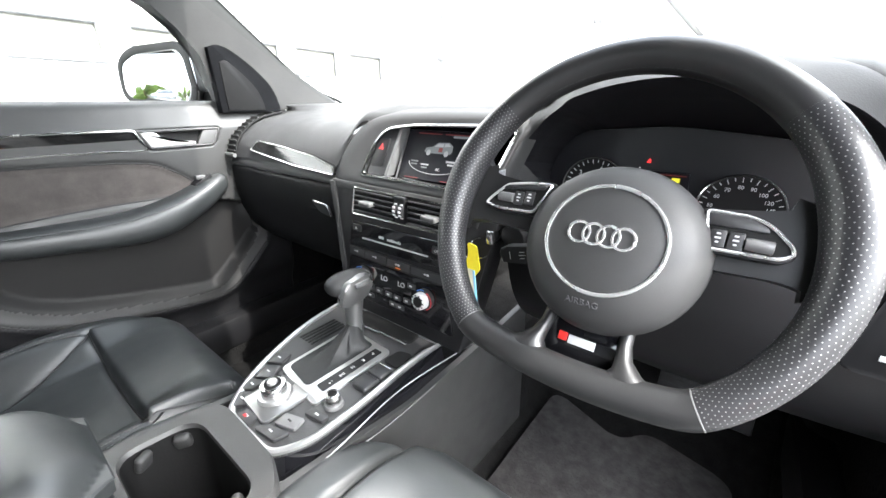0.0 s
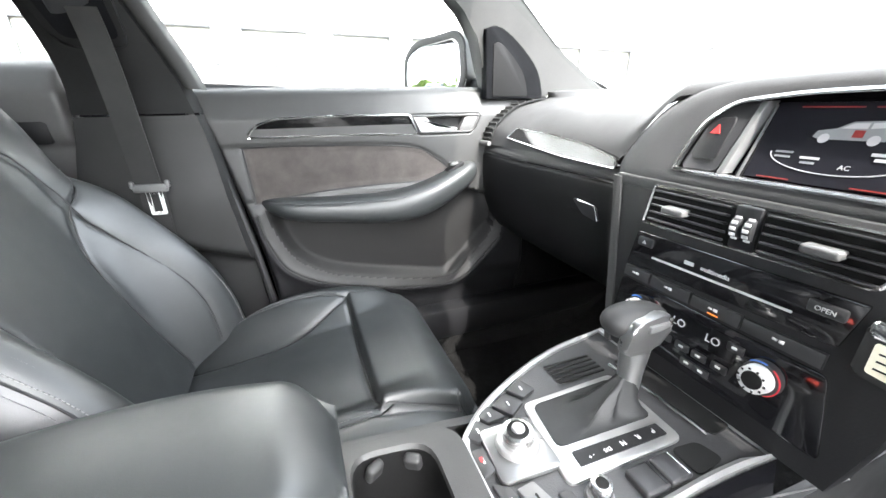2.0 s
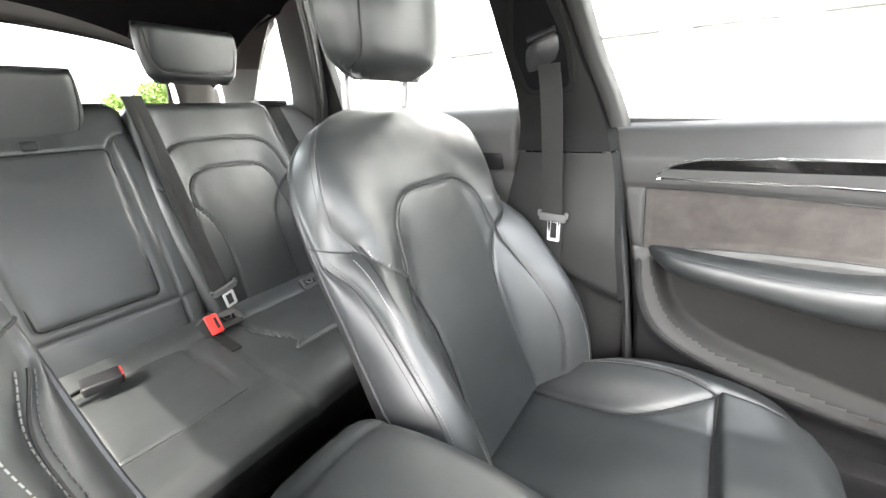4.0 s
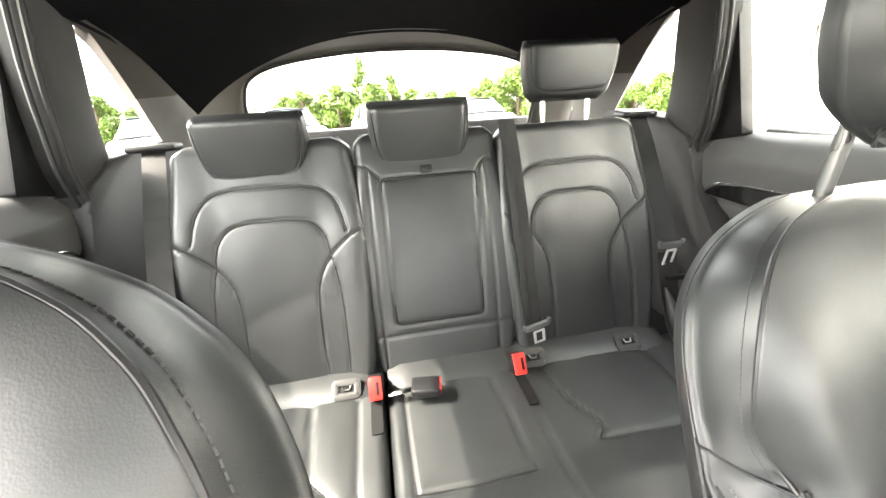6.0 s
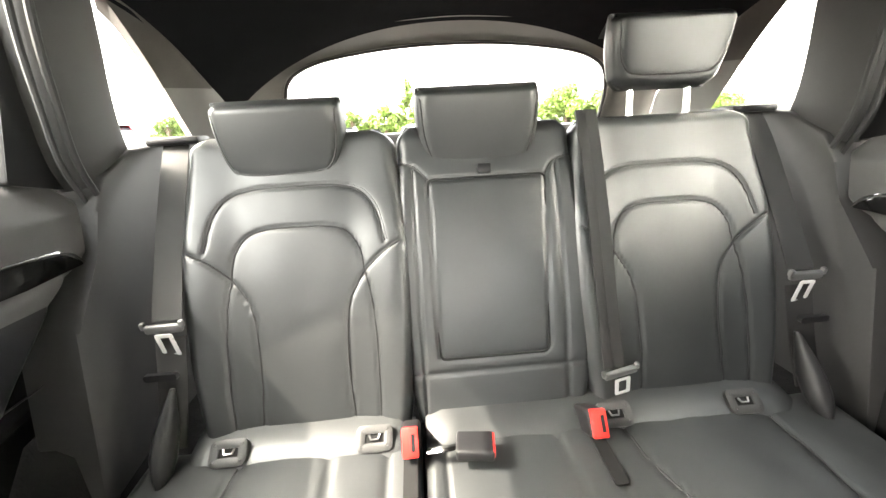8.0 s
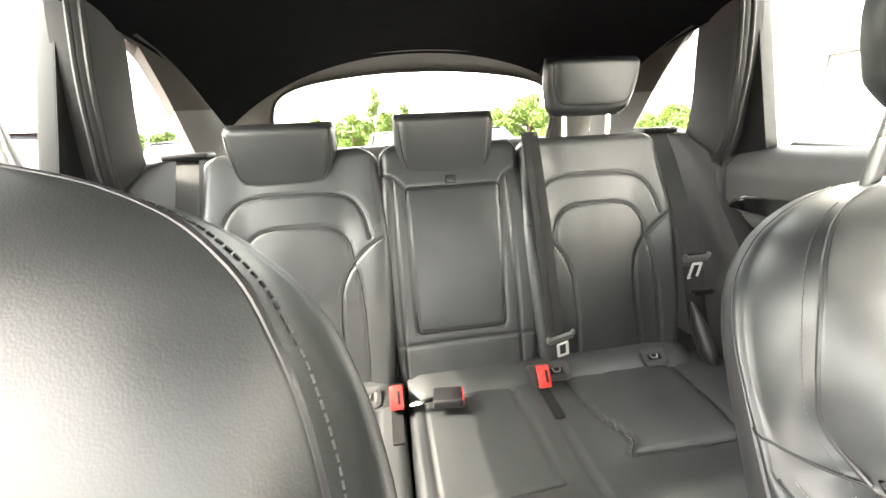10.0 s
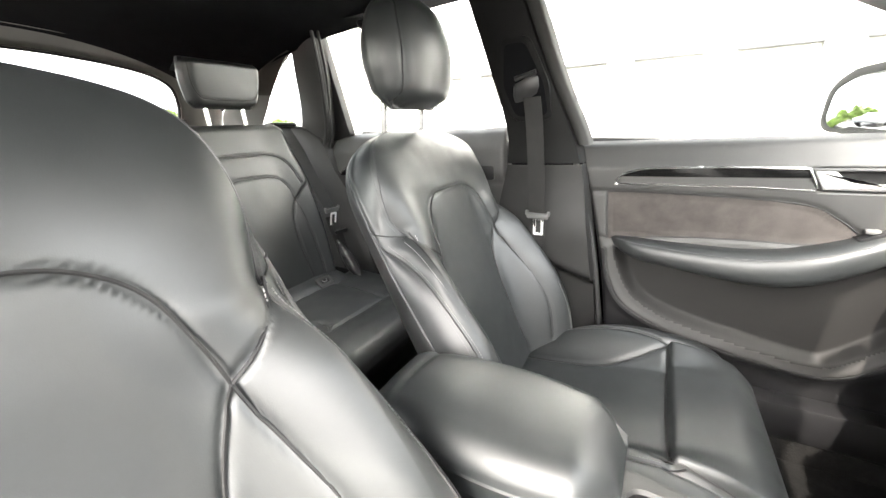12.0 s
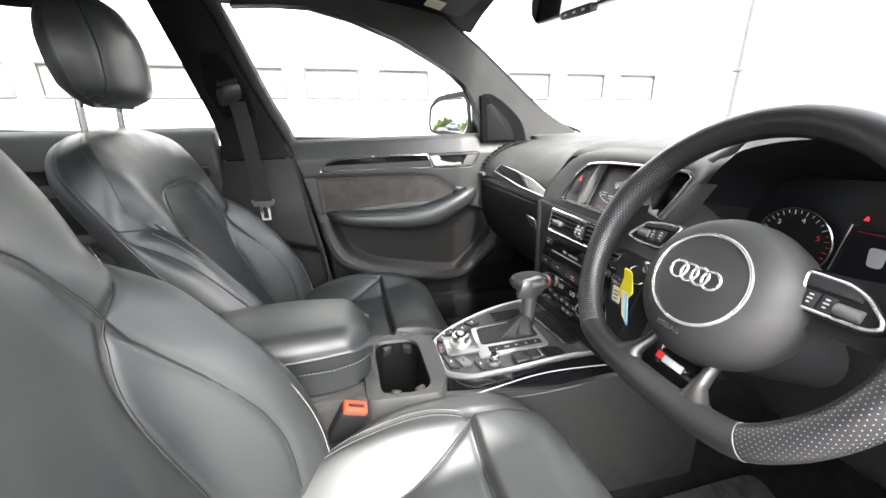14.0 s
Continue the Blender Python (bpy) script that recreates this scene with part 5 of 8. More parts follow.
tube(bm, [on_screen(0.055 + 0.055 * math.cos(a), 0.748 + 0.017 * math.sin(a)).translation for a in np.linspace(math.pi * 1.0, math.pi * 1.92, 24)], 0.0006, 5)
part("screen_arc", bm, GLOW, disp)
# a small drawing of an estate car, as bodywork with a cabin and wheels
def screen_shape(pts, m, lift):
    b = bm_new()
    vs = [b.verts.new(on_screen(x, z, lift).translation) for x, z in pts]
    b.faces.new(vs)
    part("screen_drawing", b, m, disp)


screen_shape([(0.028, 0.7645), (0.030, 0.7705), (0.044, 0.773), (0.054, 0.7795), (0.076, 0.7805), (0.085, 0.7755), (0.086, 0.766), (0.082, 0.763), (0.034, 0.7625)], GLOWG, 0.0004)
screen_shape([(0.047, 0.773), (0.055, 0.778), (0.066, 0.7785), (0.066, 0.7735)], GLOW, 0.0008)
screen_shape([(0.068, 0.7735), (0.068, 0.7785), (0.0755, 0.779), (0.081, 0.775)], GLOW, 0.0008)
screen_shape([(0.058, 0.7655), (0.058, 0.772), (0.066, 0.772), (0.066, 0.7655)], GLOWR, 0.0008)
for x in (0.038, 0.075):
    screen_shape([(x + 0.0045 * math.cos(a), 0.7635 + 0.0045 * math.sin(a)) for a in np.linspace(0, 6.28, 15)[:-1]], GLOW, 0.001)

# middle air vents
vout = rounded([(-0.102, 0.6455), (0.138, 0.6495), (0.152, 0.6985), (-0.096, 0.6985)], [0.006, 0.012, 0.010, 0.006], 5)
bm = bm_new()
slab(bm, vout, "y", -0.0012, 0.004, stack_y)
mv = part("middle_vent", bm, BLACK, stack)
bm = bm_new()
rim(bm, vout, "y", 0.002, -0.008, 0.0038, stack_y)
part("vent_rim", bm, CHROME, mv, "chrome rim round the vents")
for x0, x1 in ((-0.094, 0.010), (0.040, 0.140)):
    for k in range(5):
        z = 0.6545 + k * 0.0092
        bm = bm_new()
        e = 0.0105 * (k / 4.0) if x1 > 0.1 else 0.0
        box(bm, ((x0 + x1 - 0.008 + e) / 2, 0, 0), (x1 - x0 - 0.008 + e, 0.010, 0.0026), 0.0009, Matrix.Translation((0.003, stack_y(0, z) - 0.0045, z)) @ pose(0, 0, 0, -14, 0, 0))
        part("slat", bm, BUTTON, mv)
bm = bm_new()
box(bm, (0.026, stack_y(0, 0.673) - 0.004, 0.6735), (0.026, 0.010, 0.047), 0.003)
dv = part("vent_divider", bm, TRIM_DARK, mv)
for x in (0.0195, 0.0325):
    bm = bm_new()
    cyl(bm, (x - 0.0045, stack_y(0, 0.673) - 0.004, 0.6735), (x + 0.0045, stack_y(0, 0.673) - 0.004, 0.6735), 0.0125, n=24, bevel=0.001)
    w = part("thumbwheel", bm, BUTTON, dv)
    for k in range(5):
        a = radians(-60 + 30 * k)
        bm = bm_new()
        box(bm, (x, stack_y(0, 0.673) - 0.004 - 0.0126 * math.cos(a), 0.6735 + 0.0126 * math.sin(a)), (0.006, 0.0016, 0.0035), 0.0004)
        part("grip_mark", bm, MARK, w)
for x in (-0.052, 0.095):
    bm = bm_new()
    box(bm, (x, stack_y(0, 0.676) - 0.012, 0.6735), (0.030, 0.016, 0.009), 0.003, seg=3)
    part("vent_tab", bm, GREYBTN, mv, "grey adjuster tab")

# disc slot, button row, climate panel
cd = rounded([(-0.110, 0.585), (0.127, 0.592), (0.136, 0.6375), (-0.104, 0.6335)], 0.003, 3)
bm = bm_new()
slab(bm, cd, "y", -0.003, 0.006, stack_y, 0.001)
cdp = part("disc_panel", bm, GLOSS, stack)
bm = bm_new()
slab(bm, [(-0.072, 0.6035), (0.088, 0.6065), (0.088, 0.6085), (-0.072, 0.6058)], "y", -0.0045, 0.004, stack_y)
part("slot_line", bm, MARK, cdp, "pale line along the disc slot")
words("multimedia", 0.0075, Matrix.Translation((0.010, stack_y(0, 0.614) - 0.0040, 0.6155)) @ pose(0, 0, 0, 84.3, 0, 0), MARK, cdp)
bm = bm_new()
box(bm, (-0.022, stack_y(0, 0.614) - 0.0034, 0.6155), (0.012, 0.001, 0.0045))
part("maker_mark", bm, MARK, cdp)
for x, w in ((-0.087, 0.024), (0.111, 0.030)):
    bm = bm_new()
    box(bm, (x, stack_y(0, 0.625) - 0.0035, 0.6215), (w, 0.006, 0.013), 0.003)
    bt = part("panel_button", bm, BUTTON, cdp)
    if x > 0:
        words("OPEN", 0.0062, Matrix.Translation((x, stack_y(0, 0.625) - 0.0070, 0.6215)) @ pose(0, 0, 0, 84.3, 0, 0), MARK, bt)
    else:
        bm = bm_new()
        slab(bm, [(x - 0.003, 0.620), (x + 0.003, 0.620), (x, 0.6245)], "y", stack_y(0, 0.62) - 0.0072, 0.001)
        part("eject_mark", bm, MARK, bt)
for k, (x0, x1) in enumerate(((-0.110, -0.068), (-0.066, -0.009), (-0.007, 0.050), (0.052, 0.124))):
    bm = bm_new()
    slab(bm, [(x0, 0.5665 + 0.030 * (x0 + 0.11) * 0.1), (x1, 0.5665), (x1, 0.5825), (x0, 0.5815)], "y", -0.004, 0.008, stack_y, 0.002)
    bt = part("row_button", bm, BUTTON, stack)
    for j, dx in enumerate((-0.004, 0.002)):
        bm = bm_new()
        box(bm, ((x0 + x1) / 2 + dx, stack_y(0, 0.575) - 0.0043, 0.5752), (0.0045, 0.0012, 0.0035 if j else 0.0022), 0.0003)
        part("symbol", bm, MARK, bt)
bm = bm_new()
box(bm, (0.022, stack_y(0, 0.57) - 0.0043, 0.5692), (0.012, 0.0012, 0.0014))
part("lamp_mark", bm, material("orange_lamp", (0.8, 0.2, 0.03), 0.4, emit=0.04), stack)
cl = rounded([(-0.116, 0.482), (0.148, 0.482), (0.130, 0.5625), (-0.112, 0.5625)], 0.006, 3)
bm = bm_new()
slab(bm, cl, "y", -0.002, 0.006, stack_y, 0.001)
cp = part("climate_panel", bm, GLOSS, stack)
bm = bm_new()
slab(bm, rounded([(-0.040, 0.526), (0.058, 0.526), (0.056, 0.554), (-0.040, 0.554)], 0.003), "y", -0.0035, 0.004, stack_y)
part("climate_display", bm, GLOSS, cp)
for x in (-0.012, 0.031):
    words("LO", 0.0135, Matrix.Translation((x, stack_y(0, 0.541) - 0.0044, 0.5405)) @ pose(0, 0, 0, 84.3, 0, 0), GLOW, cp, "display_text")
TEAL = material("blue_ring", (0.04, 0.16, 0.6), 0.4)
REDR = material("red_ring", (0.55, 0.02, 0.03), 0.4)
for x in (-0.068, 0.087):
    c = Vector((x, stack_y(0, 0.532) - 0.002, 0.532))
    n = Vector((0, -1, 0.1)).normalized()
    bm = bm_new()
    cyl(bm, c, c + n * 0.010, 0.0185, 0.0175, n=36, bevel=0.0008)
    dl = part("dial", bm, BUTTON, cp)
    for a0, a1, m in ((-65, 60, REDR), (80, 130, TEAL)):
        bm = bm_new()
        tube(bm, [c + n * 0.0085 + Vector((0.0182 * math.cos(radians(a)), 0, 0.0182 * math.sin(radians(a)))) for a in np.linspace(a0, a1, 16)], 0.0008, 6)
        part("colour_arc", bm, m, dl)
    bm = bm_new()
    cyl(bm, c + n * 0.009, c + n * 0.021, 0.0150, 0.0142, n=36, bevel=0.001)
    part("chrome_ring", bm, TONGUE, dl, "chrome turning ring")
    bm = bm_new()
    cyl(bm, c + n * 0.0195, c + n * 0.0222, 0.0095, n=28, bevel=0.0006)
    part("dial_cap", bm, BLACK, dl)
    for k in range(10):
        a = 2 * math.pi * k / 10
        bm = bm_new()
        q = c + n * 0.0222 + Vector((0.0122 * math.cos(a), 0, 0.0122 * math.sin(a)))
        box(bm, q, (0.002, 0.001, 0.002))
        part("dial_mark", bm, BLACK, dl)
for k in range(9):
    x, z = (-0.048, -0.024, 0.0, 0.022, 0.046, -0.048, 0.03, 0.055, 0.012)[k], (0.516, 0.513, 0.513, 0.513, 0.514, 0.497, 0.497, 0.545, 0.497)[k]
    bm = bm_new()
    box(bm, (x, stack_y(0, z) - 0.0035, z), (0.018, 0.004, 0.010), 0.0015)
    bt = part("climate_button", bm, BUTTON, cp)
    bm = bm_new()
    box(bm, (x, stack_y(0, z) - 0.0058, z + 0.001), (0.006, 0.0008, 0.003), 0.0004)
    part("symbol", bm, MARK, bt)

# instrument cluster under its hood
# the cowl runs from the screen's rim and the dash top (outer line) to the edge of the dark recess (inner line)
COWL = [((0.190, 0.195, 0.760), (0.199, 0.134, 0.752)), ((0.206, 0.178, 0.787), (0.207, 0.147, 0.782)), ((0.224, 0.169, 0.807), (0.213, 0.163, 0.808)),
        ((0.243, 0.159, 0.824), (0.214, 0.182, 0.827)), ((0.265, 0.145, 0.837), (0.222, 0.205, 0.838)), ((0.285, 0.136, 0.849), (0.250, 0.228, 0.868)),
        ((0.335, 0.127, 0.862), (0.318, 0.240, 0.889)), ((0.390, 0.124, 0.867), (0.390, 0.245, 0.890)), ((0.460, 0.130, 0.862), (0.470, 0.240, 0.889)),
        ((0.525, 0.148, 0.840), (0.555, 0.228, 0.866)), ((0.570, 0.170, 0.800), (0.618, 0.212, 0.800)), ((0.590, 0.190, 0.755), (0.632, 0.205, 0.750)),
        ((0.575, 0.225, 0.712), (0.622, 0.196, 0.702)), ((0.530, 0.262, 0.684), (0.545, 0.178, 0.699)), ((0.375, 0.266, 0.680), (0.390, 0.174, 0.699)),
        ((0.262, 0.264, 0.684), (0.275, 0.182, 0.694)), ((0.212, 0.238, 0.722), (0.212, 0.132, 0.694)), ((0.196, 0.212, 0.748), (0.190, 0.112, 0.702))]
edge_in = spline([p for p, q in COWL] + [COWL[0][0]], 145)[:-1]
edge_out = spline([q for p, q in COWL] + [COWL[0][1]], 145)[:-1]
bm = bm_new()
rows = []
for k in np.linspace(0, 1, 9):
    rows.append([(a[0] + (b[0] - a[0]) * k, a[1] + (b[1] - a[1]) * k, a[2] + (b[2] - a[2]) * k + 0.010 * math.sin(math.pi * k) * float(smooth01((b[2] - 0.83) / 0.05))) for a, b in zip(edge_in, edge_out)])
grid(bm, rows, close_u=True)
part("cowl", bm, DASH, dash, angle=60)
inner = rounded([(0.215, 0.682), (0.535, 0.682), (0.555, 0.74), (0.520, 0.800), (0.375, 0.812), (0.238, 0.800), (0.205, 0.74)], 0.03, 6)
i_ = angled(inner, (0.375, 0.745), 72)
bm = bm_new()
ring = [i_[int(np.argmin([abs(np.angle(np.exp(1j * (math.atan2(q[1] - 0.745, q[0] - 0.375) - math.atan2(p[2] - 0.76, p[0] - 0.385))))) for q in i_]))] for p in edge_in]
rows = []
for k, d in ((0.0, 0.0), (0.04, 0.010), (0.35, 0.4), (0.9, 0.95), (1.0, 1.0)):
    rows.append([(p[0] + (q[0] - p[0]) * k, p[1] + (0.284 + 0.2 * max(0.0, q[1] - 0.74) - p[1]) * d, p[2] + (q[1] - p[2]) * k) for p, q in zip(edge_in, ring)])
grid(bm, rows, close_u=True)
part("cluster_hood", bm, material("cluster_hood_plastic", (0.010, 0.010, 0.012), 0.6, grain=0.4, grain_size=500, kind="cell", spec=0.2), dash, angle=60)
bm = bm_new()
slab(bm, i_, "y", 0.276, 0.01, lambda a, b: 0.20 * max(0.0, b - 0.74))
cluster = part("instrument_panel", bm, material("instrument_black", (0.007, 0.007, 0.009), 0.35), dash)
for gx, gz, gr, labels, a0, a1 in ((0.282, 0.716, 0.047, [("1", 236), ("2", 188), ("3", 135), ("4", 76), ("5", 20)], 225, -30), (0.468, 0.710, 0.047, [("50", 172), ("60", 147), ("70", 122), ("80", 97), ("90", 73), ("100", 51), ("120", 30), ("140", 12)], 225, -35)):
    bm = bm_new()
    cyl(bm, (gx, 0.2755, gz), (gx, 0.272, gz), gr, n=64)
    dial = part("gauge", bm, BLACK, cluster)
    bm = bm_new()
    tube(bm, [(gx + (gr + 0.001) * math.cos(a), 0.271, gz + (gr + 0.001) * math.sin(a)) for a in np.linspace(0, 2 * math.pi, 73)[:-1]], 0.0015, 6, close=True)
    part("gauge_ring", bm, CHROME, dial, "chrome ring")
    for k in range(25):
        a = radians(a0 + (a1 - a0) * k / 24)
        bm = bm_new()
        r0 = gr * (0.86 if k % 2 else 0.82)
        tube(bm, [(gx + r0 * math.cos(a), 0.2715, gz + r0 * math.sin(a)), (gx + gr * 0.95 * math.cos(a), 0.2715, gz + gr * 0.95 * math.sin(a))], 0.0005, 4)
        part("tick", bm, MARK if gx > 0.4 or k < 19 else REDMARK, dial)
    for text, deg in labels:
        a = radians(deg)
        words(text, 0.0066 if gx > 0.4 else 0.0105, Matrix.Translation((gx + gr * 0.68 * math.cos(a), 0.2712, gz + gr * 0.68 * math.sin(a))) @ pose(0, 0, 0, 90, 0, 0), MARK if not (gx < 0.4 and text == "5") else REDMARK, dial, "gauge_figure")
bm = bm_new()
slab(bm, [(0.338, 0.688), (0.412, 0.688), (0.406, 0.752), (0.346, 0.752)], "y", 0.2725, 0.003)
lcd = part("trip_display", bm, SCREEN, cluster)
bm = bm_new()
tube(bm, [(0.333, 0.271, 0.690), (0.343, 0.271, 0.756)], 0.0012, 6)
part("display_edge", bm, CHROME, cluster)
bm = bm_new()
b0 = rounded([(0.368, 0.708), (0.382, 0.708), (0.384, 0.732), (0.366, 0.732)], 0.004)
slab(bm, b0, "y", 0.2705, 0.002, None, 0.0005)
part("car_symbol", bm, GLOW, lcd)
bm = bm_new()
slab(bm, [(0.349, 0.7475), (0.403, 0.7475), (0.403, 0.7485), (0.349, 0.7485)], "y", 0.2715, 0.001)
part("display_line", bm, GLOWR, lcd)
bm = bm_new()
box(bm, (0.391, 0.271, 0.742), (0.010, 0.001, 0.006))
part("yellow_symbol", bm, material("yellow_lamp", (0.7, 0.6, 0.03), 0.4, emit=0.05), lcd)
bm = bm_new()
slab(bm, [(0.3505, 0.7625), (0.3555, 0.7625), (0.3555, 0.7665), (0.3535, 0.7685)], "y", 0.2745 + 0.005, 0.001)
bmesh.ops.translate(bm, vec=(0, -0.0065, 0), verts=bm.verts)
part("warning_lamp", bm, material("red_lamp", (0.8, 0.03, 0.03), 0.4, emit=0.12), cluster, "small red warning lamp")

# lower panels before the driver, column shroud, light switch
# the knee panel takes the darker plastic, which puts in its shade
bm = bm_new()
# the stretch beyond 0.60 is unseen and added to block stray light
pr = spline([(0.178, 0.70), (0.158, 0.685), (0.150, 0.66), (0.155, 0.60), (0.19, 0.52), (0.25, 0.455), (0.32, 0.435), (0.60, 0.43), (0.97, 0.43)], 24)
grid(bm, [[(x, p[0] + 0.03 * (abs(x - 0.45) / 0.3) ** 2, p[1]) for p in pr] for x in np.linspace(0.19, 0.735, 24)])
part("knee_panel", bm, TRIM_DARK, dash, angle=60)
bm = bm_new()
slab(bm, rounded([(0.575, 0.600), (0.70, 0.600), (0.715, 0.690), (0.590, 0.690)], 0.012), "y", 0.142, 0.02, None, 0.003)
ls = part("light_switch_panel", bm, TRIM_DARK, dash)
bm = bm_new()
cyl(bm, (0.655, 0.145, 0.640), (0.655, 0.120, 0.640), 0.021, 0.019, 28, 0.002)
part("light_switch", bm, BUTTON, ls)
for z in (0.622, 0.662):
    bm = bm_new()
    box(bm, (0.605, 0.141, z), (0.010, 0.001, 0.006), 0.0003)
    part("symbol", bm, MARK, ls)
bm = bm_new()
tube(bm, [(0.370, 0.035, 0.672), (0.370, 0.09, 0.650), (0.370, 0.17, 0.625), (0.370, 0.26, 0.60)], [0.058, 0.066, 0.072, 0.074], 28, flat=0.72)
part("column_shroud", bm, TRIM_DARK, dash)
for s in (-1, 1):
    sm = Matrix.Translation((0.37 + s * 0.030, 0.072, 0.684 + 0.012 * (s + 1))) @ pose(0, 0, 0, 0, s * 14 - (s + 1) * 10, 0)
    bm = bm_new()
    slab(bm, rounded([(0.0, -0.009), (s * 0.075, -0.0115), (s * 0.104, -0.010), (s * 0.106, 0.006), (s * 0.098, 0.0115), (s * 0.02, 0.010)], 0.004, 4), "y", -0.008, 0.016, None, 0.003)
    bmesh.ops.transform(bm, matrix=sm, verts=bm.verts)
    st = part("stalk", bm, TRIM_DARK, dash, angle=50)
    bm = bm_new()
    tube(bm, [sm @ Vector((s * x, -0.0065, z)) for x, z in ((0.101, 0.0095), (0.1035, 0.0), (0.102, -0.008))], 0.0013, 6)
    part("stalk_edge", bm, GREYBTN, st)
    for x, z, w, h in () if s > 0 else ((0.090, 0.0, 0.0008, 0.010), (0.073, 0.004, 0.007, 0.001), (0.073, 0.0, 0.009, 0.001), (0.073, -0.004, 0.006, 0.001), (0.050, 0.005, 0.006, 0.001), (0.050, 0.001, 0.008, 0.001), (0.051, -0.003, 0.006, 0.001), (0.042, 0.001, 0.0012, 0.010), (0.036, -0.004, 0.004, 0.004)):
        bm = bm_new()
        box(bm, (s * x, -0.0083, z), (w, 0.0008, h), 0.0002, sm)
        part("symbol", bm, MARK, st)
# ignition lock with the key, ring, fob and paper tags
bm = bm_new()
cyl(bm, (0.232, 0.19, 0.672), (0.226, 0.118, 0.664), 0.022, 0.019, 28, 0.002)
part("ignition_lock", bm, TRIM_DARK, dash)

key = thing("car_key", "black car key with steel ring and yellow paper tag", "key", pose(0.176, 0.114, 0.656))
bm = bm_new()
box(bm, (0.024, 0.0, 0.008), (0.013, 0.032, 0.022), 0.004)
part("key_bow", bm, STEEL, key, "steel key bow")
for c, r, tl in (((0.008, -0.012, -0.012), 0.015, 20), ((-0.010, -0.018, -0.022), 0.012, -30)):
    bm = bm_new()
    mt = Matrix.Translation(Vector(c)) @ pose(0, 0, 0, 75, 0, tl)
    tube(bm, [mt @ Vector((r * math.cos(a), r * math.sin(a), 0)) for a in np.linspace(0, 2 * math.pi, 25)[:-1]], 0.0012, 6, close=True)
    part("split_ring", bm, STEEL, key, "steel split ring")
bm = bm_new()
slab(bm, rounded([(-0.017, -0.075), (0.013, -0.078), (0.017, -0.030), (-0.016, -0.026)], 0.006), "y", -0.026, 0.013, None, 0.003)
bmesh.ops.translate(bm, vec=(-0.018, 0, 0), verts=bm.verts)
fob = part("fob", bm, RUBBER, key)
bm = bm_new()
slab(bm, rounded([(-0.032, -0.038), (-0.002, -0.040), (-0.002, -0.024), (-0.032, -0.022)], 0.004), "y", -0.028, 0.016, None, 0.003)
part("fob_top", bm, STEEL, fob)
bm = bm_new()
slab(bm, rounded([(-0.026, -0.069), (-0.008, -0.071), (-0.006, -0.043), (-0.026, -0.041)], 0.003), "y", -0.0275, 0.002)
pn = part("fob_keys", bm, PAPER, fob)
for k in range(3):
    bm = bm_new()
    box(bm, (-0.0165, -0.0285, -0.049 - 0.007 * k), (0.010, 0.001, 0.0012))
    part("key_mark", bm, BLACK, pn)
bm = bm_new()
slab(bm, rounded([(0.004, -0.062), (0.020, -0.066), (0.030, -0.050), (0.024, -0.014), (0.010, -0.010), (0.012, -0.026)], 0.004), "y", -0.034, 0.0016, lambda a, b: 0.25 * (a - 0.01))
bmesh.ops.translate(bm, vec=(-0.013, 0.004, 0.010), verts=bm.verts)
part("yellow_tag", bm, YELLOW, key, "bright yellow paper tag")
bm = bm_new()
slab(bm, [(-0.002, -0.040), (0.007, -0.042), (0.013, -0.098), (0.004, -0.085)], "y", -0.030, 0.0012, lambda a, b: 0.3 * a)
tg = part("paper_tag", bm, PAPER, key, "cream paper tag with a blue edge")
bm = bm_new()
slab(bm, [(0.0065, -0.042), (0.0095, -0.043), (0.0155, -0.100), (0.0125, -0.097)], "y", -0.0305, 0.0014, lambda a, b: 0.3 * a)
part("blue_edge", bm, BLUE, tg)

# ---- steering wheel ----
WT = radians(25.6)
wheel = thing("steering_wheel", "black leather steering wheel with flat bottom and chrome-ringed airbag cover", "steering wheel", Matrix.Translation((0.367, 0.038, 0.726)) @ Matrix(((1, 0, 0), (0, math.sin(WT), -math.cos(WT)), (0, math.cos(WT), math.sin(WT)))).to_4x4())
# in the wheel's own space x is right, y is up along the wheel, z towards the driver
def rim_path(n=144):
    out = []
    for k in range(n):
        a = 2 * math.pi * k / n
        x, y = 0.168 * math.cos(a), 0.168 * math.sin(a)
        if y < -0.131:
            y = -0.131 - (abs(y) - 0.131) * 0.32
        out.append(Vector((x, y, 0.017)))
    # even out the corners
    for _ in range(3):
        out = [(out[i - 1] + out[i] * 2 + out[(i + 1) % n]) / 4 for i in range(n)]
    return out


HUB = material("airbag_cover_vinyl", (0.026, 0.026, 0.0258), 0.58, grain=0.10, grain_size=900, kind="cell", vary=0.08, rough_vary=0.06)
PERF = material("perforated_leather", (0.015, 0.015, 0.0162), 0.38, relief=0.15, relief_size=25, vary=0.12)
RIMLEATHER = material("smooth_rim_leather", (0.016, 0.016, 0.0162), 0.38, grain=0.07, grain_size=900, kind="cell", relief=0.06, relief_size=22, vary=0.1, rough_vary=0.06)
HOLE = material("perforation", (0.19, 0.19, 0.19), 0.5)
path = rim_path()


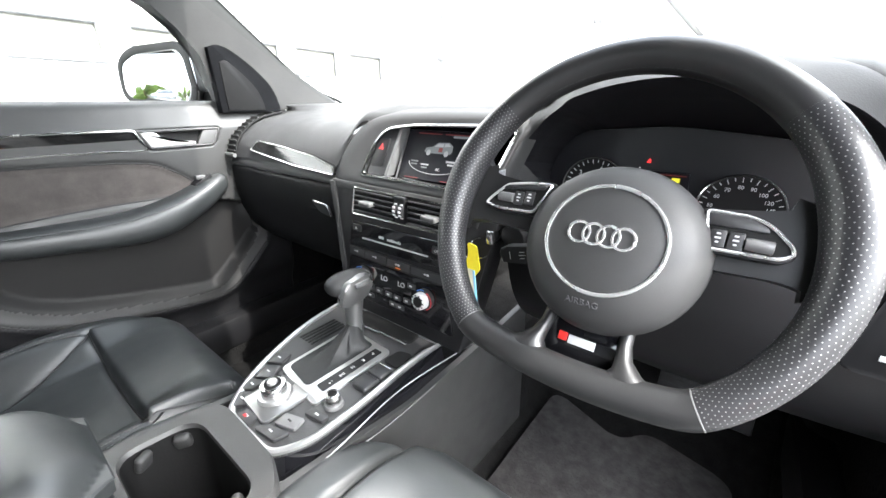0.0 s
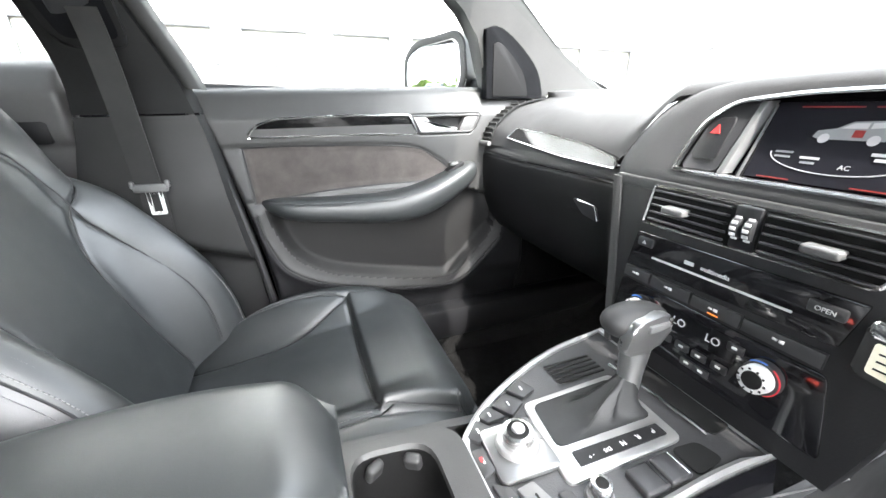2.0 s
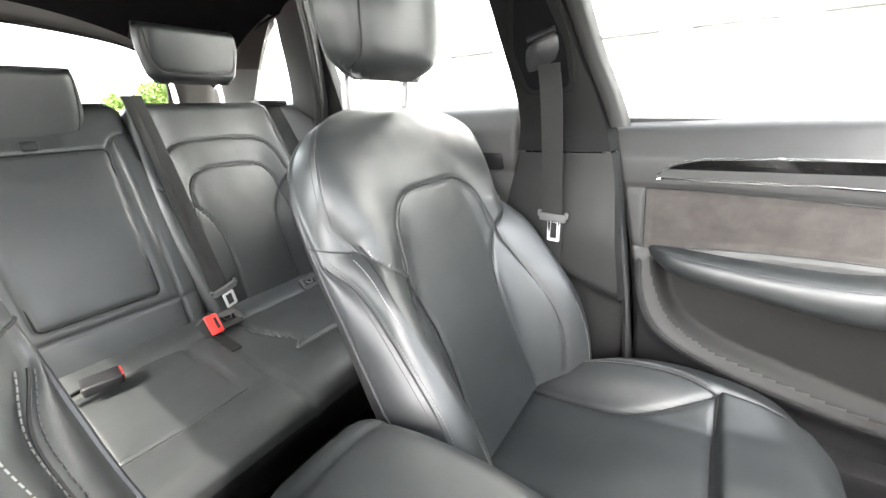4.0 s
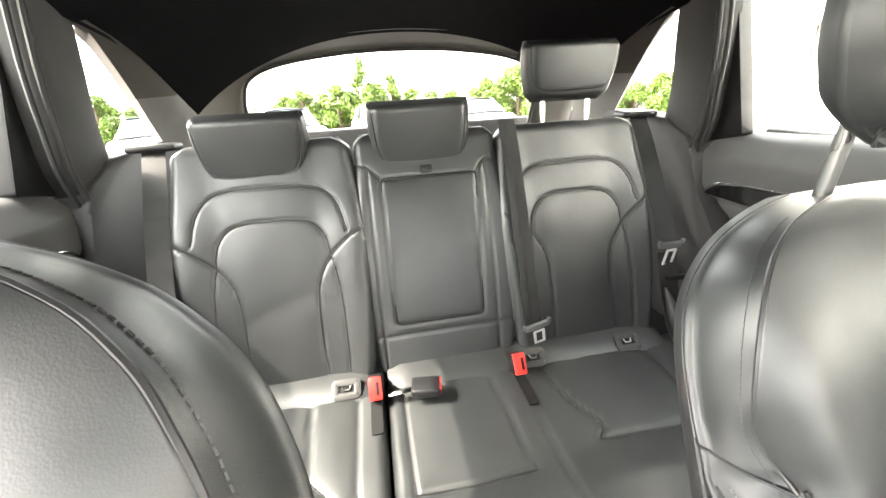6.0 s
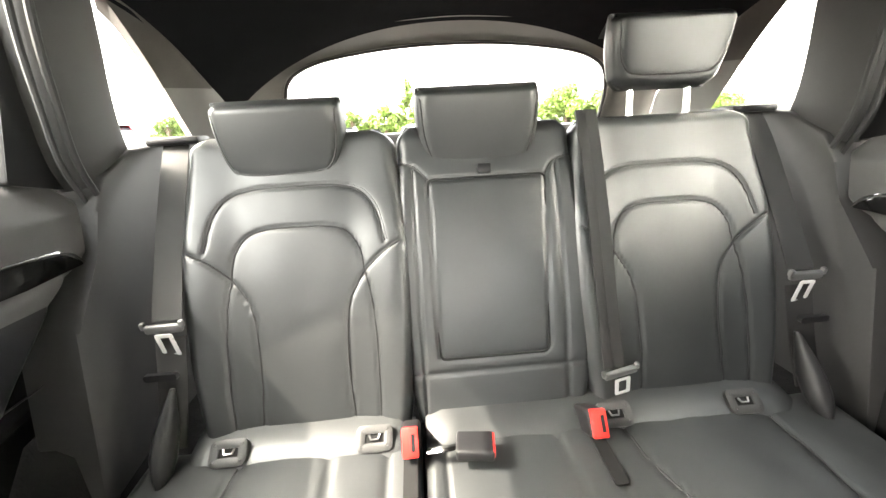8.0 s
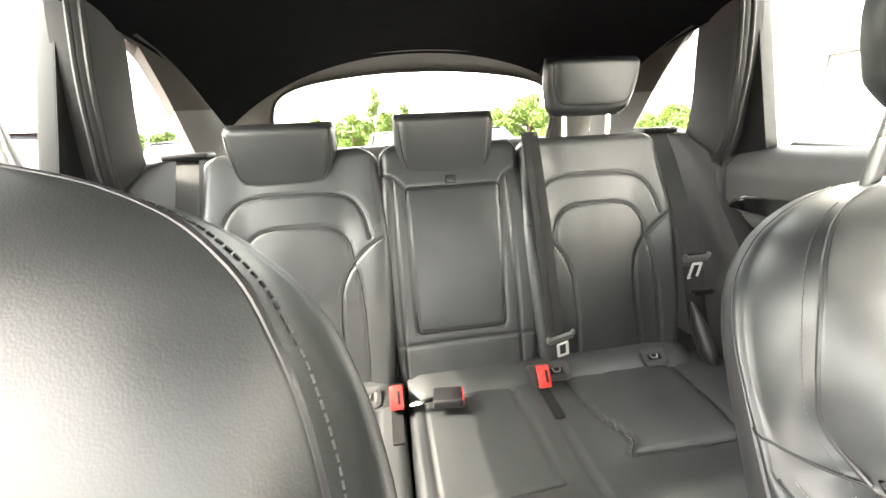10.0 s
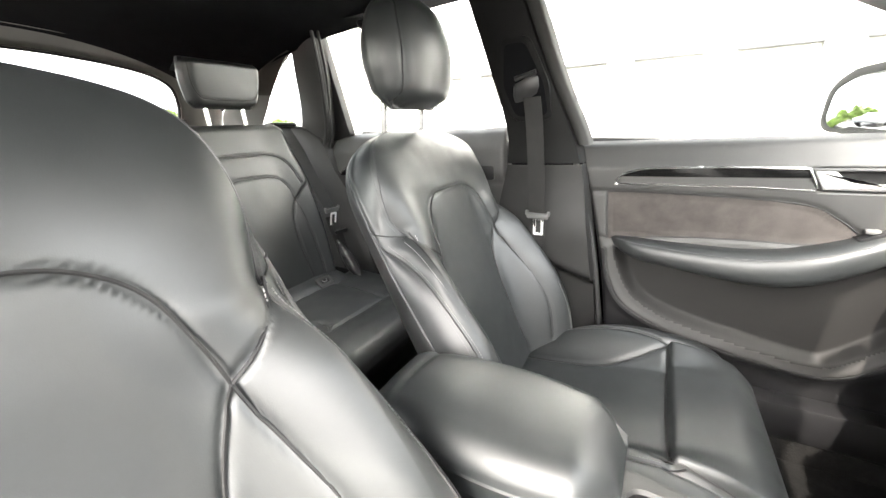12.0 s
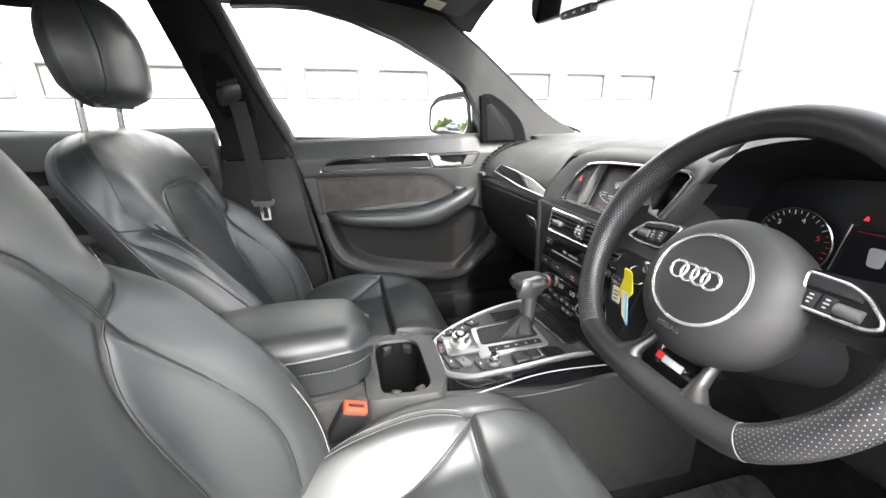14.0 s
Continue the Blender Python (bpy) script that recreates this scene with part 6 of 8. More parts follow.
def rim_section(k0, k1, name, m, grow=1.0):
    b = bm_new()
    ks = [k % 144 for k in range(k0, k1 + 1)]
    rows = []
    for k in ks:
        p = path[k]
        t = (path[(k + 1) % 144] - path[k - 1]).normalized()
        o = Vector((t.y, -t.x, 0))
        ang = math.degrees(math.atan2(p.y, p.x)) % 360
        thick = 0.0152 + 0.0030 * math.exp(-((min(abs(ang - 15), abs(ang - 375)) / 22) ** 2)) + 0.0030 * math.exp(-(((ang - 165) / 22) ** 2))
        rows.append([p + o * thick * grow * 1.05 * math.cos(q) + Vector((0, 0, 1)) * thick * grow * 1.12 * math.sin(q) for q in np.linspace(0, 2 * math.pi, 25)[:-1]])
    vs = grid(b, rows, close_u=True)
    cap(b, vs[0][::-1])
    cap(b, vs[-1])
    return part(name, b, m, wheel), rows


SEC = ((17, 55, "rim_top", RIMLEATHER, 1.012), (55, 92, "rim_grip", PERF, 1.0), (92, 124, "rim_bottom", RIMLEATHER, 1.012), (124, 161, "rim_grip", PERF, 1.0))
for k0, k1, name, m, g in SEC:
    ob, rows = rim_section(k0, k1, name, m, g)
    if name == "rim_grip":
        verts, faces = [], []
        fine = []
        for r0, r1 in zip(rows[:-1], rows[1:]):
            fine += [[a.lerp(b, t) for a, b in zip(r0, r1)] for t in (0.0, 0.5)]
        for i, r in enumerate(fine[1:]):
            for j in range(27):
                q = (j + 0.5 * (i % 2)) * 24 / 27
                p = r[int(q) % 24].lerp(r[(int(q) + 1) % 24], q - int(q))
                c = sum(r, Vector()) / 24
                n = (p - c).normalized()
                if n.z < -0.25:
                    continue
                s = Vector((0, 0, 1)).cross(n)
                s = s.normalized() if s.length > 1e-3 else Vector((1, 0, 0))
                w = n.cross(s)
                b0 = len(verts)
                verts += [p + n * 0.00025 + (s * math.cos(a) + w * math.sin(a)) * 0.00056 for a in (0, 1.05, 2.09, 3.14, 4.19, 5.24)]
                faces.append(tuple(range(b0, b0 + 6)))
        me = bpy.data.meshes.new("perforations")
        me.from_pydata([tuple(v) for v in verts], [], faces)
        dress(me, HOLE)
        tagged(part("perforations", me, None, ob), kind="stuff")
for k in (17, 55, 92, 124):
    p = path[k]
    t = (path[(k + 1) % 144] - path[k - 1]).normalized()
    o = Vector((t.y, -t.x, 0))
    bm = bm_new()
    tube(bm, [p + o * 0.0158 * math.cos(q) + Vector((0, 0, 1)) * 0.0168 * math.sin(q) for q in np.linspace(0, 2 * math.pi, 25)[:-1]], 0.0008, 6, close=True)
    part("rim_seam", bm, material("rim_seam_grey", (0.10, 0.10, 0.10), 0.5) if k == 17 else bpy.data.materials["rim_seam_grey"], wheel)
inner_line = [Vector((p.x * 0.915, p.y * 0.915, 0.023)) for p in path]
stitches(wheel, [[inner_line[k % 144] for k in range(s, e)] for s, e in ((20, 54), (57, 68), (77, 100), (116, 139), (149, 158))], THREAD_DARK, 0.006, (0.0045, 0.0009))
# hub
bm = bm_new()
rows = []
HC = Vector((0.010, -0.014, 0))
for r, z in ((0.074, -0.035), (0.0805, -0.02), (0.083, -0.002), (0.0815, 0.012), (0.076, 0.024), (0.066, 0.0335), (0.052, 0.040), (0.036, 0.0435), (0.018, 0.0452), (0.004, 0.0456)):
    row = []
    for k in range(64):
        a = 2 * math.pi * k / 64
        sx_, sy_ = 1.0, 0.93 if math.sin(a) > 0 else 1.03
        row.append(HC + Vector((r * sx_ * math.cos(a), r * sy_ * math.sin(a), z)))
    rows.append(row)
vs = grid(bm, rows, close_u=True)
cap(bm, vs[-1])
hub = part("airbag_cover", bm, HUB, wheel, angle=60)
bm = bm_new()
tube(bm, [HC + Vector((0.0505 * math.cos(a), 0.0485 * math.sin(a), 0.0412)) for a in np.linspace(0, 2 * math.pi, 73)[:-1]], 0.0018, 8, close=True, flat=0.8)
part("chrome_ring", bm, WHEEL_CHROME, hub, "chrome ring on the airbag cover")
for k in range(4):
    cx = 0.0085 + (k - 1.5) * 0.0125
    bm = bm_new()
    tube(bm, [Vector((cx + 0.0092 * math.cos(a), -0.011 + 0.0092 * math.sin(a), 0.0462 - 0.02 * (cx * cx))) for a in np.linspace(0, 2 * math.pi, 41)[:-1]], 0.0014, 8, close=True, flat=0.6)
    part("emblem_ring", bm, WHEEL_CHROME, hub, "polished emblem ring")
words("AIRBAG", 0.0085, Matrix.Translation((0.006, -0.0725, 0.0388)) @ pose(0, 0, 0, 25, 0, 0), THREAD_DARK, hub, "embossed_lettering", 0.0006)
# pods with switches on the two side spokes
PODS = (
    (-1, [(-0.131, 0.004), (-0.124, 0.014), (-0.109, 0.0295), (-0.085, 0.034), (-0.055, 0.0355), (-0.070, 0.0012), (-0.112, 0.000)], (-0.106, 0.0145), ((-0.091, 0.0150), (-0.079, 0.0165)), [(-0.108, 0.0275), (-0.062, 0.0325), (-0.065, 0.0275), (-0.112, 0.0235)]),
    (1, [(0.076, 0.0325), (0.108, 0.0315), (0.122, 0.026), (0.137, 0.012), (0.139, 0.005), (0.131, -0.0005), (0.083, -0.0015)], (0.1165, 0.0085), ((0.0895, 0.0090), (0.1015, 0.0088)), [(0.0795, 0.0295), (0.1070, 0.0285), (0.1190, 0.0235), (0.1210, 0.0190), (0.0815, 0.0195)]),
)
for s, pts, roll_at, keys, band in PODS:
    bm = bm_new()
    spoke = dense_line([(0.060, 0.034), (0.105, 0.038), (0.134, 0.044), (0.150, 0.058), (0.162, 0.078)], 14) + dense_line([(0.174, 0.05), (0.177, 0.01), (0.174, -0.030)], 8) + dense_line([(0.164, -0.030), (0.152, -0.019), (0.132, -0.0145), (0.098, -0.0155), (0.060, -0.016)], 14)
    spoke = spoke if s > 0 else [(-a, b) for a, b in spoke[::-1]]
    slab(bm, spoke, "z", -0.014, 0.018, None, 0.008)
    part("spoke", bm, RIMLEATHER, wheel)
    o = rounded(pts, 0.006, 5)
    c = (sum(p[0] for p in pts) / len(pts), sum(p[1] for p in pts) / len(pts))
    bm = bm_new()
    slab(bm, [(c[0] + (p[0] - c[0]) * 1.05, c[1] + (p[1] - c[1]) * 1.10) for p in o], "z", -0.016, 0.031, None, 0.004)
    pod = part("switch_pod", bm, TRIM_DARK, wheel)
    bm = bm_new()
    rim(bm, o, "z", 0.0130, 0.0050, 0.0026)
    part("pod_edge", bm, WHEEL_CHROME, pod, "chrome edge")
    bm = bm_new()
    slab(bm, [(c[0] + (p[0] - c[0]) * 0.93, c[1] + (p[1] - c[1]) * 0.86) for p in o], "z", 0.0145, 0.0012)
    part("switch_field", bm, BLACK, pod)
    bm = bm_new()
    slab(bm, rounded(band, 0.002, 3), "z", 0.0150, 0.0028, None, 0.0008)
    part("upper_switch", bm, BUTTON, pod)
    bm = bm_new()
    cyl(bm, (roll_at[0] - 0.009, roll_at[1], 0.0160), (roll_at[0] + 0.009, roll_at[1], 0.0160), 0.0052, n=20, bevel=0.001)
    part("roller", bm, GREYBTN, pod, "knurled roller")
    for x, y in keys:
        bm = bm_new()
        box(bm, (x, y, 0.0162), (0.0108, 0.0145, 0.003), 0.001)
        bt = part("switch", bm, BUTTON, pod)
        for dz, w in ((0.004, 0.0030), (0.0005, 0.0042), (-0.003, 0.0024)):
            bm = bm_new()
            box(bm, (x, y + dz, 0.0179), (w, 0.0013, 0.0006))
            part("symbol", bm, MARK, bt)
# lower spokes and the badge between them
for s in (-1, 1):
    bm = bm_new()
    rows = []
    for y, x, w, d in ((-0.070, 0.040, 0.0080, 0.008), (-0.085, 0.0415, 0.0068, 0.008), (-0.100, 0.043, 0.0062, 0.0085), (-0.112, 0.046, 0.0075, 0.0095), (-0.121, 0.051, 0.0125, 0.0115), (-0.129, 0.056, 0.0230, 0.0135), (-0.137, 0.059, 0.0360, 0.0140), (-0.143, 0.060, 0.0420, 0.0120)):
        rows.append([(0.008 + s * (x - 0.006) + w * math.cos(q), y, -0.002 + 0.017 * float(smooth01((-0.085 - y) / 0.045)) + d * math.sin(q)) for q in np.linspace(0, 2 * math.pi, 21)[:-1]])
    vs = grid(bm, rows, close_u=True)
    cap(bm, vs[0])
    cap(bm, vs[-1])
    part("lower_spoke", bm, RIMLEATHER, wheel, angle=60)
bm = bm_new()
slab(bm, rounded([(-0.028, -0.092), (0.042, -0.092), (0.050, -0.130), (-0.036, -0.130)], 0.006), "z", -0.010, 0.010, None, 0.002)
bp = part("badge_plate", bm, GLOSS, wheel)
bm = bm_new()
box(bm, (-0.011, -0.111, 0.0012), (0.009, 0.0085, 0.002), 0.0005)
part("red_field", bm, RED, bp, "small red badge field")
bm = bm_new()
box(bm, (0.0075, -0.112, 0.0012), (0.026, 0.0085, 0.002), 0.0005)
part("white_field", bm, MARK, bp, "small white badge field")

# ---- centre console ----
console = thing("centre_console", "dark grey centre console with gloss black sides and chrome edge", "centre console")
def con_z(a, b):
    return 0.447 + 0.03 * (b + 0.1)


top = rounded([(-0.024, -0.207), (0.088, -0.209), (0.114, -0.165), (0.117, -0.09), (0.113, 0.02), (0.118, 0.095), (-0.137, 0.095), (-0.131, 0.0), (-0.104, -0.085), (-0.066, -0.160)], [0.02, 0.02, 0.03, 0.05, 0.05, 0.0, 0.0, 0.05, 0.05, 0.04], 5)
bm = bm_new()
slab(bm, top, "z", -0.006, 0.005, con_z)
ctop = part("console_top", bm, material("console_plate", (0.035, 0.035, 0.036), 0.42, grain=0.3, grain_size=500, kind="cell", vary=0.06), console)
bm = bm_new()
rim(bm, top, "z", -0.004, 0.0095, 0.0085, con_z)
part("chrome_surround", bm, SILVER, console, "satin silver surround of the console")
# gloss black body under the surround
cen = np.array((0.0, -0.03))
bm = bm_new()
rows = []
for dz, g in ((-0.004, 0.001), (-0.020, 0.006), (-0.045, 0.012), (-0.075, 0.010), (-0.12, -0.004)):
    row = []
    for p in ring_pts(top, 90):
        d = np.array(p) - cen
        d = d / (np.linalg.norm(d) + 1e-9)
        row.append((p[0] + d[0] * g, p[1] + d[1] * g * (1.0 if p[1] < 0.06 else 0.0), con_z(*p) + dz))
    rows.append(row)
grid(bm, rows, close_u=True)
part("gloss_side", bm, GLOSS, console, "piano black side of the console", angle=60)
for s, x0, x1 in ((1, 0.128, 0.160),):
    bm = bm_new()
    tube(bm, spline([(x0 - s * 0.03, -0.215, 0.412), (x0, -0.16, 0.424), (x0 + s * 0.002, -0.02, 0.440), (x1, 0.13, 0.452)], 20), 0.0010, 6)
    part("chrome_strip", bm, CHEEK, console, "thin chrome strip")
# gear gate
gate = rounded([(-0.047, -0.110), (0.064, -0.126), (0.066, 0.024), (-0.047, 0.028)], 0.010, 4)
bm = bm_new()
slab(bm, gate, "z", -0.002, 0.005, con_z, 0.001)
gp = part("gear_gate", bm, SILVER, console, "silver plate round the gear lever")
well = rounded([(-0.039, -0.101), (0.024, -0.110), (0.030, 0.018), (-0.039, 0.021)], 0.010, 4)
bm = bm_new()
slab(bm, well, "z", 0.0022, 0.0016, con_z)
part("gate_well", bm, BLACK, gp)
bm = bm_new()
slab(bm, rounded([(0.034, -0.100), (0.052, -0.102), (0.056, 0.012), (0.040, 0.012)], 0.002), "z", 0.0024, 0.0018, con_z)
ps = part("position_strip", bm, TRIM_DARK, gp)
for k, t in enumerate(("P", "R", "N", "D/S", "- +")):
    y = 0.000 - k * 0.021
    words(t, 0.0085 if len(t) == 1 else 0.0065, Matrix.Translation((0.0465, y, con_z(0, y) + 0.0045)) @ pose(0, 0, 0, 0, 0, -90), MARK, ps)
# leather boot and lever
bm = bm_new()
rows = []
wp = ring_pts(well, 40)
neck = Vector((0.002, 0.004, 0))
for t in np.linspace(0, 1, 12):
    row = []
    f = t ** 0.8
    for i, p in enumerate(wp):
        a = math.atan2(p[1] - 0.004, p[0] - 0.002)
        r = 0.0125
        q = np.array(p) * (1 - f) + np.array((neck.x + r * math.cos(a), neck.y + r * math.sin(a))) * f
        ripple = 0.0028 * math.sin(t * math.pi) * math.sin(i * 0.95 + t * 5)
        row.append((q[0] + ripple, q[1] + ripple, con_z(*p) * (1 - t) + 0.493 * t + 0.004 - 0.012 * math.sin(t * math.pi)))
    rows.append(row)
grid(bm, rows, close_u=True)
lever = thing("gear_lever", "gear lever with leather boot and silver and leather grip", "gear lever", pose(0, 0, 0))
part("boot", bm, BOOT, lever, "pleated black leather boot", angle=70)
bm = bm_new()
tube(bm, [(0.002, 0.004, 0.478), (0.001, 0.004, 0.50), (0.0, 0.006, 0.525), (-0.002, 0.008, 0.548)], [0.0125, 0.0135, 0.0155, 0.018], 20, flat=1.05)
part("neck", bm, CHEEK, lever, "satin silver neck")
bm = bm_new()
rows = []
for t in np.linspace(0, 1, 18):
    a = -math.pi / 2 + t * math.pi
    row = []
    for q in np.linspace(0, 2 * math.pi, 33)[:-1]:
        wx = 0.026 * math.cos(a) ** 0.8 if math.cos(a) > 1e-6 else 0.0
        x = -0.010 + wx * math.cos(q) * (1.0 if math.cos(q) < 0 else 0.95)
        z = 0.564 + 0.021 * (math.cos(a) ** 0.8 if math.cos(a) > 1e-6 else 0.0) * math.sin(q) - 0.010 * (t - 0.5)
        row.append((x, 0.010 + 0.044 * math.sin(a), z))
    rows.append(row)
vs = grid(bm, rows, close_u=True)
bmesh.ops.remove_doubles(bm, verts=bm.verts, dist=1e-5)
part("grip", bm, material("grip_leather", (0.020, 0.020, 0.0205), 0.58, grain=0.12, grain_size=900, kind="cell", vary=0.1, spec=0.35), lever, "smooth black leather grip", angle=70)
bm = bm_new()
slab(bm, rounded([(-0.030, 0.540), (0.016, 0.536), (0.042, 0.566), (0.030, 0.583), (-0.018, 0.577)], 0.010, 5), "x", 0.004, 0.0135, None, 0.004)
part("silver_cheek", bm, CHEEK, lever, "satin silver cheek of the grip")
bm = bm_new()
box(bm, (0.019, 0.014, 0.569), (0.005, 0.030, 0.009), 0.002)
part("release_button", bm, GREYBTN, lever)
# rotary controller and its buttons
ctl = basis((0.004, -0.148, con_z(0, -0.148)), (1, 0, 0), (0, 1, 0.03))
bm = bm_new()
slab(bm, rounded([(-0.032, -0.032), (0.036, -0.038), (0.040, 0.030), (-0.030, 0.032)], 0.008, 4), "z", 0.0, 0.006, None, 0.001)
bmesh.ops.transform(bm, matrix=ctl, verts=bm.verts)
rc = part("rotary_plate", bm, CHEEK, console, "silver plate of the rotary control")
for r, r2, z0, z1, m, nm in ((0.0245, 0.0225, 0.005, 0.012, SILVER, "rotary_foot"), (0.0185, 0.0170, 0.012, 0.026, CHROME, "rotary_knob"), (0.0125, 0.0120, 0.025, 0.0275, BLACK, "rotary_inlay"), (0.0075, 0.0065, 0.027, 0.031, SILVER, "rotary_cap")):
    bm = bm_new()
    cyl(bm, ctl @ Vector((0, 0, z0)), ctl @ Vector((0, 0, z1)), r, r2, 40, 0.0008)
    part(nm, bm, m, rc)
for pts, m in ((((-0.058, -0.148), (-0.034, -0.132), (-0.048, -0.108), (-0.070, -0.122)), BUTTON), (((-0.076, -0.118), (-0.054, -0.104), (-0.062, -0.082), (-0.086, -0.092)), BUTTON), (((-0.050, -0.172), (-0.036, -0.164), (-0.036, -0.140), (-0.060, -0.152)), BUTTON), (((-0.026, -0.196), (-0.014, -0.184), (-0.030, -0.164), (-0.046, -0.176)), BUTTON), (((-0.008, -0.199), (0.026, -0.199), (0.022, -0.184), (-0.008, -0.184)), BUTTON), (((0.048, -0.176), (0.080, -0.166), (0.076, -0.147), (0.046, -0.156)), GREYBTN), (((0.034, -0.196), (0.074, -0.192), (0.080, -0.172), (0.042, -0.181)), BUTTON), (((0.066, -0.142), (0.098, -0.137), (0.098, -0.125), (0.068, -0.128)), BUTTON)):
    bm = bm_new()
    slab(bm, rounded(list(pts), 0.003, 3), "z", -0.001, 0.006, con_z, 0.0014)
    bt = part("menu_button", bm, m, console)
    bm = bm_new()
    c = (sum(p[0] for p in pts) / 4, sum(p[1] for p in pts) / 4)
    box(bm, (c[0], c[1], con_z(*c) + 0.0052), (0.007, 0.0022, 0.0006))
    part("symbol", bm, MARK if m is BUTTON else BLACK, bt)
bm = bm_new()
box(bm, (0.006, -0.193, con_z(0, -0.193) + 0.0054), (0.006, 0.004, 0.0008), 0.0003)
part("red_symbol", bm, REDMARK, console)
c = Vector((0.083, -0.106, con_z(0, -0.106)))
for r, r2, z0, z1, m, nm in ((0.0140, 0.0130, 0.0, 0.006, GREYBTN, "volume_foot"), (0.0110, 0.0100, 0.006, 0.020, CHROME, "volume_knob"), (0.0065, 0.0060, 0.0195, 0.0215, BLACK, "volume_cap")):
    bm = bm_new()
    cyl(bm, c + Vector((0, 0, z0)), c + Vector((0, 0, z1)), r, r2, 32, 0.0007)
    part(nm, bm, m, console)
for y, l in ((-0.052, 0.030), (-0.022, 0.028)):
    bm = bm_new()
    box(bm, (0.088, y, con_z(0, y) + 0.003), (0.030, l, 0.010), 0.003, seg=3)
    sw = part("brake_switch", bm, BUTTON, console)
    bm = bm_new()
    box(bm, (0.088, y + l / 2 - 0.004, con_z(0, y) + 0.008), (0.026, 0.003, 0.002), 0.0008)
    part("switch_edge", bm, CHROME if y > -0.03 else TRIM_DARK, sw)
bm = bm_new()
slab(bm, rounded([(0.070, 0.000), (0.104, 0.000), (0.100, 0.040), (0.074, 0.034)], 0.008), "z", 0.0, 0.0018, con_z)
part("coin_tray", bm, BLACK, console)
# black strips for the slots of the console's vent grille
for k in range(5):
    bm = bm_new()
    box(bm, (-0.094 + 0.0085 * k, -0.008, con_z(0, 0) + 0.001), (0.0038, 0.075, 0.0016), 0.0005)
    part("grille_slot", bm, BLACK, ctop)
bm = bm_new()
tube(bm, spline([(-0.062, 0.040, 0.455), (0.0, 0.046, 0.456), (0.060, 0.050, 0.456), (0.072, 0.052, 0.454)], 14), 0.0022, 6)
part("tray_edge", bm, CHROME, console, "chrome edge of the tray")
bm = bm_new()
slab(bm, rounded([(-0.066, 0.050), (0.076, 0.058), (0.074, 0.088), (-0.066, 0.088)], 0.008), "z", 0.0, 0.002, con_z)
part("storage_tray", bm, BLACK, console)
# cup holders: a frame with a deep well and four spring grips
fo = rounded([(-0.068, -0.352), (0.134, -0.352), (0.146, -0.225), (0.100, -0.203), (-0.030, -0.200), (-0.052, -0.215)], 0.014, 4)
hc = (0.056, -0.279)
ho = rounded([(-0.046, -0.326), (0.128, -0.326), (0.130, -0.236), (-0.036, -0.236)], [0.03, 0.03, 0.03, 0.03], 6)
a_, b_ = angled(fo, hc, 80), angled(ho, hc, 80)
bm = bm_new()
rows = [[(p[0], p[1], 0.20) for p in a_], [(p[0], p[1], 0.448) for p in a_], [(p[0] * 0.97 + hc[0] * 0.03, p[1] * 0.97 + hc[1] * 0.03, 0.4545) for p in a_], [(p[0], p[1], 0.4545) for p in b_], [(p[0] * 0.97 + hc[0] * 0.03, p[1] * 0.97 + hc[1] * 0.03, 0.449) for p in b_]]
grid(bm, rows, close_u=True)
cf = part("cup_holder_frame", bm, TRIM, console, angle=45)
# the well's near-black colour puts in the shade of its depth
bm = bm_new()
rows = [[(p[0] * 0.97 + hc[0] * 0.03, p[1] * 0.97 + hc[1] * 0.03, 0.449) for p in b_], [(p[0] * 0.90 + hc[0] * 0.10, p[1] * 0.90 + hc[1] * 0.10, 0.320) for p in b_]]
vs = grid(bm, rows, close_u=True)
cap(bm, vs[-1])
wl_ = part("cup_well", bm, material("shaded_cup_rubber", (0.004, 0.004, 0.004), 0.7, grain=0.3, vary=0.15, spec=0.15), cf)
for x, y, r in ((-0.034, -0.300, 30), (-0.030, -0.258, -30), (0.112, -0.300, 150), (0.112, -0.256, 210)):
    bm = bm_new()
    box(bm, (0, 0, 0), (0.012, 0.020, 0.024), 0.005, Matrix.Translation((x, y, 0.436)) @ pose(0, 0, 0, 0, 18, r), 3)
    part("cup_grip", bm, RUBBER, wl_)
# tunnel sides and the box under the armrest
for s, x in ((-1, -0.074), (1, 0.132)):
    bm = bm_new()
    pr = [(-0.665, 0.10), (-0.665, 0.44), (-0.35, 0.452), (-0.20, 0.432), (0.02, 0.40), (0.20, 0.41), (0.36, 0.43), (0.36, 0.10)]
    slab(bm, rounded(pr, 0.012, 3), "x", x, -s * 0.012, lambda a, b, s=s: s * (0.025 * max(0.0, 0.45 - b) - 0.026 * blend(-a, 0.335, 0.365) + (0.05 * max(0.0, a - 0.0) if s > 0 else 0.0)), 0.003)
    part("side_wall", bm, TRIM, console)
    bm = bm_new()
    tube(bm, [(x + s * (0.002 + 0.025 * max(0, 0.45 - z)), y, z) for y, z in spline([(-0.33, 0.440), (-0.22, 0.425), (-0.05, 0.400), (0.14, 0.402)], 16)], 0.0012, 5)
    part("edge_line", bm, GREYBTN, console)
bm = bm_new()
box(bm, (0.008, -0.505, 0.33), (0.185, 0.32, 0.23), 0.012)
part("storage_box", bm, TRIM, console)
bm = bm_new()
box(bm, (0.005, -0.672, 0.30), (0.20, 0.02, 0.36), 0.01)
part("rear_panel", bm, TRIM_DARK, console)

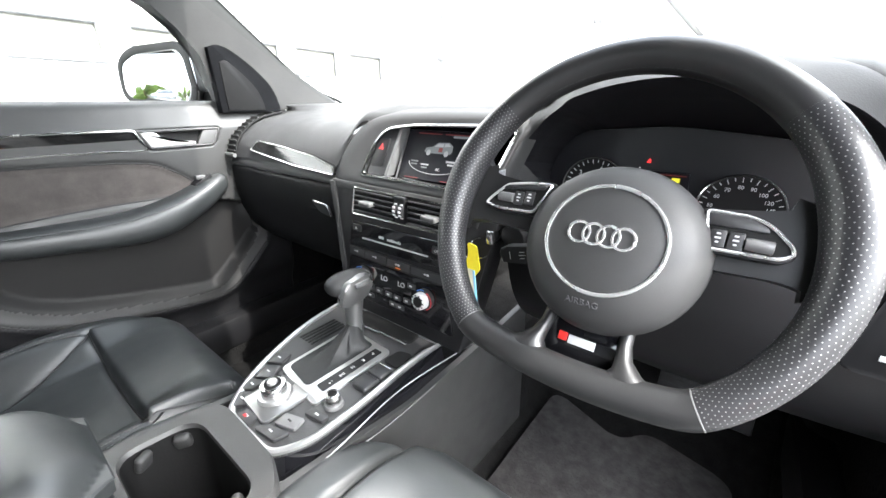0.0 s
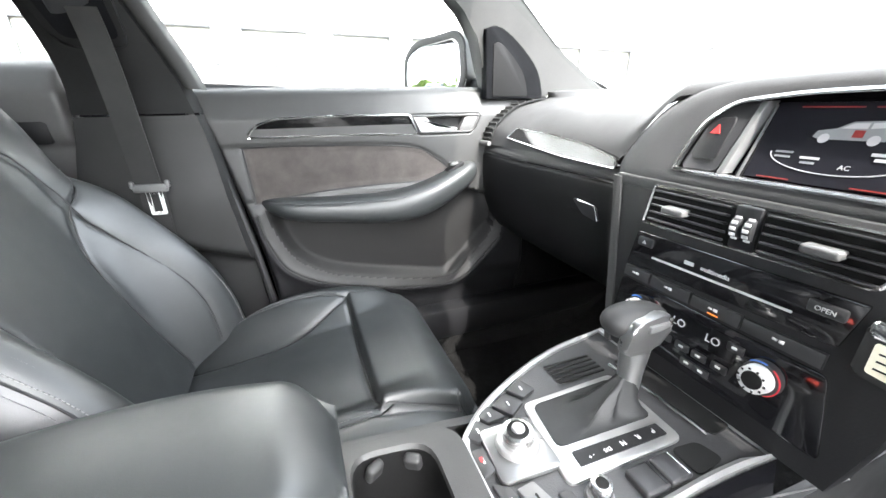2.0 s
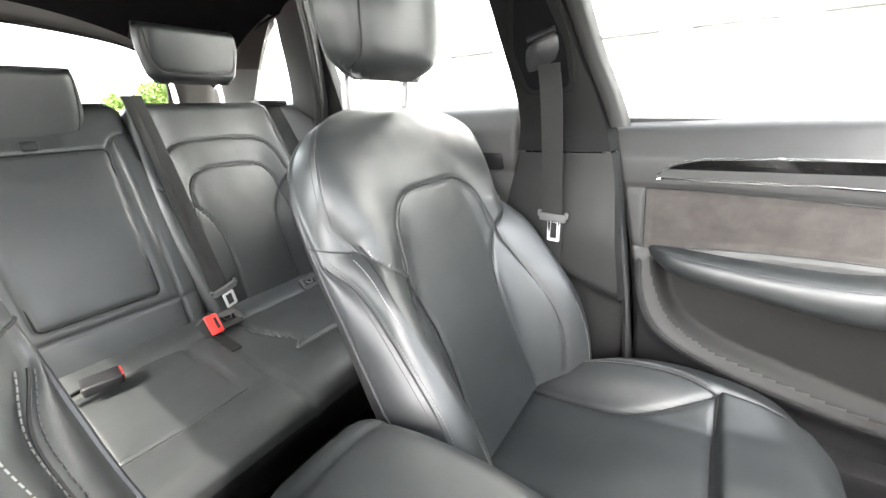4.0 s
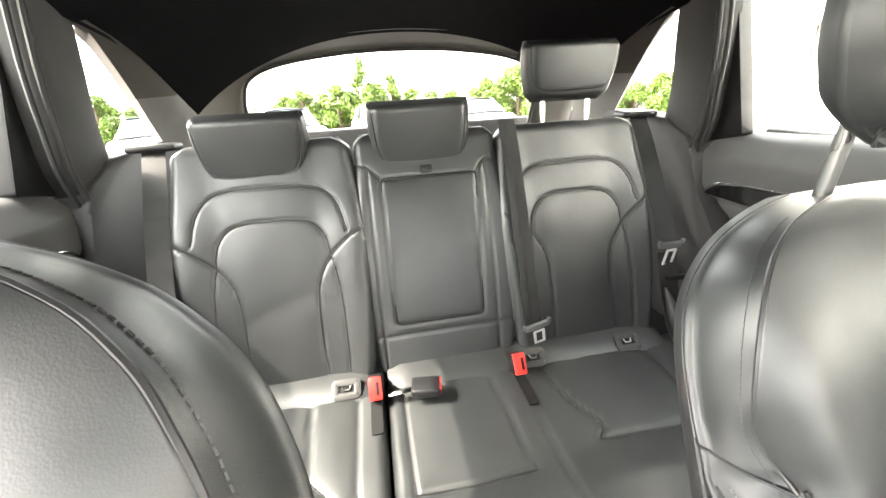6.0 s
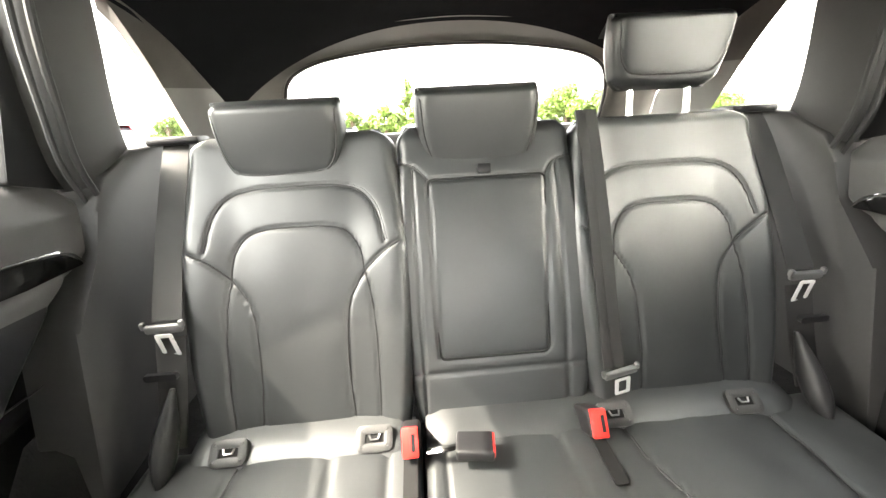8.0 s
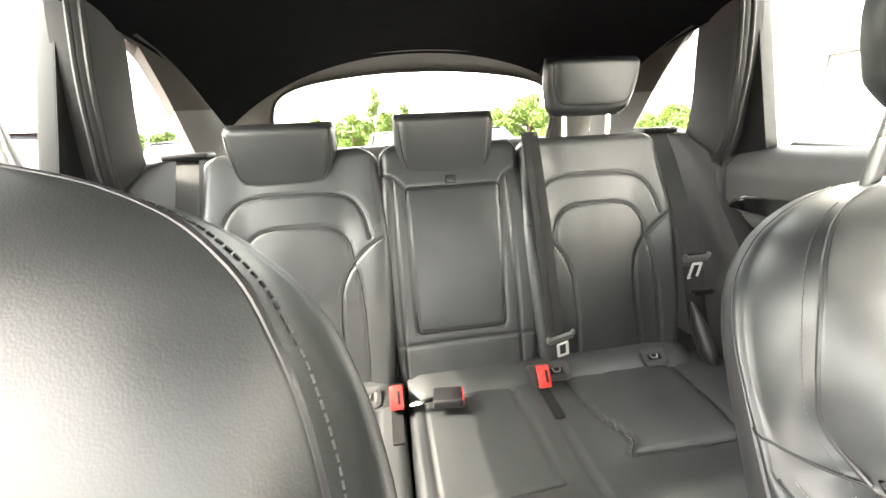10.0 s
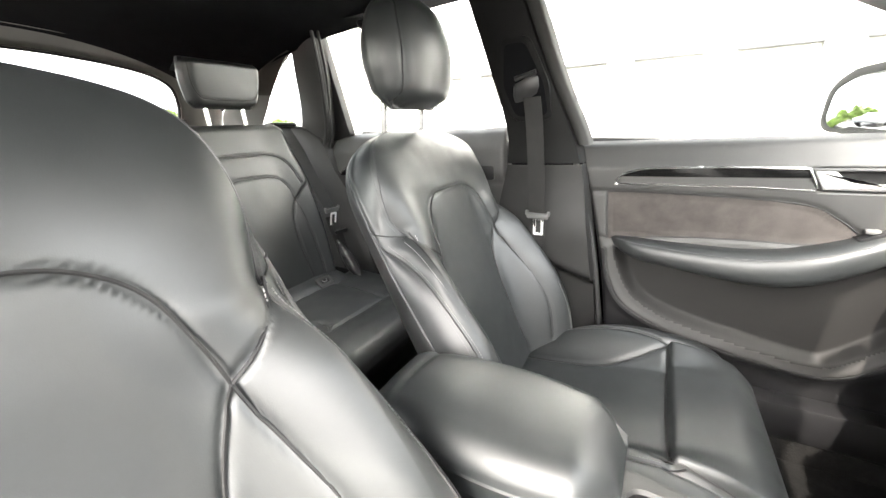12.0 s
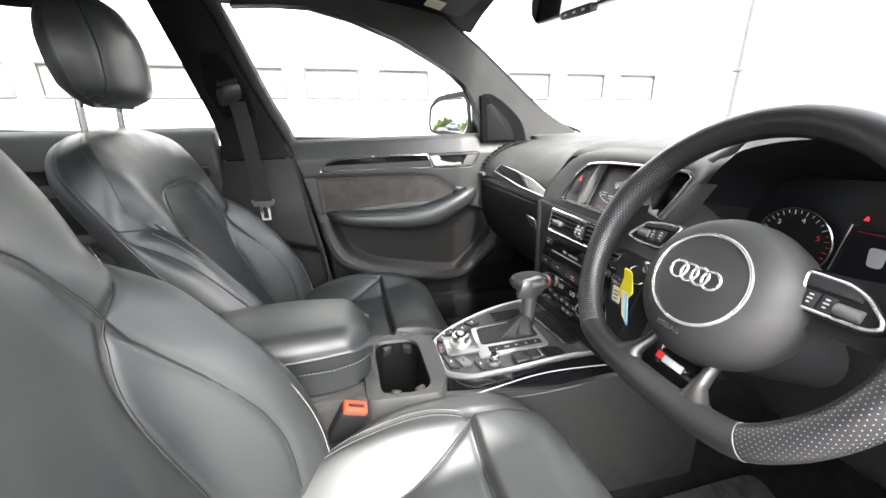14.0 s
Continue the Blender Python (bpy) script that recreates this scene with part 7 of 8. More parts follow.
# armrest
arm = thing("armrest", "black leather padded centre armrest, closed", "armrest", pose(0.002, -0.640, 0.551))
AW = fn((0, 0.074), (0.05, 0.084), (0.25, 0.087), (0.28, 0.080), (0.308, 0.058))
am = basis((0, 0, 0), (1, 0, 0), (0, 1, -0.02))
pad("armrest_cushion", arm, am, lambda v: -AW(v), AW, 0.0, 0.310, 60, 70, lambda u, v: 0.012 - 1.2 * u * u + 0.006 * np.sin(v / 0.3 * math.pi) - 2.0 * np.clip(v - 0.262, 0, 1) ** 1.5, -0.046, [[(-0.082, 0.04), (0.0, 0.036), (0.082, 0.04)]], (), rear=0.002, edge=0.035, ends=(0.03, 0.05), material=LEATHER, puff=0.003, groove=0.003, wrinkle=0.0006)
bm = bm_new()
ro = rounded([(-0.078, 0.01), (0.078, 0.01), (0.0865, 0.25), (0.062, 0.305), (-0.062, 0.305), (-0.0865, 0.25)], 0.03, 6)
slab(bm, ro, "z", -0.100, 0.058, None, 0.008)
part("armrest_base", bm, LEATHER, arm, "stitched leather underside")
line = [(p[0] * 1.006, p[1] * 1.002, -0.050) for p in ring_pts(ro, 90)]
stitches(arm, [line], THREAD, 0.0068, (0.0040, 0.0009))
stitches(arm, [[(x, y, -0.056) for x, y, z in line]], THREAD, 0.0068, (0.0040, 0.0009))

# belt buckle beside the driver's seat
def buckle(m, body, label, wide=1.0):
    b = thing("belt_buckle", label, "belt buckle", m, "belt buckles")
    q = bm_new()
    box(q, (0, 0, -0.020), (0.026 * wide, 0.044, 0.075), 0.006, seg=3)
    part("buckle_body", q, TRIM_DARK, b)
    q = bm_new()
    box(q, (0.0, 0, 0.0165), (0.022 * wide, 0.038 * wide, 0.012), 0.003)
    bt = part("release_button", q, body, b)
    q = bm_new()
    box(q, (-0.006 * (wide - 1) * 4, 0.0, 0.0225), (0.006, 0.026, 0.0012))
    part("buckle_slot", q, BLACK, bt)
    q = bm_new()
    box(q, (0, 0, -0.085), (0.010, 0.030, 0.08), 0.002)
    part("stem", q, BELT, b)
    return b


buckle(pose(0.146, -0.377, 0.447, -24, 14, 0), ORANGE, "black seat belt buckle with bright orange release button")
buckle(pose(-0.110, -0.47, 0.395, -20, -10, 0), RED, "black seat belt buckle with red release button beside the console")

# ---- doors ----
def door_panel(name, parent, outline_l, outline_r, z0, z1, face, seams, regions, mat, nu=130, nv=120):
    """A moulded door lining: u runs along the car, v is height, and the face looks into the cabin."""
    m = basis((-0.70, 0, 0), (0, 1, 0), (0, 0, 1))
    return pad(name, parent, m, outline_l, outline_r, z0, z1, nu, nv, face, -0.07, seams, regions, edge=0.012, ends=(0.02, 0.018), material=mat, shell=TRIM_DARK, puff=0.003, groove=0.004, seam_w=0.0035)


# door plastic darkened: the shade inside the pocket is put into the colour
POCKET_SHADED = material("shaded_pocket_plastic", (0.0105, 0.0102, 0.0100), 0.6, grain=0.14, grain_size=700, kind="cell", vary=0.08, spec=0.25)
# door plastic made paler: the light on the upturned lip is painted in
LIP_LIT = material("lit_lip_plastic", (0.042, 0.0415, 0.041), 0.55, grain=0.14, grain_size=700, kind="cell", vary=0.08, spec=0.35)
pdoor = thing("passenger_door", "dark grey closed car door with suede insert and black inlay", "car door")
insert_poly = dense([(-0.440, 0.716), (-0.30, 0.715), (-0.06, 0.702), (0.010, 0.672), (0.050, 0.640)], 24) + dense([(0.035, 0.625), (-0.03, 0.612), (-0.15, 0.612), (-0.30, 0.605), (-0.432, 0.590)], 20)
pocket = dense([(-0.418, 0.57), (-0.400, 0.505), (-0.360, 0.435), (-0.28, 0.385), (-0.15, 0.350), (0.020, 0.318), (0.075, 0.335), (0.130, 0.385), (0.185, 0.445)], 50)
pocket_poly = pocket + [(0.20, 0.55), (0.10, 0.58), (-0.1, 0.53), (-0.3, 0.56)]
lip = dense([(-0.436, 0.56), (-0.425, 0.49), (-0.385, 0.410), (-0.29, 0.355), (-0.15, 0.318), (0.025, 0.287), (0.090, 0.305), (0.15, 0.36), (0.21, 0.42)], 50)
EDGE = fn((0.16, -0.42), (0.35, -0.425), (0.60, -0.462), (0.80, -0.512), (0.86, -0.530))

hnd = rounded([(-0.054, 0.778), (0.142, 0.778), (0.118, 0.730), (-0.030, 0.731)], [0.003, 0.012, 0.012, 0.003], 4)


def door_face(u, v):
    d_in = inside(u, v, insert_poly)
    d_po = inside(u, v, pocket_poly)
    lipd = seg_dist(u, v, pocket)
    base = 0.006 - 0.38 * np.clip(v - 0.775, 0, 1) - 0.03 * smooth01((0.34 - v) / 0.1)
    h = base - 0.006 * d_in * smooth01(seg_dist(u, v, insert_poly + insert_poly[:1]) / 0.012)
    h = h - 0.020 * np.where(inside(u, v, hnd), smooth01(seg_dist(u, v, hnd + hnd[:1]) / 0.005), 0.0)
    h = h - 0.026 * np.where(d_po, smooth01(lipd / 0.030), 0.0)
    band = np.exp(-((seg_dist(u, v, lip) - 0.0) / 0.016) ** 2)
    return h + 0.008 * band * ~d_po


seams = [insert_poly + insert_poly[:1], lip, [(-0.49, 0.715), (-0.44, 0.716)], [(-0.455, 0.592), (-0.432, 0.590)]]
door_panel("door_lining", pdoor, lambda z: EDGE(z), lambda z: np.full(np.shape(z), 0.30), 0.20, 0.842, door_face, seams, [("suede_insert", ALCANTARA, lambda u, v: inside(u, v, insert_poly)), ("door_pocket", POCKET_SHADED, lambda u, v: inside(u, v, pocket_poly)), ("pocket_lip", LIP_LIT, lambda u, v: inside(u, v, lip + [(0.24, 0.52), (-0.436, 0.58)])), ("lower_lining", TRIM_DARK, lambda u, v: (v < 0.56) & ~inside(u, v, lip + [(0.24, 0.52), (-0.436, 0.58)]))], TRIM)
# inlay strip with chrome line, and the pull
strip = rounded([(-0.428, 0.737), (-0.405, 0.764), (-0.36, 0.777), (-0.20, 0.780), (-0.056, 0.778), (-0.032, 0.731), (-0.20, 0.736)], [0.004, 0.012, 0.03, 0.0, 0.003, 0.003, 0.0], 5)
bm = bm_new()
slab(bm, strip, "x", -0.700, 0.013, lambda a, b: 0.2 * (b - 0.778), 0.002)
ins = part("inlay", bm, WOOD, pdoor, "high-gloss black inlay strip")
bm = bm_new()
tube(bm, [(-0.6845 + 0.2 * (z - 0.778), y, z) for y, z in ring_pts(strip, 90)], 0.0027, 6, close=True)
part("chrome_line", bm, CHROME, ins, "chrome line")
bm = bm_new()
rim(bm, hnd, "x", -0.708, 0.022, 0.0075)
part("handle_frame", bm, DOOR_TRIM_LIT, pdoor)
bm = bm_new()
slab(bm, [(y * 0.985 + 0.001, (z - 0.7545) * 0.9 + 0.7545) for y, z in hnd], "x", -0.708, 0.004)
part("handle_cup", bm, BLACK, pdoor)
bm = bm_new()
lev = rounded([(-0.046, 0.773), (-0.014, 0.773), (0.004, 0.753), (0.024, 0.7470), (0.072, 0.7450), (0.075, 0.7375), (-0.026, 0.7375)], 0.004, 4)
slab(bm, lev, "x", -0.703, 0.014, None, 0.003)
part("door_handle", bm, material("satin_handle_metal", (0.62, 0.62, 0.61), 0.32, 0.3, rough_vary=0.05), pdoor, "satin silver door handle")
bm = bm_new()
slab(bm, rounded([(0.096, 0.771), (0.133, 0.771), (0.113, 0.737), (0.077, 0.737)], 0.004), "x", -0.704, 0.016, None, 0.002)
part("lock_field", bm, DOOR_TRIM_LIT, pdoor)
# armrest: a padded roll that rises to the switch at its front end
bm = bm_new()
rows = []
ctr = spline([(-0.425, 0.588), (-0.36, 0.572), (-0.25, 0.562), (-0.12, 0.555), (-0.03, 0.568), (0.05, 0.600), (0.105, 0.626), (0.135, 0.637)], 44)
for i, p in enumerate(ctr):
    t = i / 43
    hh = float(fn((0, 0.008), (0.06, 0.018), (0.3, 0.032), (0.55, 0.042), (0.75, 0.036), (0.92, 0.022), (1, 0.006))(t))
    ww = float(fn((0, 0.012), (0.08, 0.040), (0.3, 0.066), (0.6, 0.072), (0.85, 0.050), (0.95, 0.034), (1, 0.010))(t))
    row = []
    for q in np.linspace(0, 2 * math.pi, 29)[:-1]:
        cq, sq = math.cos(q), math.sin(q)
        e = 0.7
        row.append((-0.712 + ww * (0.35 + 0.75 * abs(cq) ** e * (1 if cq > 0 else -1)), p[0], p[1] + hh * abs(sq) ** e * (1 if sq > 0 else -1)))
    rows.append(row)
vs = grid(bm, rows, close_u=True)
cap(bm, vs[0])
cap(bm, vs[-1])
ar = part("door_armrest", bm, LEATHER, pdoor, "black leather padded door armrest", angle=60)
bm = bm_new()
tube(bm, [(r[3][0] + 0.001, r[3][1], r[3][2]) for r in rows[2:36]], 0.001, 5)
part("armrest_seam", bm, THREAD_DARK, ar)
bm = bm_new()
slab(bm, rounded([(0.046, -0.018), (0.098, -0.014), (0.098, 0.014), (0.046, 0.018)], 0.006), "z", 0.0, 0.008, None, 0.002)
bmesh.ops.transform(bm, matrix=Matrix.Translation((-0.686, 0.0, 0.611)) @ pose(0, 0, 0, 24, 0, 0) @ Matrix(((0, 1, 0, 0), (1, 0, 0, 0), (0, 0, 1, 0), (0, 0, 0, 1))), verts=bm.verts)
sp = part("switch_plate", bm, TRIM_DARK, ar)
bm = bm_new()
box(bm, (-0.686, 0.062, 0.652), (0.014, 0.024, 0.010), 0.003, None)
part("window_switch", bm, GREYBTN, sp, "grey window switch")
# window seals, sill top and glass of the doors
for sx in (-1, 1):
    for y0, y1, z0, z1 in ((-0.515, 0.20, 0.842, 0.815), (-1.285, -0.715, 0.886, 0.862)):
        if sx > 0 and y1 > 0:
            continue
        bm = bm_new()
        tube(bm, [(sx * 0.742, y, z0 + (z1 - z0) * (y - y0) / (y1 - y0)) for y in np.linspace(y0, y1, 10)], 0.011, 8)
        structure("trim_window_seal_" + ("left" if sx < 0 else "right") + ("_front" if y1 > 0 else "_rear"), bm, RUBBER, "black rubber seal along the window's foot", "window seal")
bm = wall_prism([(-0.515, 0.835), (-0.605, 1.20), (-0.40, 1.215), (-0.15, 1.14), (0.033, 1.045), (0.10, 1.0), (0.17, 0.812)], -1, -0.012, 0.004, 0)
g = structure("window_door_1", bm, CLEAR, "clear side window of the passenger door, closed", "window")
g.visible_shadow = False
for sx in (-1, 1):
    bm = wall_prism([(-0.71, 0.86), (-0.78, 1.21), (-1.33, 1.20), (-1.33, 0.885)], sx, -0.012, 0.004, 0)
    g = structure("window_door_2" if sx < 0 else "window_door_3", bm, CLEAR, "clear side window of a rear door, closed", "window")
    g.visible_shadow = False
# black gap between door and pillar
bm = bm_new()
tube(bm, [(-0.672, float(EDGE(z)) - 0.010, z) for z in np.linspace(0.22, 0.835, 16)], 0.0075, 8)
part("door_seal", bm, RUBBER, pdoor, "black rubber door seal")

# triangular cover and outside mirror
# black border round the cover stands in for a shaded gap
bm = wall_prism(dense_line([(0.132, 0.968), (0.165, 0.974), (0.222, 0.944), (0.285, 0.893), (0.316, 0.845), (0.322, 0.812)], 18) + [(0.152, 0.812)], -1, 0.054, 0.03, 0.004)
tri_ = part("triangle_shade_border", bm, HEADLINER, pdoor)
bm = wall_prism(dense_line([(0.156, 0.935), (0.172, 0.940), (0.205, 0.918), (0.246, 0.880), (0.268, 0.843), (0.272, 0.818)], 18) + [(0.168, 0.818)], -1, 0.058, 0.006, 0.002)
part("triangle_cover", bm, PILLAR, tri_)
mir = thing("wing_mirror", "black outside mirror with a bright edge on the passenger's side", "wing mirror", Matrix.Translation((-0.952, 0.112, 0.908)) @ pose(0, 0, 0, 0, 0, 23))
ov = rounded([(-0.105, -0.050), (0.085, -0.066), (0.105, -0.030), (0.098, 0.045), (0.075, 0.066), (-0.055, 0.058), (-0.098, 0.030)], 0.03, 6)
ov = [(1.36 * a, 1.36 * b) for a, b in ov]
bm = bm_new()
rows = []
for d, k in ((0.0, 1.0), (-0.012, 1.02), (0.03, 1.0), (0.06, 0.92), (0.085, 0.72), (0.095, 0.4)):
    rows.append([(p[0] * k, d, p[1] * k) for p in ov])
vs = grid(bm, rows[1:], close_u=True)
cap(bm, vs[-1])
part("housing", bm, MIRROR_BLACK, mir, "black painted mirror housing", angle=50)
bm = bm_new()
rim(bm, ov, "y", -0.012, -0.006, 0.019)
part("housing_edge", bm, MIRROR_BLACK, mir)
bm = bm_new()
rim(bm, [(p[0] * 0.86, p[1] * 0.80) for p in ov], "y", -0.010, -0.004, 0.004)
part("bright_edge", bm, SILVER, mir, "bright silver edge")
bm = bm_new()
rows = [[(p[0] * k, -0.012 + ((p[0] * k) ** 2 + (p[1] * k) ** 2) / 2.0, p[1] * k) for p in ov] for k in (0.85, 0.7, 0.55, 0.4, 0.25, 0.12, 0.02)]
vs = grid(bm, rows, close_u=True)
cap(bm, vs[-1])
bmesh.ops.transform(bm, matrix=pose(0, 0, 0, -3.5, 0, 7), verts=bm.verts)
part("mirror_glass", bm, MIRROR, mir, "mirror glass")
bm = bm_new()
box(bm, (0.15, 0.030, -0.055), (0.12, 0.05, 0.035), 0.012)
part("mirror_foot", bm, MIRROR_BLACK, mir)

# rear doors
for sx in (-1, 1):
    rd = thing("rear_door", "dark grey closed rear car door with black inlay", "car door", None if sx < 0 else Matrix.Diagonal((-1, 1, 1, 1)), "rear doors")
    RE = fn((0.20, -1.10), (0.45, -1.13), (0.60, -1.19), (0.695, -1.29), (0.77, -1.375), (0.82, -1.395), (0.888, -1.362))
    ip = rounded([(-1.330, 0.705), (-0.78, 0.705), (-0.78, 0.590), (-1.270, 0.585)], 0.02, 5)
    m = basis((-0.70, 0, 0), (0, 1, 0), (0, 0, 1))
    pad("door_lining", rd, m, lambda z: RE(z), lambda z: np.full(np.shape(z), -0.715), 0.20, 0.888, 90, 90, lambda u, v: 0.012 + 0.012 * smooth01((v - 0.72) / 0.05) - 0.5 * np.clip(v - 0.83, 0, 1) - 0.05 * smooth01((0.56 - v) / 0.05), -0.06, [ip + ip[:1], [(-1.37, 0.735), (-0.72, 0.735)]], [("door_insert", TRIM_DARK, lambda u, v: inside(u, v, ip))], edge=0.015, ends=(0.02, 0.02), material=DOOR_TRIM_LIT, shell=TRIM_DARK, puff=0.004, groove=0.004)
    st = rounded([(-1.352, 0.748), (-1.325, 0.772), (-1.25, 0.780), (-0.86, 0.784), (-0.86, 0.742), (-1.25, 0.742)], [0.004, 0.01, 0.02, 0.0, 0.0, 0.0], 4)
    bm = bm_new()
    slab(bm, st, "x", -0.684, 0.012, None, 0.002)
    il = part("inlay", bm, WOOD, rd, "high-gloss black inlay strip")
    bm = bm_new()
    tube(bm, [(-0.672, y, z) for y, z in spline([(-1.352, 0.749), (-1.325, 0.773), (-1.25, 0.781), (-0.86, 0.785)], 20)], 0.0022, 6)
    part("chrome_line", bm, CHROME, il, "chrome line")
    bm = bm_new()
    slab(bm, rounded([(-0.84, 0.782), (-0.75, 0.782), (-0.75, 0.742), (-0.83, 0.742)], 0.006), "x", -0.682, 0.010, None, 0.002)
    part("door_handle", bm, TRIM_DARK, rd)
    bm = bm_new()
    lean = lambda a, b: -(side_x(b) - 0.035)
    slab(bm, rounded([(-1.298, 0.884), (-1.312, 1.205), (-1.33, 1.205), (-1.40, 0.93), (-1.41, 0.86)], 0.006), "x", 0.0, -0.03, lean, 0.003)
    part("window_frame", bm, TRIM_DARK, rd)

# ---- belts ----
def ribbon(parent, name, pts, width, across, m, thick=0.0014):
    """A strap along a path; across: the direction of its width."""
    bm = bm_new()
    rows = []
    for i, p in enumerate(pts):
        p = Vector(p)
        a = Vector(across[i] if isinstance(across, list) else across).normalized()
        t = (Vector(pts[min(i + 1, len(pts) - 1)]) - Vector(pts[max(i - 1, 0)])).normalized()
        n = t.cross(a).normalized() * thick
        rows.append([p - a * width / 2 - n, p - a * width / 4 - n * 1.5, p + a * width / 4 - n * 1.5, p + a * width / 2 - n, p + a * width / 2 + n, p - a * width / 2 + n])
    vs = grid(bm, rows, close_u=True)
    cap(bm, vs[0])
    cap(bm, vs[-1])
    return part(name, bm, m, parent, angle=60)


def tongue(parent, m):
    b = bm_new()
    box(b, (0, 0, 0), (0.060, 0.010, 0.016), 0.004, m)
    for s in (-1, 1):
        box(b, (s * 0.030, 0, 0.007), (0.008, 0.009, 0.014), 0.003, m)
    t = part("tongue_grip", b, GREYBTN, parent)
    b = bm_new()
    rim(b, rounded([(-0.014, -0.054), (0.014, -0.054), (0.014, -0.006), (-0.014, -0.006)], 0.004, 3), "y", 0.007, 0.002, 0.0066)
    bmesh.ops.transform(b, matrix=m, verts=b.verts)
    part("metal_tongue", b, TONGUE, t, "bright metal tongue")
    return t


# passenger's belt on the centre pillar
fb = thing("seat_belt", "black seat belt hanging from its guide on the pillar", "seat belt")
BX = -0.612
ribbon(fb, "strap", spline([(BX + 0.022, -0.618, 0.955), (BX + 0.018, -0.612, 0.90), (BX + 0.014, -0.606, 0.80), (BX + 0.012, -0.602, 0.70), (BX + 0.010, -0.600, 0.655)], 16), 0.044, (0.12, 1, 0), BELT)
ribbon(fb, "lower_strap", spline([(BX + 0.004, -0.600, 0.655), (BX - 0.002, -0.605, 0.5), (BX - 0.02, -0.62, 0.35)], 10), 0.044, (0.12, 1, 0), BELT)
tongue(fb, Matrix.Translation((BX + 0.014, -0.598, 0.660)) @ pose(0, 0, 0, 0, 0, 82))
bm = bm_new()
slab(bm, rounded([(-0.575, 0.900), (-0.672, 0.900), (-0.705, 0.985), (-0.695, 1.09), (-0.625, 1.09), (-0.580, 0.985)], 0.02, 5), "x", -0.655, 0.022, lambda a, b: 0.24 * max(0.0, b - 0.84), 0.006)
gd = part("guide_cover", bm, PILLAR, fb)
bm = bm_new()
slab(bm, rounded([(-0.583, 0.912), (-0.664, 0.912), (-0.692, 0.985), (-0.684, 1.075), (-0.634, 1.075), (-0.592, 0.985)], 0.015, 4), "x", -0.632, 0.002, lambda a, b: 0.24 * max(0.0, b - 0.84))
part("guide_recess", bm, HEADLINER, gd)
bm = bm_new()
rows = []
for z, w, d in ((0.948, 0.026, 0.010), (0.955, 0.034, 0.020), (0.972, 0.036, 0.026), (0.990, 0.034, 0.026), (0.997, 0.030, 0.022), (1.000, 0.022, 0.012)):
    rows.append([(BX - 0.006 + 0.24 * (z - 0.95) + d * max(0.0, math.sin(q)) ** 0.6, -0.634 + w * math.cos(q), z + 0.010 * math.cos(q)) for q in np.linspace(0, math.pi, 17)])
vs = grid(bm, rows)
part("belt_guide", bm, BUTTON, fb, angle=50)
bm = bm_new()
tube(bm, [(BX + 0.026, -0.634 + y, 1.004 + 0.24 * y) for y in np.linspace(-0.026, 0.026, 9)], 0.0055, 8)
part("guide_bar", bm, BUTTON, fb)

# rear belts at the sides
for sx, x in ((1, 0.558), (-1, -0.572)):
    rb = thing("rear_seat_belt", "black rear seat belt hanging beside the bench", "seat belt", None, "rear seat belts")
    ribbon(rb, "strap", spline([(x + sx * 0.02, -1.52, 0.925), (x + sx * 0.008, -1.46, 0.86), (x, -1.38, 0.74), (x - sx * 0.012, -1.315, 0.65)], 18), 0.046, (1, 0.10 * sx, 0), BELT)
    ribbon(rb, "lower_strap", spline([(x - sx * 0.012, -1.312, 0.62), (x - sx * 0.004, -1.29, 0.52), (x + sx * 0.01, -1.27, 0.43)], 10), 0.046, (1, 0.1 * sx, 0), BELT)
    tongue(rb, Matrix.Translation((x - sx * 0.012, -1.303, 0.642)) @ pose(0, 0, 0, -12, 0, 0))
    bm = bm_new()
    slab(bm, rounded([(-0.026, -0.006), (0.026, -0.006), (0.026, 0.006), (-0.026, 0.006)], 0.005), "y", -0.004, 0.008)
    bmesh.ops.translate(bm, vec=(x, -1.283, 0.565), verts=bm.verts)
    part("belt_stop", bm, TRIM_DARK, rb)
    bm = bm_new()
    box(bm, (x + sx * 0.02, -1.53, 0.932), (0.10, 0.05, 0.016), 0.006)
    part("belt_outlet", bm, TRIM_DARK, rb)
    bm = bm_new()
    tube(bm, spline([(sx * 0.548, -1.285, 0.54), (sx * 0.556, -1.25, 0.47), (sx * 0.552, -1.205, 0.415)], 8), [0.003, 0.007, 0.011, 0.014, 0.015, 0.015, 0.012, 0.006], 12, flat=1.5)
    part("bolster_side", bm, TRIM_DARK, rb)
# middle belt lying on the backrest
mb = thing("middle_seat_belt", "black middle seat belt lying down the backrest", "seat belt", None, "rear seat belts")
pts = []
for t in np.linspace(0, 1, 18):
    z = 0.945 - t * 0.452
    pts.append((-0.197 - 0.018 * t, -1.283 - 0.323 * (z - 0.41) + 0.020 + 0.005 * math.sin(t * 5), z))
ribbon(mb, "strap", pts, 0.040, (1, 0, 0), BELT)
ribbon(mb, "strap_fold", [(p[0] + 0.012, p[1] + 0.004, p[2]) for p in pts], 0.018, (1, 0.1, 0), BELT)
tongue(mb, Matrix.Translation((-0.215, -1.272, 0.498)) @ pose(0, 0, 0, -18, 14, 0))
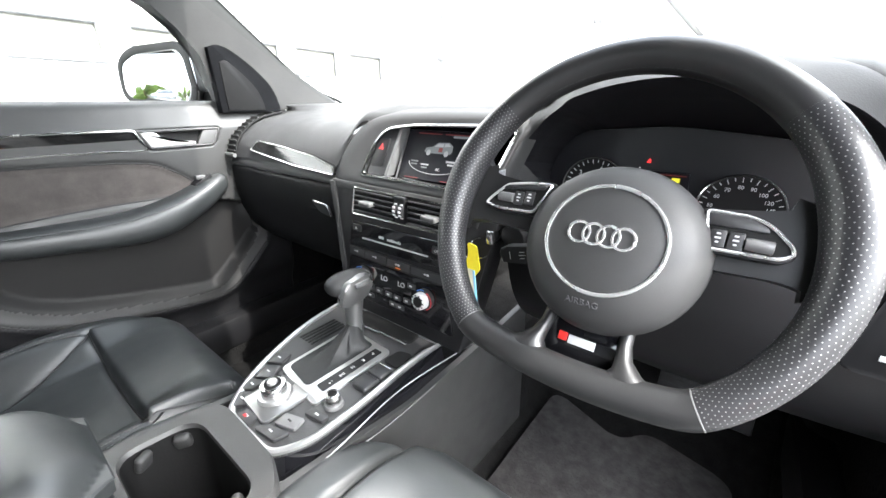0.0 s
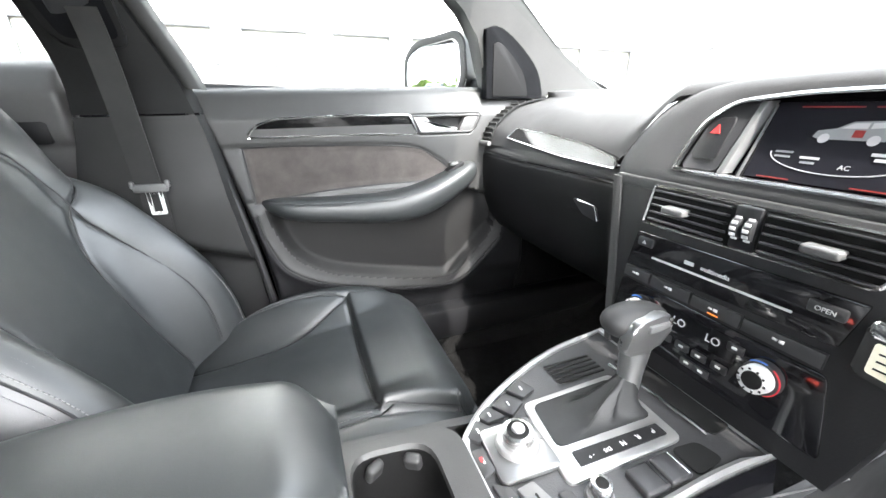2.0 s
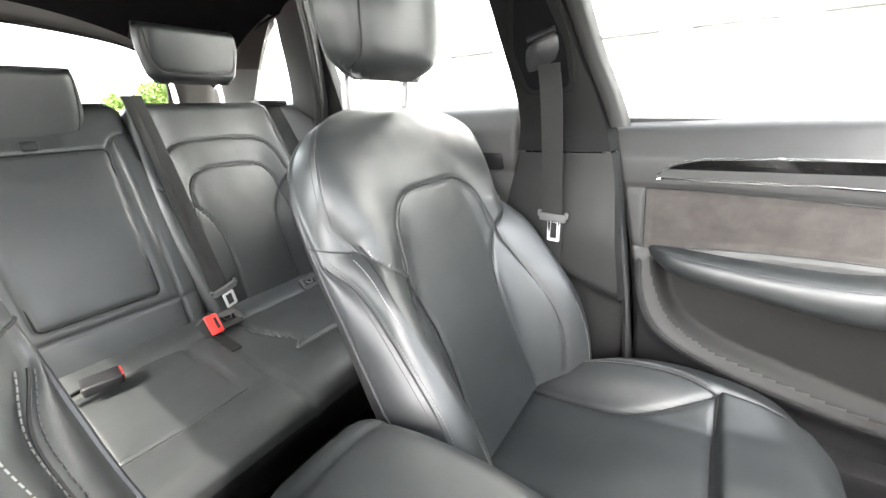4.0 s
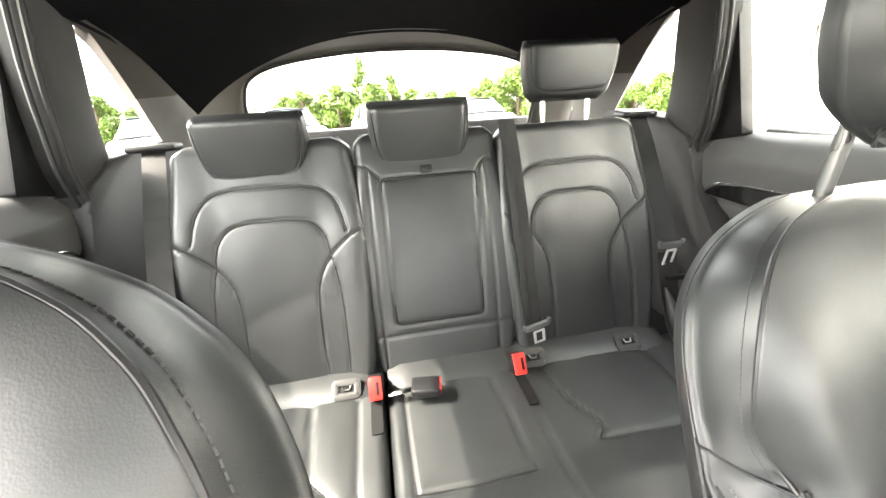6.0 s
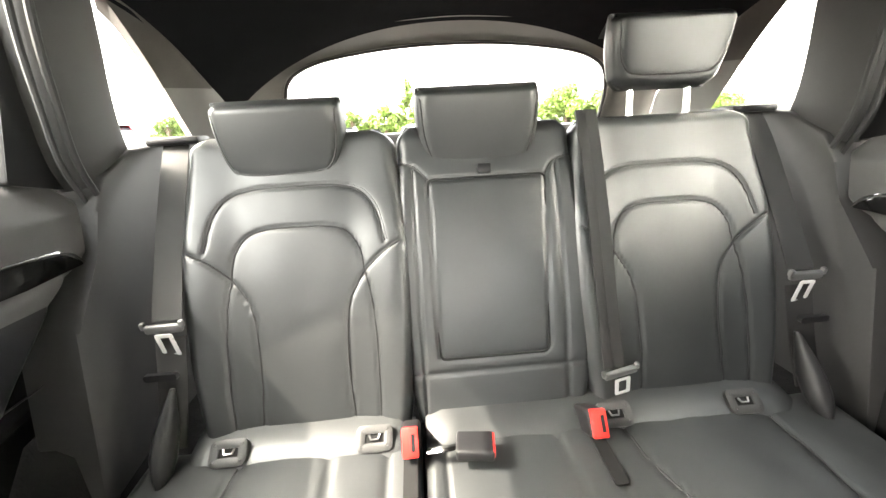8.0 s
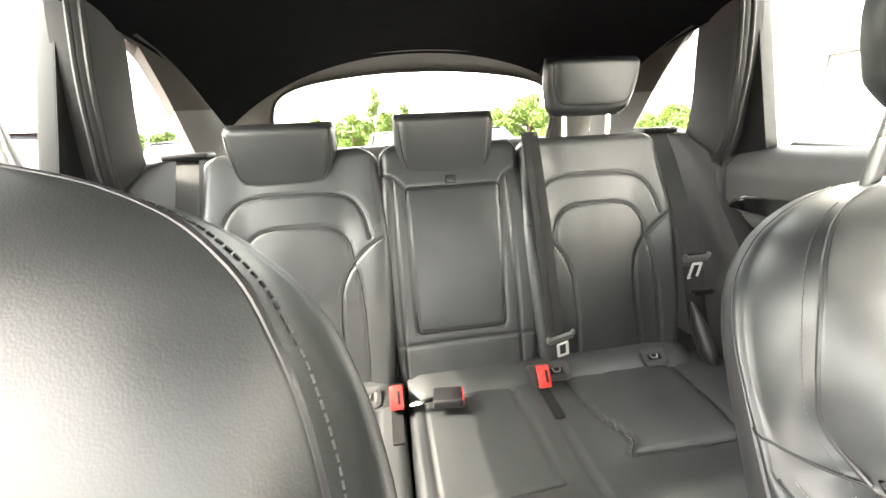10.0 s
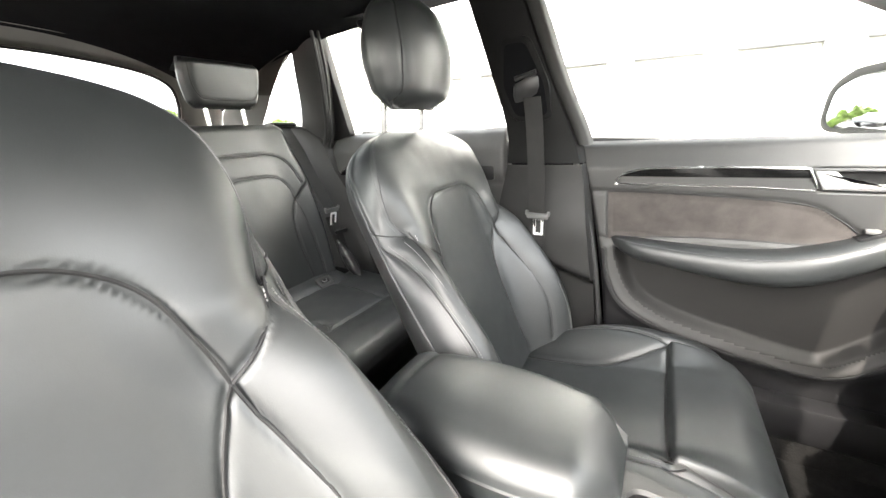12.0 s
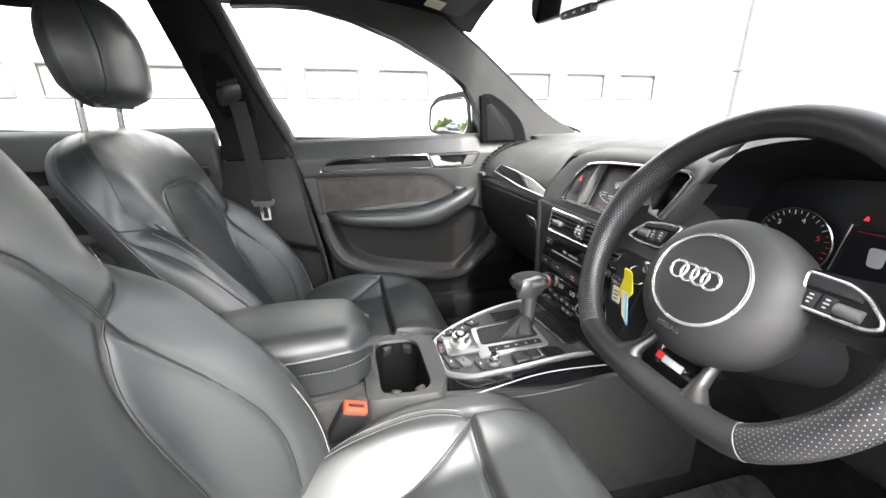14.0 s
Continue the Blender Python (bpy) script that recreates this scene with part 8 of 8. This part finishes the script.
# buckles of the bench
buckle(Matrix.Translation((0.160, -1.222, 0.445)) @ pose(0, 0, 0, -58, 0, 0), RED, "red-topped seat belt buckle standing in the rear bench", 1.2)
buckle(Matrix.Translation((-0.148, -1.222, 0.445)) @ pose(0, 0, 0, -58, 0, 0), RED, "red-topped seat belt buckle standing in the rear bench", 1.2)
lb = thing("loose_buckle", "dark grey seat belt buckle lying on the rear bench", "belt buckle", Matrix.Translation((0.058, -1.195, 0.447)) @ pose(0, 0, 0, 0, 0, -8))
bm = bm_new()
box(bm, (0, 0, 0), (0.060, 0.046, 0.020), 0.005, seg=3)
part("buckle_body", bm, TRIM_DARK, lb)
bm = bm_new()
box(bm, (-0.026, 0, 0.002), (0.010, 0.040, 0.014), 0.002)
part("release_button", bm, RED, lb, "dark red release button")
bm = bm_new()
tube(bm, spline([(0.03, 0.0, -0.002), (0.05, 0.003, -0.004), (0.075, 0.0, -0.012)], 8), 0.007, 8, flat=0.5)
part("stem", bm, STEEL, lb)

# ---- roof fittings ----
rv = thing("rear_view_mirror", "black inside mirror under the roof", "rear-view mirror", Matrix.Translation((0.002, 0.075, 1.098)) @ pose(0, 0, 0, 8, 0, 12))
rmo = rounded([(-0.125, -0.032), (0.125, -0.032), (0.118, 0.036), (-0.118, 0.036)], 0.018, 5)
bm = bm_new()
slab(bm, rmo, "y", -0.012, 0.03, None, 0.008)
part("housing", bm, TRIM_DARK, rv)
bm = bm_new()
slab(bm, [(p[0] * 0.94, p[1] * 0.9) for p in rmo], "y", -0.0145, 0.003)
part("mirror_glass", bm, MIRROR, rv)
bm = bm_new()
box(bm, (0.0, -0.013, -0.034), (0.07, 0.02, 0.014), 0.004)
bs = part("button_bar", bm, BUTTON, rv)
for k in range(3):
    bm = bm_new()
    box(bm, (-0.02 + 0.02 * k, -0.0235, -0.034), (0.006, 0.001, 0.003))
    part("symbol", bm, MARK, bs)
bm = bm_new()
tube(bm, [(0, 0.02, 0.01), (0, 0.06, 0.05), (0, 0.12, 0.10)], 0.016, 12)
part("mirror_arm", bm, TRIM_DARK, rv)
vz = thing("sun_visor", "dark cloth sun visor folded up, with a pale printed label", "sun visor", Matrix.Translation((-0.36, -0.03, 1.205)) @ pose(0, 0, 0, -14, 0, 0))
bm = bm_new()
slab(bm, rounded([(-0.22, -0.09), (0.19, -0.09), (0.19, 0.07), (-0.22, 0.07)], 0.03, 5), "z", -0.008, 0.016, None, 0.005)
part("visor_board", bm, HEADLINER, vz)
bm = bm_new()
box(bm, (-0.17, -0.02, -0.009), (0.07, 0.05, 0.0012))
part("label_field", bm, PAPER, vz, "cream printed label")
lamp = thing("boot_lamp", "small clear lamp in the rear of the headliner", "lamp", Matrix.Translation((0.545, -1.80, 1.160)) @ pose(0, 0, 0, -10, -14, 20))
bm = bm_new()
box(bm, (0, 0, 0), (0.07, 0.045, 0.014), 0.006, seg=3)
part("lamp_frame", bm, TRIM_DARK, lamp)
bm = bm_new()
box(bm, (0, 0, -0.006), (0.045, 0.028, 0.008), 0.004)
part("lens", bm, GREYBTN, lamp)
hook = thing("coat_hook", "small black coat hook by the pillar", "hook", pose(-0.655, -0.755, 1.105))
bm = bm_new()
tube(bm, spline([(0, 0, 0.012), (0.018, 0, 0.006), (0.024, 0, -0.008), (0.014, 0, -0.016)], 10), 0.004, 8)
part("hook_arm", bm, TRIM_DARK, hook)
gh = thing("grab_handle", "black folded grab handle under the roof edge", "grab handle", pose(-0.585, -1.02, 1.19))
bm = bm_new()
tube(bm, spline([(0, -0.10, 0.0), (0.012, -0.08, -0.012), (0.014, 0, -0.018), (0.012, 0.08, -0.012), (0, 0.10, 0.0)], 18), 0.009, 10)
part("handle_bar", bm, TRIM_DARK, gh)

# ---- footwells ----
mat_ = thing("floor_mat", "dark grey carpet mat in the driver's footwell", "floor mat", pose(0.38, 0.30, 0.078))
bm = bm_new()
slab(bm, rounded([(-0.20, -0.30), (0.20, -0.30), (0.22, 0.18), (0.04, 0.22), (0.0, 0.15), (-0.19, 0.22)], 0.04, 5), "z", 0.0, 0.010, lambda a, b: 0.003 * math.sin(a * 20) * math.sin(b * 14), 0.003)
part("mat_carpet", bm, MAT, mat_)
for name, x, w, label in (("brake_pedal", 0.46, 0.09, "black rubber brake pedal"), ("accelerator_pedal", 0.58, 0.055, "black rubber accelerator pedal")):
    p = thing(name, label, "pedal", Matrix.Translation((x, 0.60, 0.22)) @ pose(0, 0, 0, 58, 0, 0))
    bm = bm_new()
    box(bm, (0, 0, 0), (w, 0.07 if w > 0.08 else 0.14, 0.012), 0.004)
    pp = part("pedal_pad", bm, RUBBER, p)
    for k in range(4):
        bm = bm_new()
        box(bm, (0, -0.024 + 0.016 * k, 0.007), (w * 0.8, 0.006, 0.004), 0.001)
        part("pedal_rib", bm, RUBBER, pp)
    bm = bm_new()
    tube(bm, [(0, 0.02, -0.006), (0, 0.12, -0.04), (0, 0.22, -0.02)], 0.008, 8)
    part("pedal_arm", bm, TRIM_DARK, p)

# ---- outside ----
GZ = -0.30
bm = bm_new()
grid(bm, [[(x, y, GZ + 0.006 * noise.noise(Vector((x * 0.3, y * 0.3, 0)))) for x in np.r_[-400, -60, np.linspace(-12, 14, 20), 60, 400]] for y in np.r_[-400, -80, np.linspace(-40, 40, 30), 80, 400]])
structure("ground", bm, ASPHALT, "pale grey tarmac of the car park", "ground", 80)
WX = -3.2
# workshop: wall with vents, a big sectional door with small windows, downpipe
shop = thing("workshop_building", "white workshop building with a wide sectional door", "building", pose(WX, 0, GZ, -0.72, 0, 0))
bm = bm_new()
box(bm, (-0.15, 15.6, 2.45), (0.3, 24.4, 4.9), 0.01)
part("wall", bm, WHITE_WALL, shop)
bm = bm_new()
box(bm, (-4.0, -3.92, 2.45), (8.0, 0.24, 4.9), 0.01)
part("end_wall", bm, WHITE_WALL, shop)
bm = bm_new()
box(bm, (-0.15, -0.2, 4.3), (0.3, 7.2, 1.2), 0.01)
part("lintel", bm, WHITE_WALL, shop)
bm = bm_new()
box(bm, (-4.0, 11.8, 4.95), (8.6, 32.4, 0.16), 0.02)
part("roof", bm, FRAME_GREY, shop)
for y in (3.45, -3.50):
    bm = bm_new()
    box(bm, (0.03, y, 1.85), (0.10, 0.36, 3.7), 0.01)
    part("door_jamb", bm, CONCRETE, shop, "pale beige door jamb")
sd = bm_new()
box(sd, (-0.20, -0.14, 0.02), (0.2, 7.1, 0.08), 0.01)
part("threshold", sd, CONCRETE, shop)
# the sectional door: horizontal panels; the row at eye height has windows
panel_h = 0.60
for k in range(6):
    z0 = 0.04 + k * panel_h
    if k == 2:
        continue
    bm = bm_new()
    box(bm, (-0.10, -0.14, z0 + panel_h / 2), (0.05, 7.0, panel_h - 0.008), 0.008)
    part("door_panel", bm, DOOR_WHITE, shop)
ys = [-0.372 + 0.663 * k for k in range(-4, 6)]
zb, zt = 1.090 - GZ, 1.365 - GZ
z0, z1 = 0.04 + 2 * panel_h + 0.004, 0.04 + 3 * panel_h - 0.004
for a, b, c, d in ((-3.64, 3.36, z0, zb), (-3.64, 3.36, zt, z1)):
    bm = bm_new()
    box(bm, (-0.10, (a + b) / 2, (c + d) / 2), (0.05, b - a, d - c), 0.004)
    part("door_panel", bm, DOOR_WHITE, shop)
edges = [-3.64] + [y + s * 0.252 for y in ys for s in (-1, 1)] + [3.36]
for a, b in zip(edges[0::2], edges[1::2]):
    bm = bm_new()
    box(bm, (-0.10, (a + b) / 2, (zb + zt) / 2), (0.05, b - a, zt - zb), 0.003)
    part("door_panel", bm, DOOR_WHITE, shop)
for y in ys:
    o = rounded([(y - 0.252, zb), (y + 0.252, zb), (y + 0.252, zt), (y - 0.252, zt)], 0.02, 3)
    bm = bm_new()
    rim(bm, o, "x", -0.085, 0.022, 0.024)
    wf = part("window_frame", bm, FRAME_GREY, shop, "grey window frame")
    bm = bm_new()
    slab(bm, o, "x", -0.105, 0.010)
    part("pane", bm, FROST, wf)
bm = bm_new()
tube(bm, [(0.06, 4.23, 0.05), (0.06, 4.23, 4.8)], 0.035, 12)
part("downpipe", bm, FRAME_GREY, shop, "grey downpipe")
for z in (1.72, 3.4):
    bm = bm_new()
    box(bm, (0.05, 4.23, z), (0.10, 0.10, 0.04), 0.01)
    part("pipe_clip", bm, FRAME_GREY, shop)
bm = bm_new()
box(bm, (0.10, 3.80, 0.98), (0.2, 0.5, 0.06), 0.01)
part("ledge", bm, CONCRETE, shop)
for y in (4.74, 7.0, 8.75, 11.5):
    bm = bm_new()
    box(bm, (0.01, y, 1.91 - GZ), (0.03, 0.26, 0.28), 0.004)
    vt = part("wall_vent", bm, DOOR_WHITE, shop)
    for k in range(6):
        bm = bm_new()
        box(bm, (0.028, y, 1.81 - GZ + 0.038 * k), (0.012, 0.22, 0.012), 0.002)
        part("louvre", bm, FRAME_GREY, vt)
for y in (10.3, 13.5):
    bm = bm_new()
    box(bm, (0.12, y, 2.75 - GZ), (0.22, 0.22, 0.10), 0.02)
    part("wall_lamp", bm, FRAME_GREY, shop)


# parked cars
def car(m, paint, label, scale=1.0):
    c = thing("parked_car", label, "car", m @ Matrix.Scale(scale, 4), "parked cars")
    b = bm_new()
    rows = []
    prof = [(-2.1, 0.50, 0.62), (-2.08, 0.35, 0.82), (-1.9, 0.28, 0.95), (-1.0, 0.26, 1.0), (0.6, 0.26, 0.98), (1.5, 0.28, 0.90), (2.0, 0.32, 0.74), (2.12, 0.42, 0.60)]
    for y, za, zb_ in prof:
        w = 0.88 - 0.10 * max(0.0, (abs(y) - 1.5) / 0.6) ** 2
        rows.append([(-w * 0.94, y, za), (-w, y, (za + zb_) / 2), (-w * 0.93, y, zb_), (0, y, zb_ + 0.03), (w * 0.93, y, zb_), (w, y, (za + zb_) / 2), (w * 0.94, y, za), (0, y, za - 0.02)])
    vs = grid(b, rows, close_u=True)
    cap(b, vs[0])
    cap(b, vs[-1])
    bmesh.ops.bevel(b, geom=b.edges[:], offset=0.03, segments=2, affect="EDGES", profile=0.6)
    part("body", b, paint, c, angle=50)
    b = bm_new()
    rows = []
    for y, h, w in ((-1.75, 0.98, 0.74), (-1.45, 1.36, 0.62), (-0.9, 1.46, 0.60), (0.1, 1.45, 0.60), (0.55, 1.30, 0.64), (1.05, 0.98, 0.74)):
        rows.append([(-w - 0.05, y, 0.94), (-w, y, h), (0, y, h + 0.03), (w, y, h), (w + 0.05, y, 0.94)])
    vs = grid(b, rows)
    bmesh.ops.bevel(b, geom=[e for e in b.edges if not e.is_boundary], offset=0.03, segments=2, affect="EDGES", profile=0.6)
    cab = part("cabin_glass", b, CAR_GLASS, c, "dark glass of the cabin", angle=50)
    b = bm_new()
    grid(b, [[(x, y, 1.465 + 0.035 * (1 - (x / 0.6) ** 2) - 0.05 * ((y + 0.4) / 0.9) ** 2) for x in np.linspace(-0.59, 0.59, 7)] for y in np.linspace(-1.42, 0.2, 7)])
    part("roof_panel", b, paint, cab)
    for sx in (-1, 1):
        for pa, pb in (((sx * 0.70, 1.06, 0.97), (sx * 0.60, 0.2, 1.44)), ((sx * 0.70, -1.76, 0.97), (sx * 0.61, -1.42, 1.40)), ((sx * 0.695, -0.35, 0.97), (sx * 0.605, -0.38, 1.46))):
            b = bm_new()
            tube(b, [pa, pb], 0.035, 6)
            part("window_post", b, paint, cab)
        for y in (-1.32, 1.32):
            b = bm_new()
            cyl(b, (sx * 0.70, y, 0.31), (sx * 0.90, y, 0.31), 0.31, n=28, bevel=0.03)
            t = part("tyre", b, RUBBER, c)
            b = bm_new()
            cyl(b, (sx * 0.86, y, 0.31), (sx * 0.912, y, 0.31), 0.20, n=24, bevel=0.01)
            part("rim", b, SILVER, t)
        for y, m2, nm in ((2.06, SILVER, "headlight"), (-2.05, RED, "tail_light")):
            b = bm_new()
            box(b, (sx * 0.62, y, 0.72), (0.30, 0.10, 0.13), 0.03)
            part(nm, b, m2, c)
    for y in (-2.12, 2.13):
        b = bm_new()
        box(b, (0, y, 0.58), (0.50, 0.012, 0.11), 0.003)
        part("number_plate", b, MARK, c, "blank pale number plate")
    return c


for x, y, r, p, l in ((2.6, -13.5, 20, PAINT_WHITE, "white car parked in the car park"), (-0.4, -15.0, 12, PAINT_WHITE, "white car parked before the hedge"), (-3.9, -15.4, 8, PAINT_GREY, "grey car parked before the hedge"), (6.0, -13.0, 16, PAINT_GREY, "grey car parked in a row"), (3.6, -4.9, 32, PAINT_RED, "red car parked beside the bay"), (6.4, -7.4, 30, PAINT_WHITE, "white car parked behind a red one"), (9.8, -9.5, 24, PAINT_GREY, "grey car parked in a row"), (2.5, 13.5, -20, PAINT_BLUE, "blue car parked ahead"), (0.3, 21.0, 60, PAINT_WHITE, "white car parked far ahead"), (5.2, 20.0, 70, PAINT_GREY, "grey car parked far ahead"), (6.2, 10.8, -10, PAINT_WHITE, "white car parked ahead in a row")):
    car(pose(x, y, GZ, 0, 0, r), p, l)


# trees and hedges
def leaves(centres, n, size, m, parent, name, seed):
    rng = np.random.default_rng(seed)
    verts, faces = [], []
    for (cx, cy, cz, r, squash) in centres:
        for _ in range(int(n * r * r)):
            d = rng.normal(size=3)
            d /= np.linalg.norm(d)
            q = np.array((cx, cy, cz)) + d * r * (0.55 + 0.5 * rng.random()) * np.array((1, 1, squash))
            a, b = rng.normal(size=3), rng.normal(size=3)
            a /= np.linalg.norm(a)
            b -= a * a.dot(b)
            b /= np.linalg.norm(b)
            s = size * (0.6 + 0.8 * rng.random())
            k = len(verts)
            verts += [tuple(q - a * s), tuple(q + b * s * 0.5 + d * s * 0.15), tuple(q + a * s), tuple(q - b * s * 0.5 + d * s * 0.15)]
            faces.append((k, k + 1, k + 2, k + 3))
    me = bpy.data.meshes.new(name)
    me.from_pydata(verts, [], faces)
    dress(me, m)
    return part(name, me, None, parent)


def tree(x, y, h, spread, seed, label, slim=False):
    t = thing("tree", label, "tree", pose(x, y, GZ), "trees behind the car park")
    rng = np.random.default_rng(seed)
    b = bm_new()
    tube(b, [(0, 0, 0), (0.03, 0.02, h * 0.3), (0.0, 0.05, h * 0.6), (0.02, 0.0, h * 0.92)], [0.11, 0.09, 0.06, 0.02], 10)
    tr = part("trunk", b, BARK, t)
    cs = []
    for k in range(16 if slim else 22):
        f = 0.25 + 0.75 * k / (15.0 if slim else 21.0)
        r = spread * (1.15 - f) * (0.55 if slim else 0.8) * (0.7 + 0.6 * rng.random())
        a = rng.random() * 6.28
        q = (r * math.cos(a), r * math.sin(a), h * f)
        b = bm_new()
        tube(b, [(0, 0, h * f * 0.82), (q[0] * 0.5, q[1] * 0.5, h * f * 0.93), q], [0.03, 0.02, 0.008], 6)
        part("limb", b, BARK, t)
        cs.append((*q, 0.30 * spread * (0.6 + 0.5 * rng.random()) * (1.25 - 0.6 * f), 0.9))
    leaves(cs, 2600, 0.075, LEAF, t, "crown", seed)


tree(0.2, -22.0, 3.7, 1.2, 3, "slender young tree with bright green leaves", True)
tree(-1.3, -23.5, 2.9, 1.2, 4, "young tree with bright green leaves", True)
for x, y, h, w, k in ((4.3, -23.0, 2.0, 1.3, 31), (3.4, -22.5, 2.35, 1.2, 32), (2.5, -23.0, 2.1, 1.3, 33), (1.6, -22.5, 2.5, 1.3, 34), (0.8, -23.2, 2.2, 1.3, 35), (-0.5, -22.6, 2.4, 1.3, 36), (-2.4, -23.0, 2.1, 1.4, 37), (-3.4, -22.6, 1.9, 1.3, 38), (-4.6, -23.0, 1.9, 1.4, 39)):
    tree(x, y, h, w, k, "low bushy tree with bright yellow-green leaves")
tree(-6.2, -22.0, 2.3, 1.7, 6, "low bushy tree with bright green leaves")
tree(-8.0, -21.5, 2.9, 2.4, 7, "broad round tree with bright green leaves")
tree(-10.2, -22.0, 2.6, 2.6, 8, "broad round tree with green leaves")
tree(-15.4, -22.0, 1.7, 1.8, 9, "low round tree with green leaves")
tree(-16.9, -21.5, 2.1, 2.0, 21, "low round tree with green leaves")
tree(12.6, -22.0, 2.4, 1.7, 22, "low round tree with green leaves")
tree(11.0, -22.5, 2.0, 1.6, 23, "low round tree with green leaves")
tree(9.0, -26.0, 2.2, 1.6, 10, "young tree with green leaves", True)
tree(14.0, -13.0, 3.0, 2.0, 12, "round tree with green leaves")
rng = np.random.default_rng(5)
hedge = thing("hedge", "long green hedge behind the car park", "hedge", pose(0, 0, GZ), kind="stuff")
leaves([(x, -26.0 + 0.8 * math.sin(x), 0.5 + 0.5 * rng.random(), 1.0 + 0.35 * rng.random(), 0.9) for x in np.arange(-18, 30, 0.9)] + [(30 - k * 0.6, -25 + k * 1.1, 0.6, 1.1, 0.9) for k in range(22)], 420, 0.09, LEAF_DARK, hedge, "foliage", 11)
wood = thing("far_wood", "far green trees ahead of the car", "woodland", pose(0, 0, GZ), kind="stuff")
leaves([(x, 62 + 4 * math.sin(x * 0.4), 1.4 + 0.9 * rng.random(), 2.2 + rng.random(), 0.8) for x in np.arange(-6, 42, 1.8)], 46, 0.35, LEAF_DARK, wood, "foliage", 13)
for k, x in enumerate((6.2, 7.4, 8.6, 10.2)):
    f = thing("flag_pole", "white flag on a pole at the car park's edge", "flag", pose(x, 48, GZ), "flags")
    bm = bm_new()
    cyl(bm, (0, 0, 0), (0, 0, 3.0), 0.04, n=10)
    part("pole", bm, SILVER, f)
    bm = bm_new()
    grid(bm, [[(0.05 + 0.5 * u, 0.08 * math.sin(u * 5), 0.9 + 2.0 * v) for u in np.linspace(0, 1, 6)] for v in np.linspace(0, 1, 4)])
    part("cloth", bm, PAPER, f)
